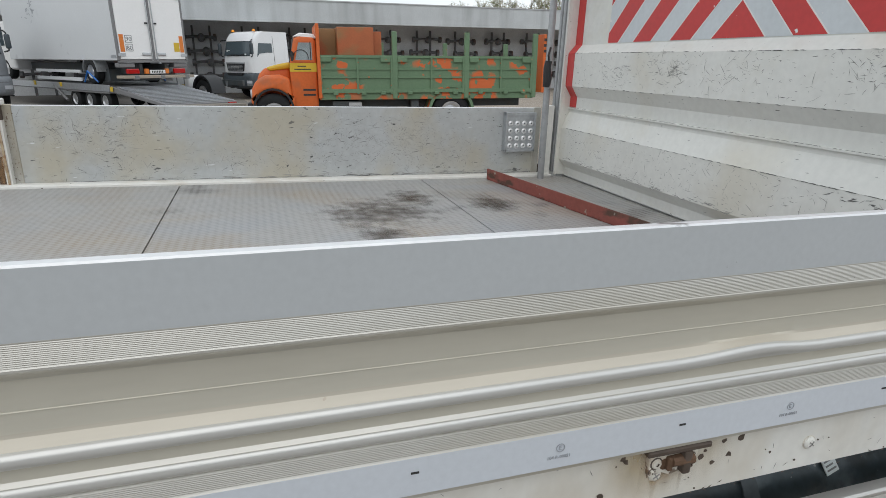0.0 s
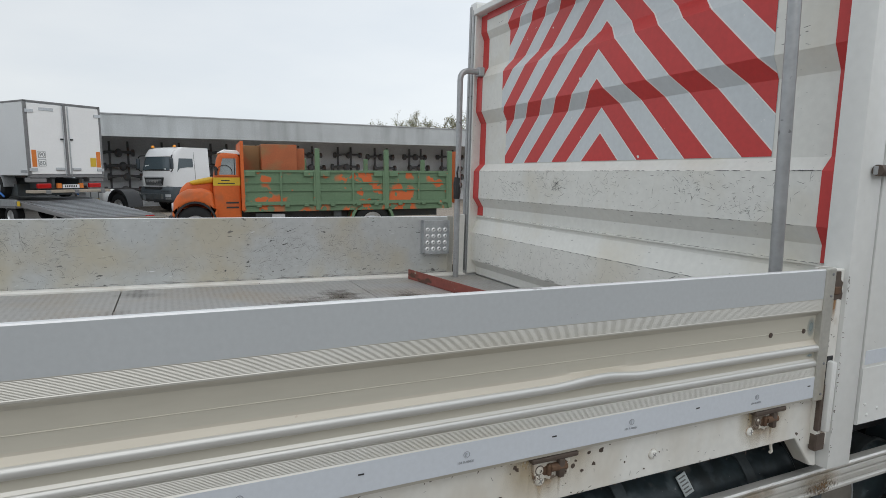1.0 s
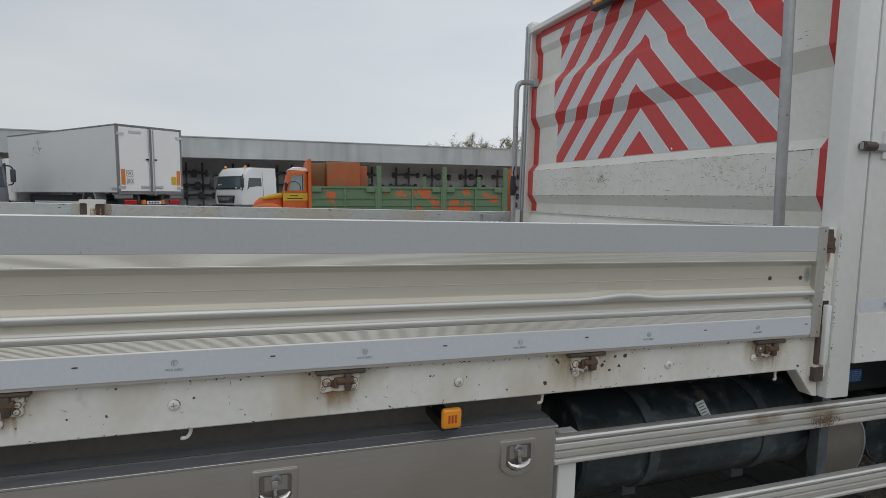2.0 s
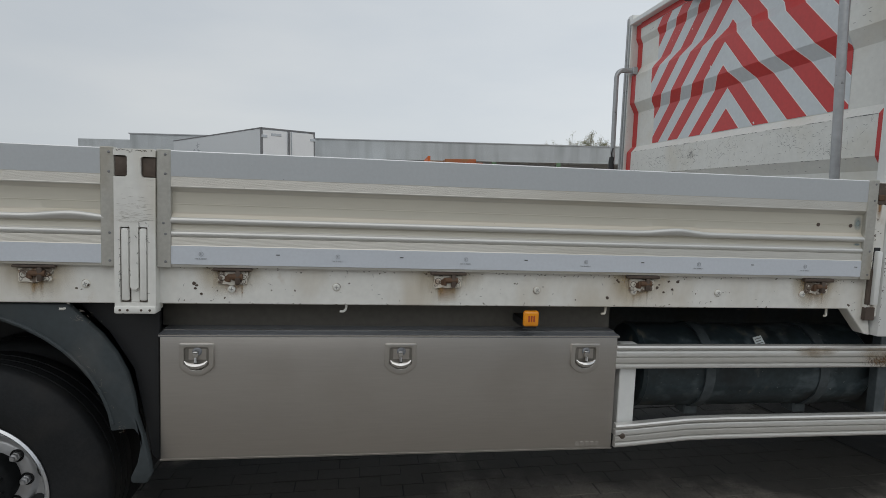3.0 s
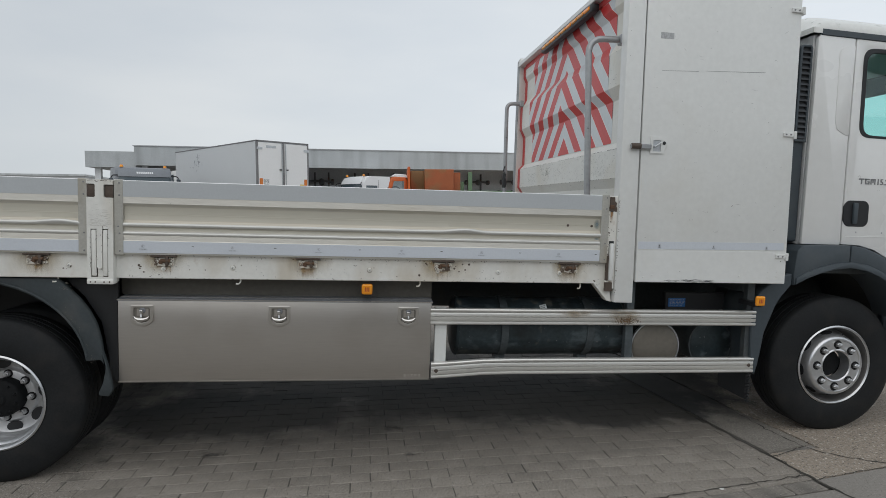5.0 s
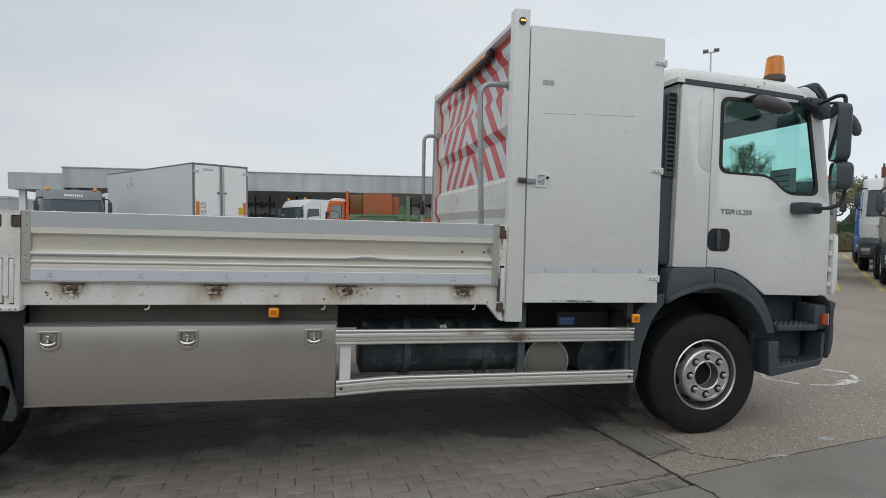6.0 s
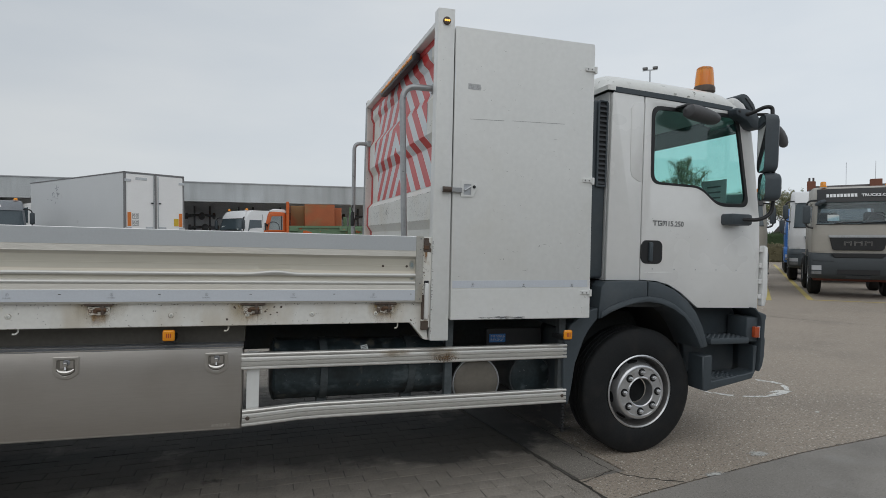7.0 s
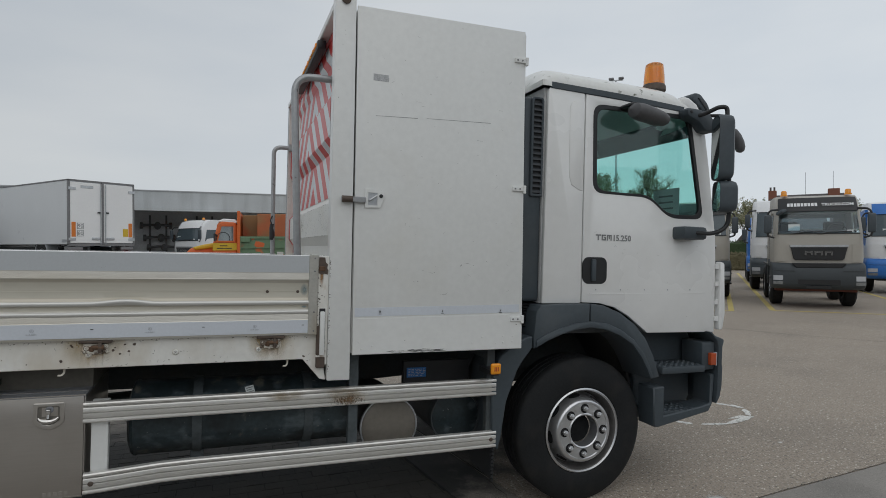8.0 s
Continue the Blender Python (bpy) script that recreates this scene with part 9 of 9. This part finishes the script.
rng = random.Random(7)
paving = tagged(empty("paving"), "worn grey concrete block paving laid in stretcher bond", "pavement", kind="structure")
PM = paver_mesh()
LX, LY = 0.220, 0.110
verts, faces = [], []
base_v = [v.co.copy() for v in PM.vertices]
base_f = [tuple(p.vertices) for p in PM.polygons]
for j in range(-40, 62):
    y = j * LY
    for i in range(-36, 14):
        x = i * LX + (0.5 * LX if j % 2 else 0) + rng.uniform(-0.0025, 0.0025)
        cut = x + 0.11 > joint_x(y) - 0.004
        cut = cut or y - 0.075 < edge_y(x)
        if x - 0.08 > joint_x(y) or y + 0.035 < edge_y(x):
            continue
        m = pose(x, y + rng.uniform(-0.002, 0.002), rng.uniform(-0.0025, 0.001), rng.uniform(-0.5, 0.5), rng.uniform(-0.4, 0.4), rng.uniform(-0.6, 0.6))
        if not cut and -2.9 < x and -0.56 < y < 1.2:
            o = new("paver", PM)
            o.parent = paving
            o.matrix_basis = m
        else:
            k = len(verts)
            moved = [m @ v for v in base_v]
            verts += [(min(v.x, joint_x(v.y) - 0.006), max(v.y, edge_y(v.x) + 0.009), v.z) for v in moved]
            faces += [tuple(q + k for q in f) for f in base_f]
me = bpy.data.meshes.new("paver_field")
me.from_pydata(verts, [], faces)
me.materials.append(M["paver"])
field = new("paver_field", me)
field.parent = paving
tagged(field, kind="stuff")

edging = tagged(empty("edging"), "row of pale concrete edging stones beside the paving", "kerb", kind="structure")
bm = bmesh.new()
box(bm, -0.123, 0.123, -0.05, 0.05, -0.04, 0.0, 0.004)
EM = mesh_of(bm, "edging_stone", "gutter", 0)
for i in range(-30, 5):
    x = i * 0.25 + 0.02
    if x + 0.12 > joint_x(edge_y(x)):
        continue
    o = new("edging_stone", EM)
    o.parent = edging
    o.matrix_basis = pose(x, edge_y(x) - 0.045, 0.001 + rng.uniform(-0.002, 0.002), 0, 0, 7.1)

bm = bmesh.new()
box(bm, -0.103, 0.103, -0.05, 0.05, -0.04, 0.0, 0.004)
part("edging_stone", bm, "gutter", edging, smooth=0, at=pose(1.004, edge_y(1.004) - 0.045, 0.001, 0, 0, 7.1))

# small old oil spots
for x0, x1, y0, y1 in ((-2.42, -2.14, 0.22, 0.36), (-1.26, -1.05, 0.5, 0.64), (-1.15, -1.0, 0.1, 0.18)):
    part("oil_mark", prism(bmesh.new(), ellipse((x0 + x1) / 2, (y0 + y1) / 2, (x1 - x0) / 2, (y1 - y0) / 2, 0, 345, 23), "z", 0.0035, 0.0045), "oil_spot", paving, smooth=0)

# cracks and open joints in the ground
M["crack"] = material("dark earth in a crack", (0.055, 0.05, 0.042), 0.95, vary=0.3)


def crack(label, pts, width, seed, z=0.0025):
    """A ragged open joint along a line of points."""
    r = random.Random(seed)
    mid = []
    for (a, b), (c, d) in zip(pts, pts[1:]):
        k = max(2, int(math.hypot(c - a, d - b) / 0.035))
        for i in range(k):
            u = i / k
            mid.append((a + (c - a) * u + r.gauss(0, 0.006), b + (d - b) * u + r.gauss(0, 0.006)))
    mid.append(pts[-1])
    vs, fs = [], []
    for i, (x, y) in enumerate(mid):
        p, q = mid[max(0, i - 1)], mid[min(len(mid) - 1, i + 1)]
        n = Vector((q[0] - p[0], q[1] - p[1])).orthogonal().normalized()
        w = width * r.uniform(0.25, 1.0) / 2
        vs += [(x + n.x * w, y + n.y * w, z), (x - n.x * w, y - n.y * w, z)]
        if i:
            fs.append((2 * i - 2, 2 * i - 1, 2 * i + 1, 2 * i))
    me = bpy.data.meshes.new("crack")
    me.from_pydata(vs, [], fs)
    me.materials.append(M["crack"])
    return tagged(new("crack", me), label, "crack", kind="structure")


crack("dark open joint between the paving and the asphalt", [(joint_x(3.0), 3.0), (joint_x(0.4), 0.4), (1.05, 0.05), (1.10, -0.21), (1.104, -0.38), (1.13, -0.52), (1.17, -0.74), (1.24, -1.2)], 0.024, 71)
crack("ragged crack across the asphalt", [(1.32, 1.2), (1.35, 0.19), (1.37, -0.04), (1.42, -0.13), (1.49, -0.21), (1.64, -0.31), (1.72, -0.36)], 0.014, 72)
crack("crack at the end of the gutter strip", [(1.10, -0.17), (1.24, -0.12), (1.39, -0.06)], 0.010, 73)
crack("dark seam between old and newer asphalt", [(1.14, -0.468), (1.71, -0.371), (2.9, -0.201), (4.1, -0.111), (9.0, 0.324)], 0.007, 74)
crack("dark seam along the edging stones", [(-4.0, -1.06), (-0.014, -0.56), (1.10, -0.42)], 0.012, 75)
crack("long crack in the worn asphalt", [(7.9, 7.4), (8.58, 6.02), (9.18, 4.7), (9.91, 3.51), (10.9, 1.8)], 0.025, 76)
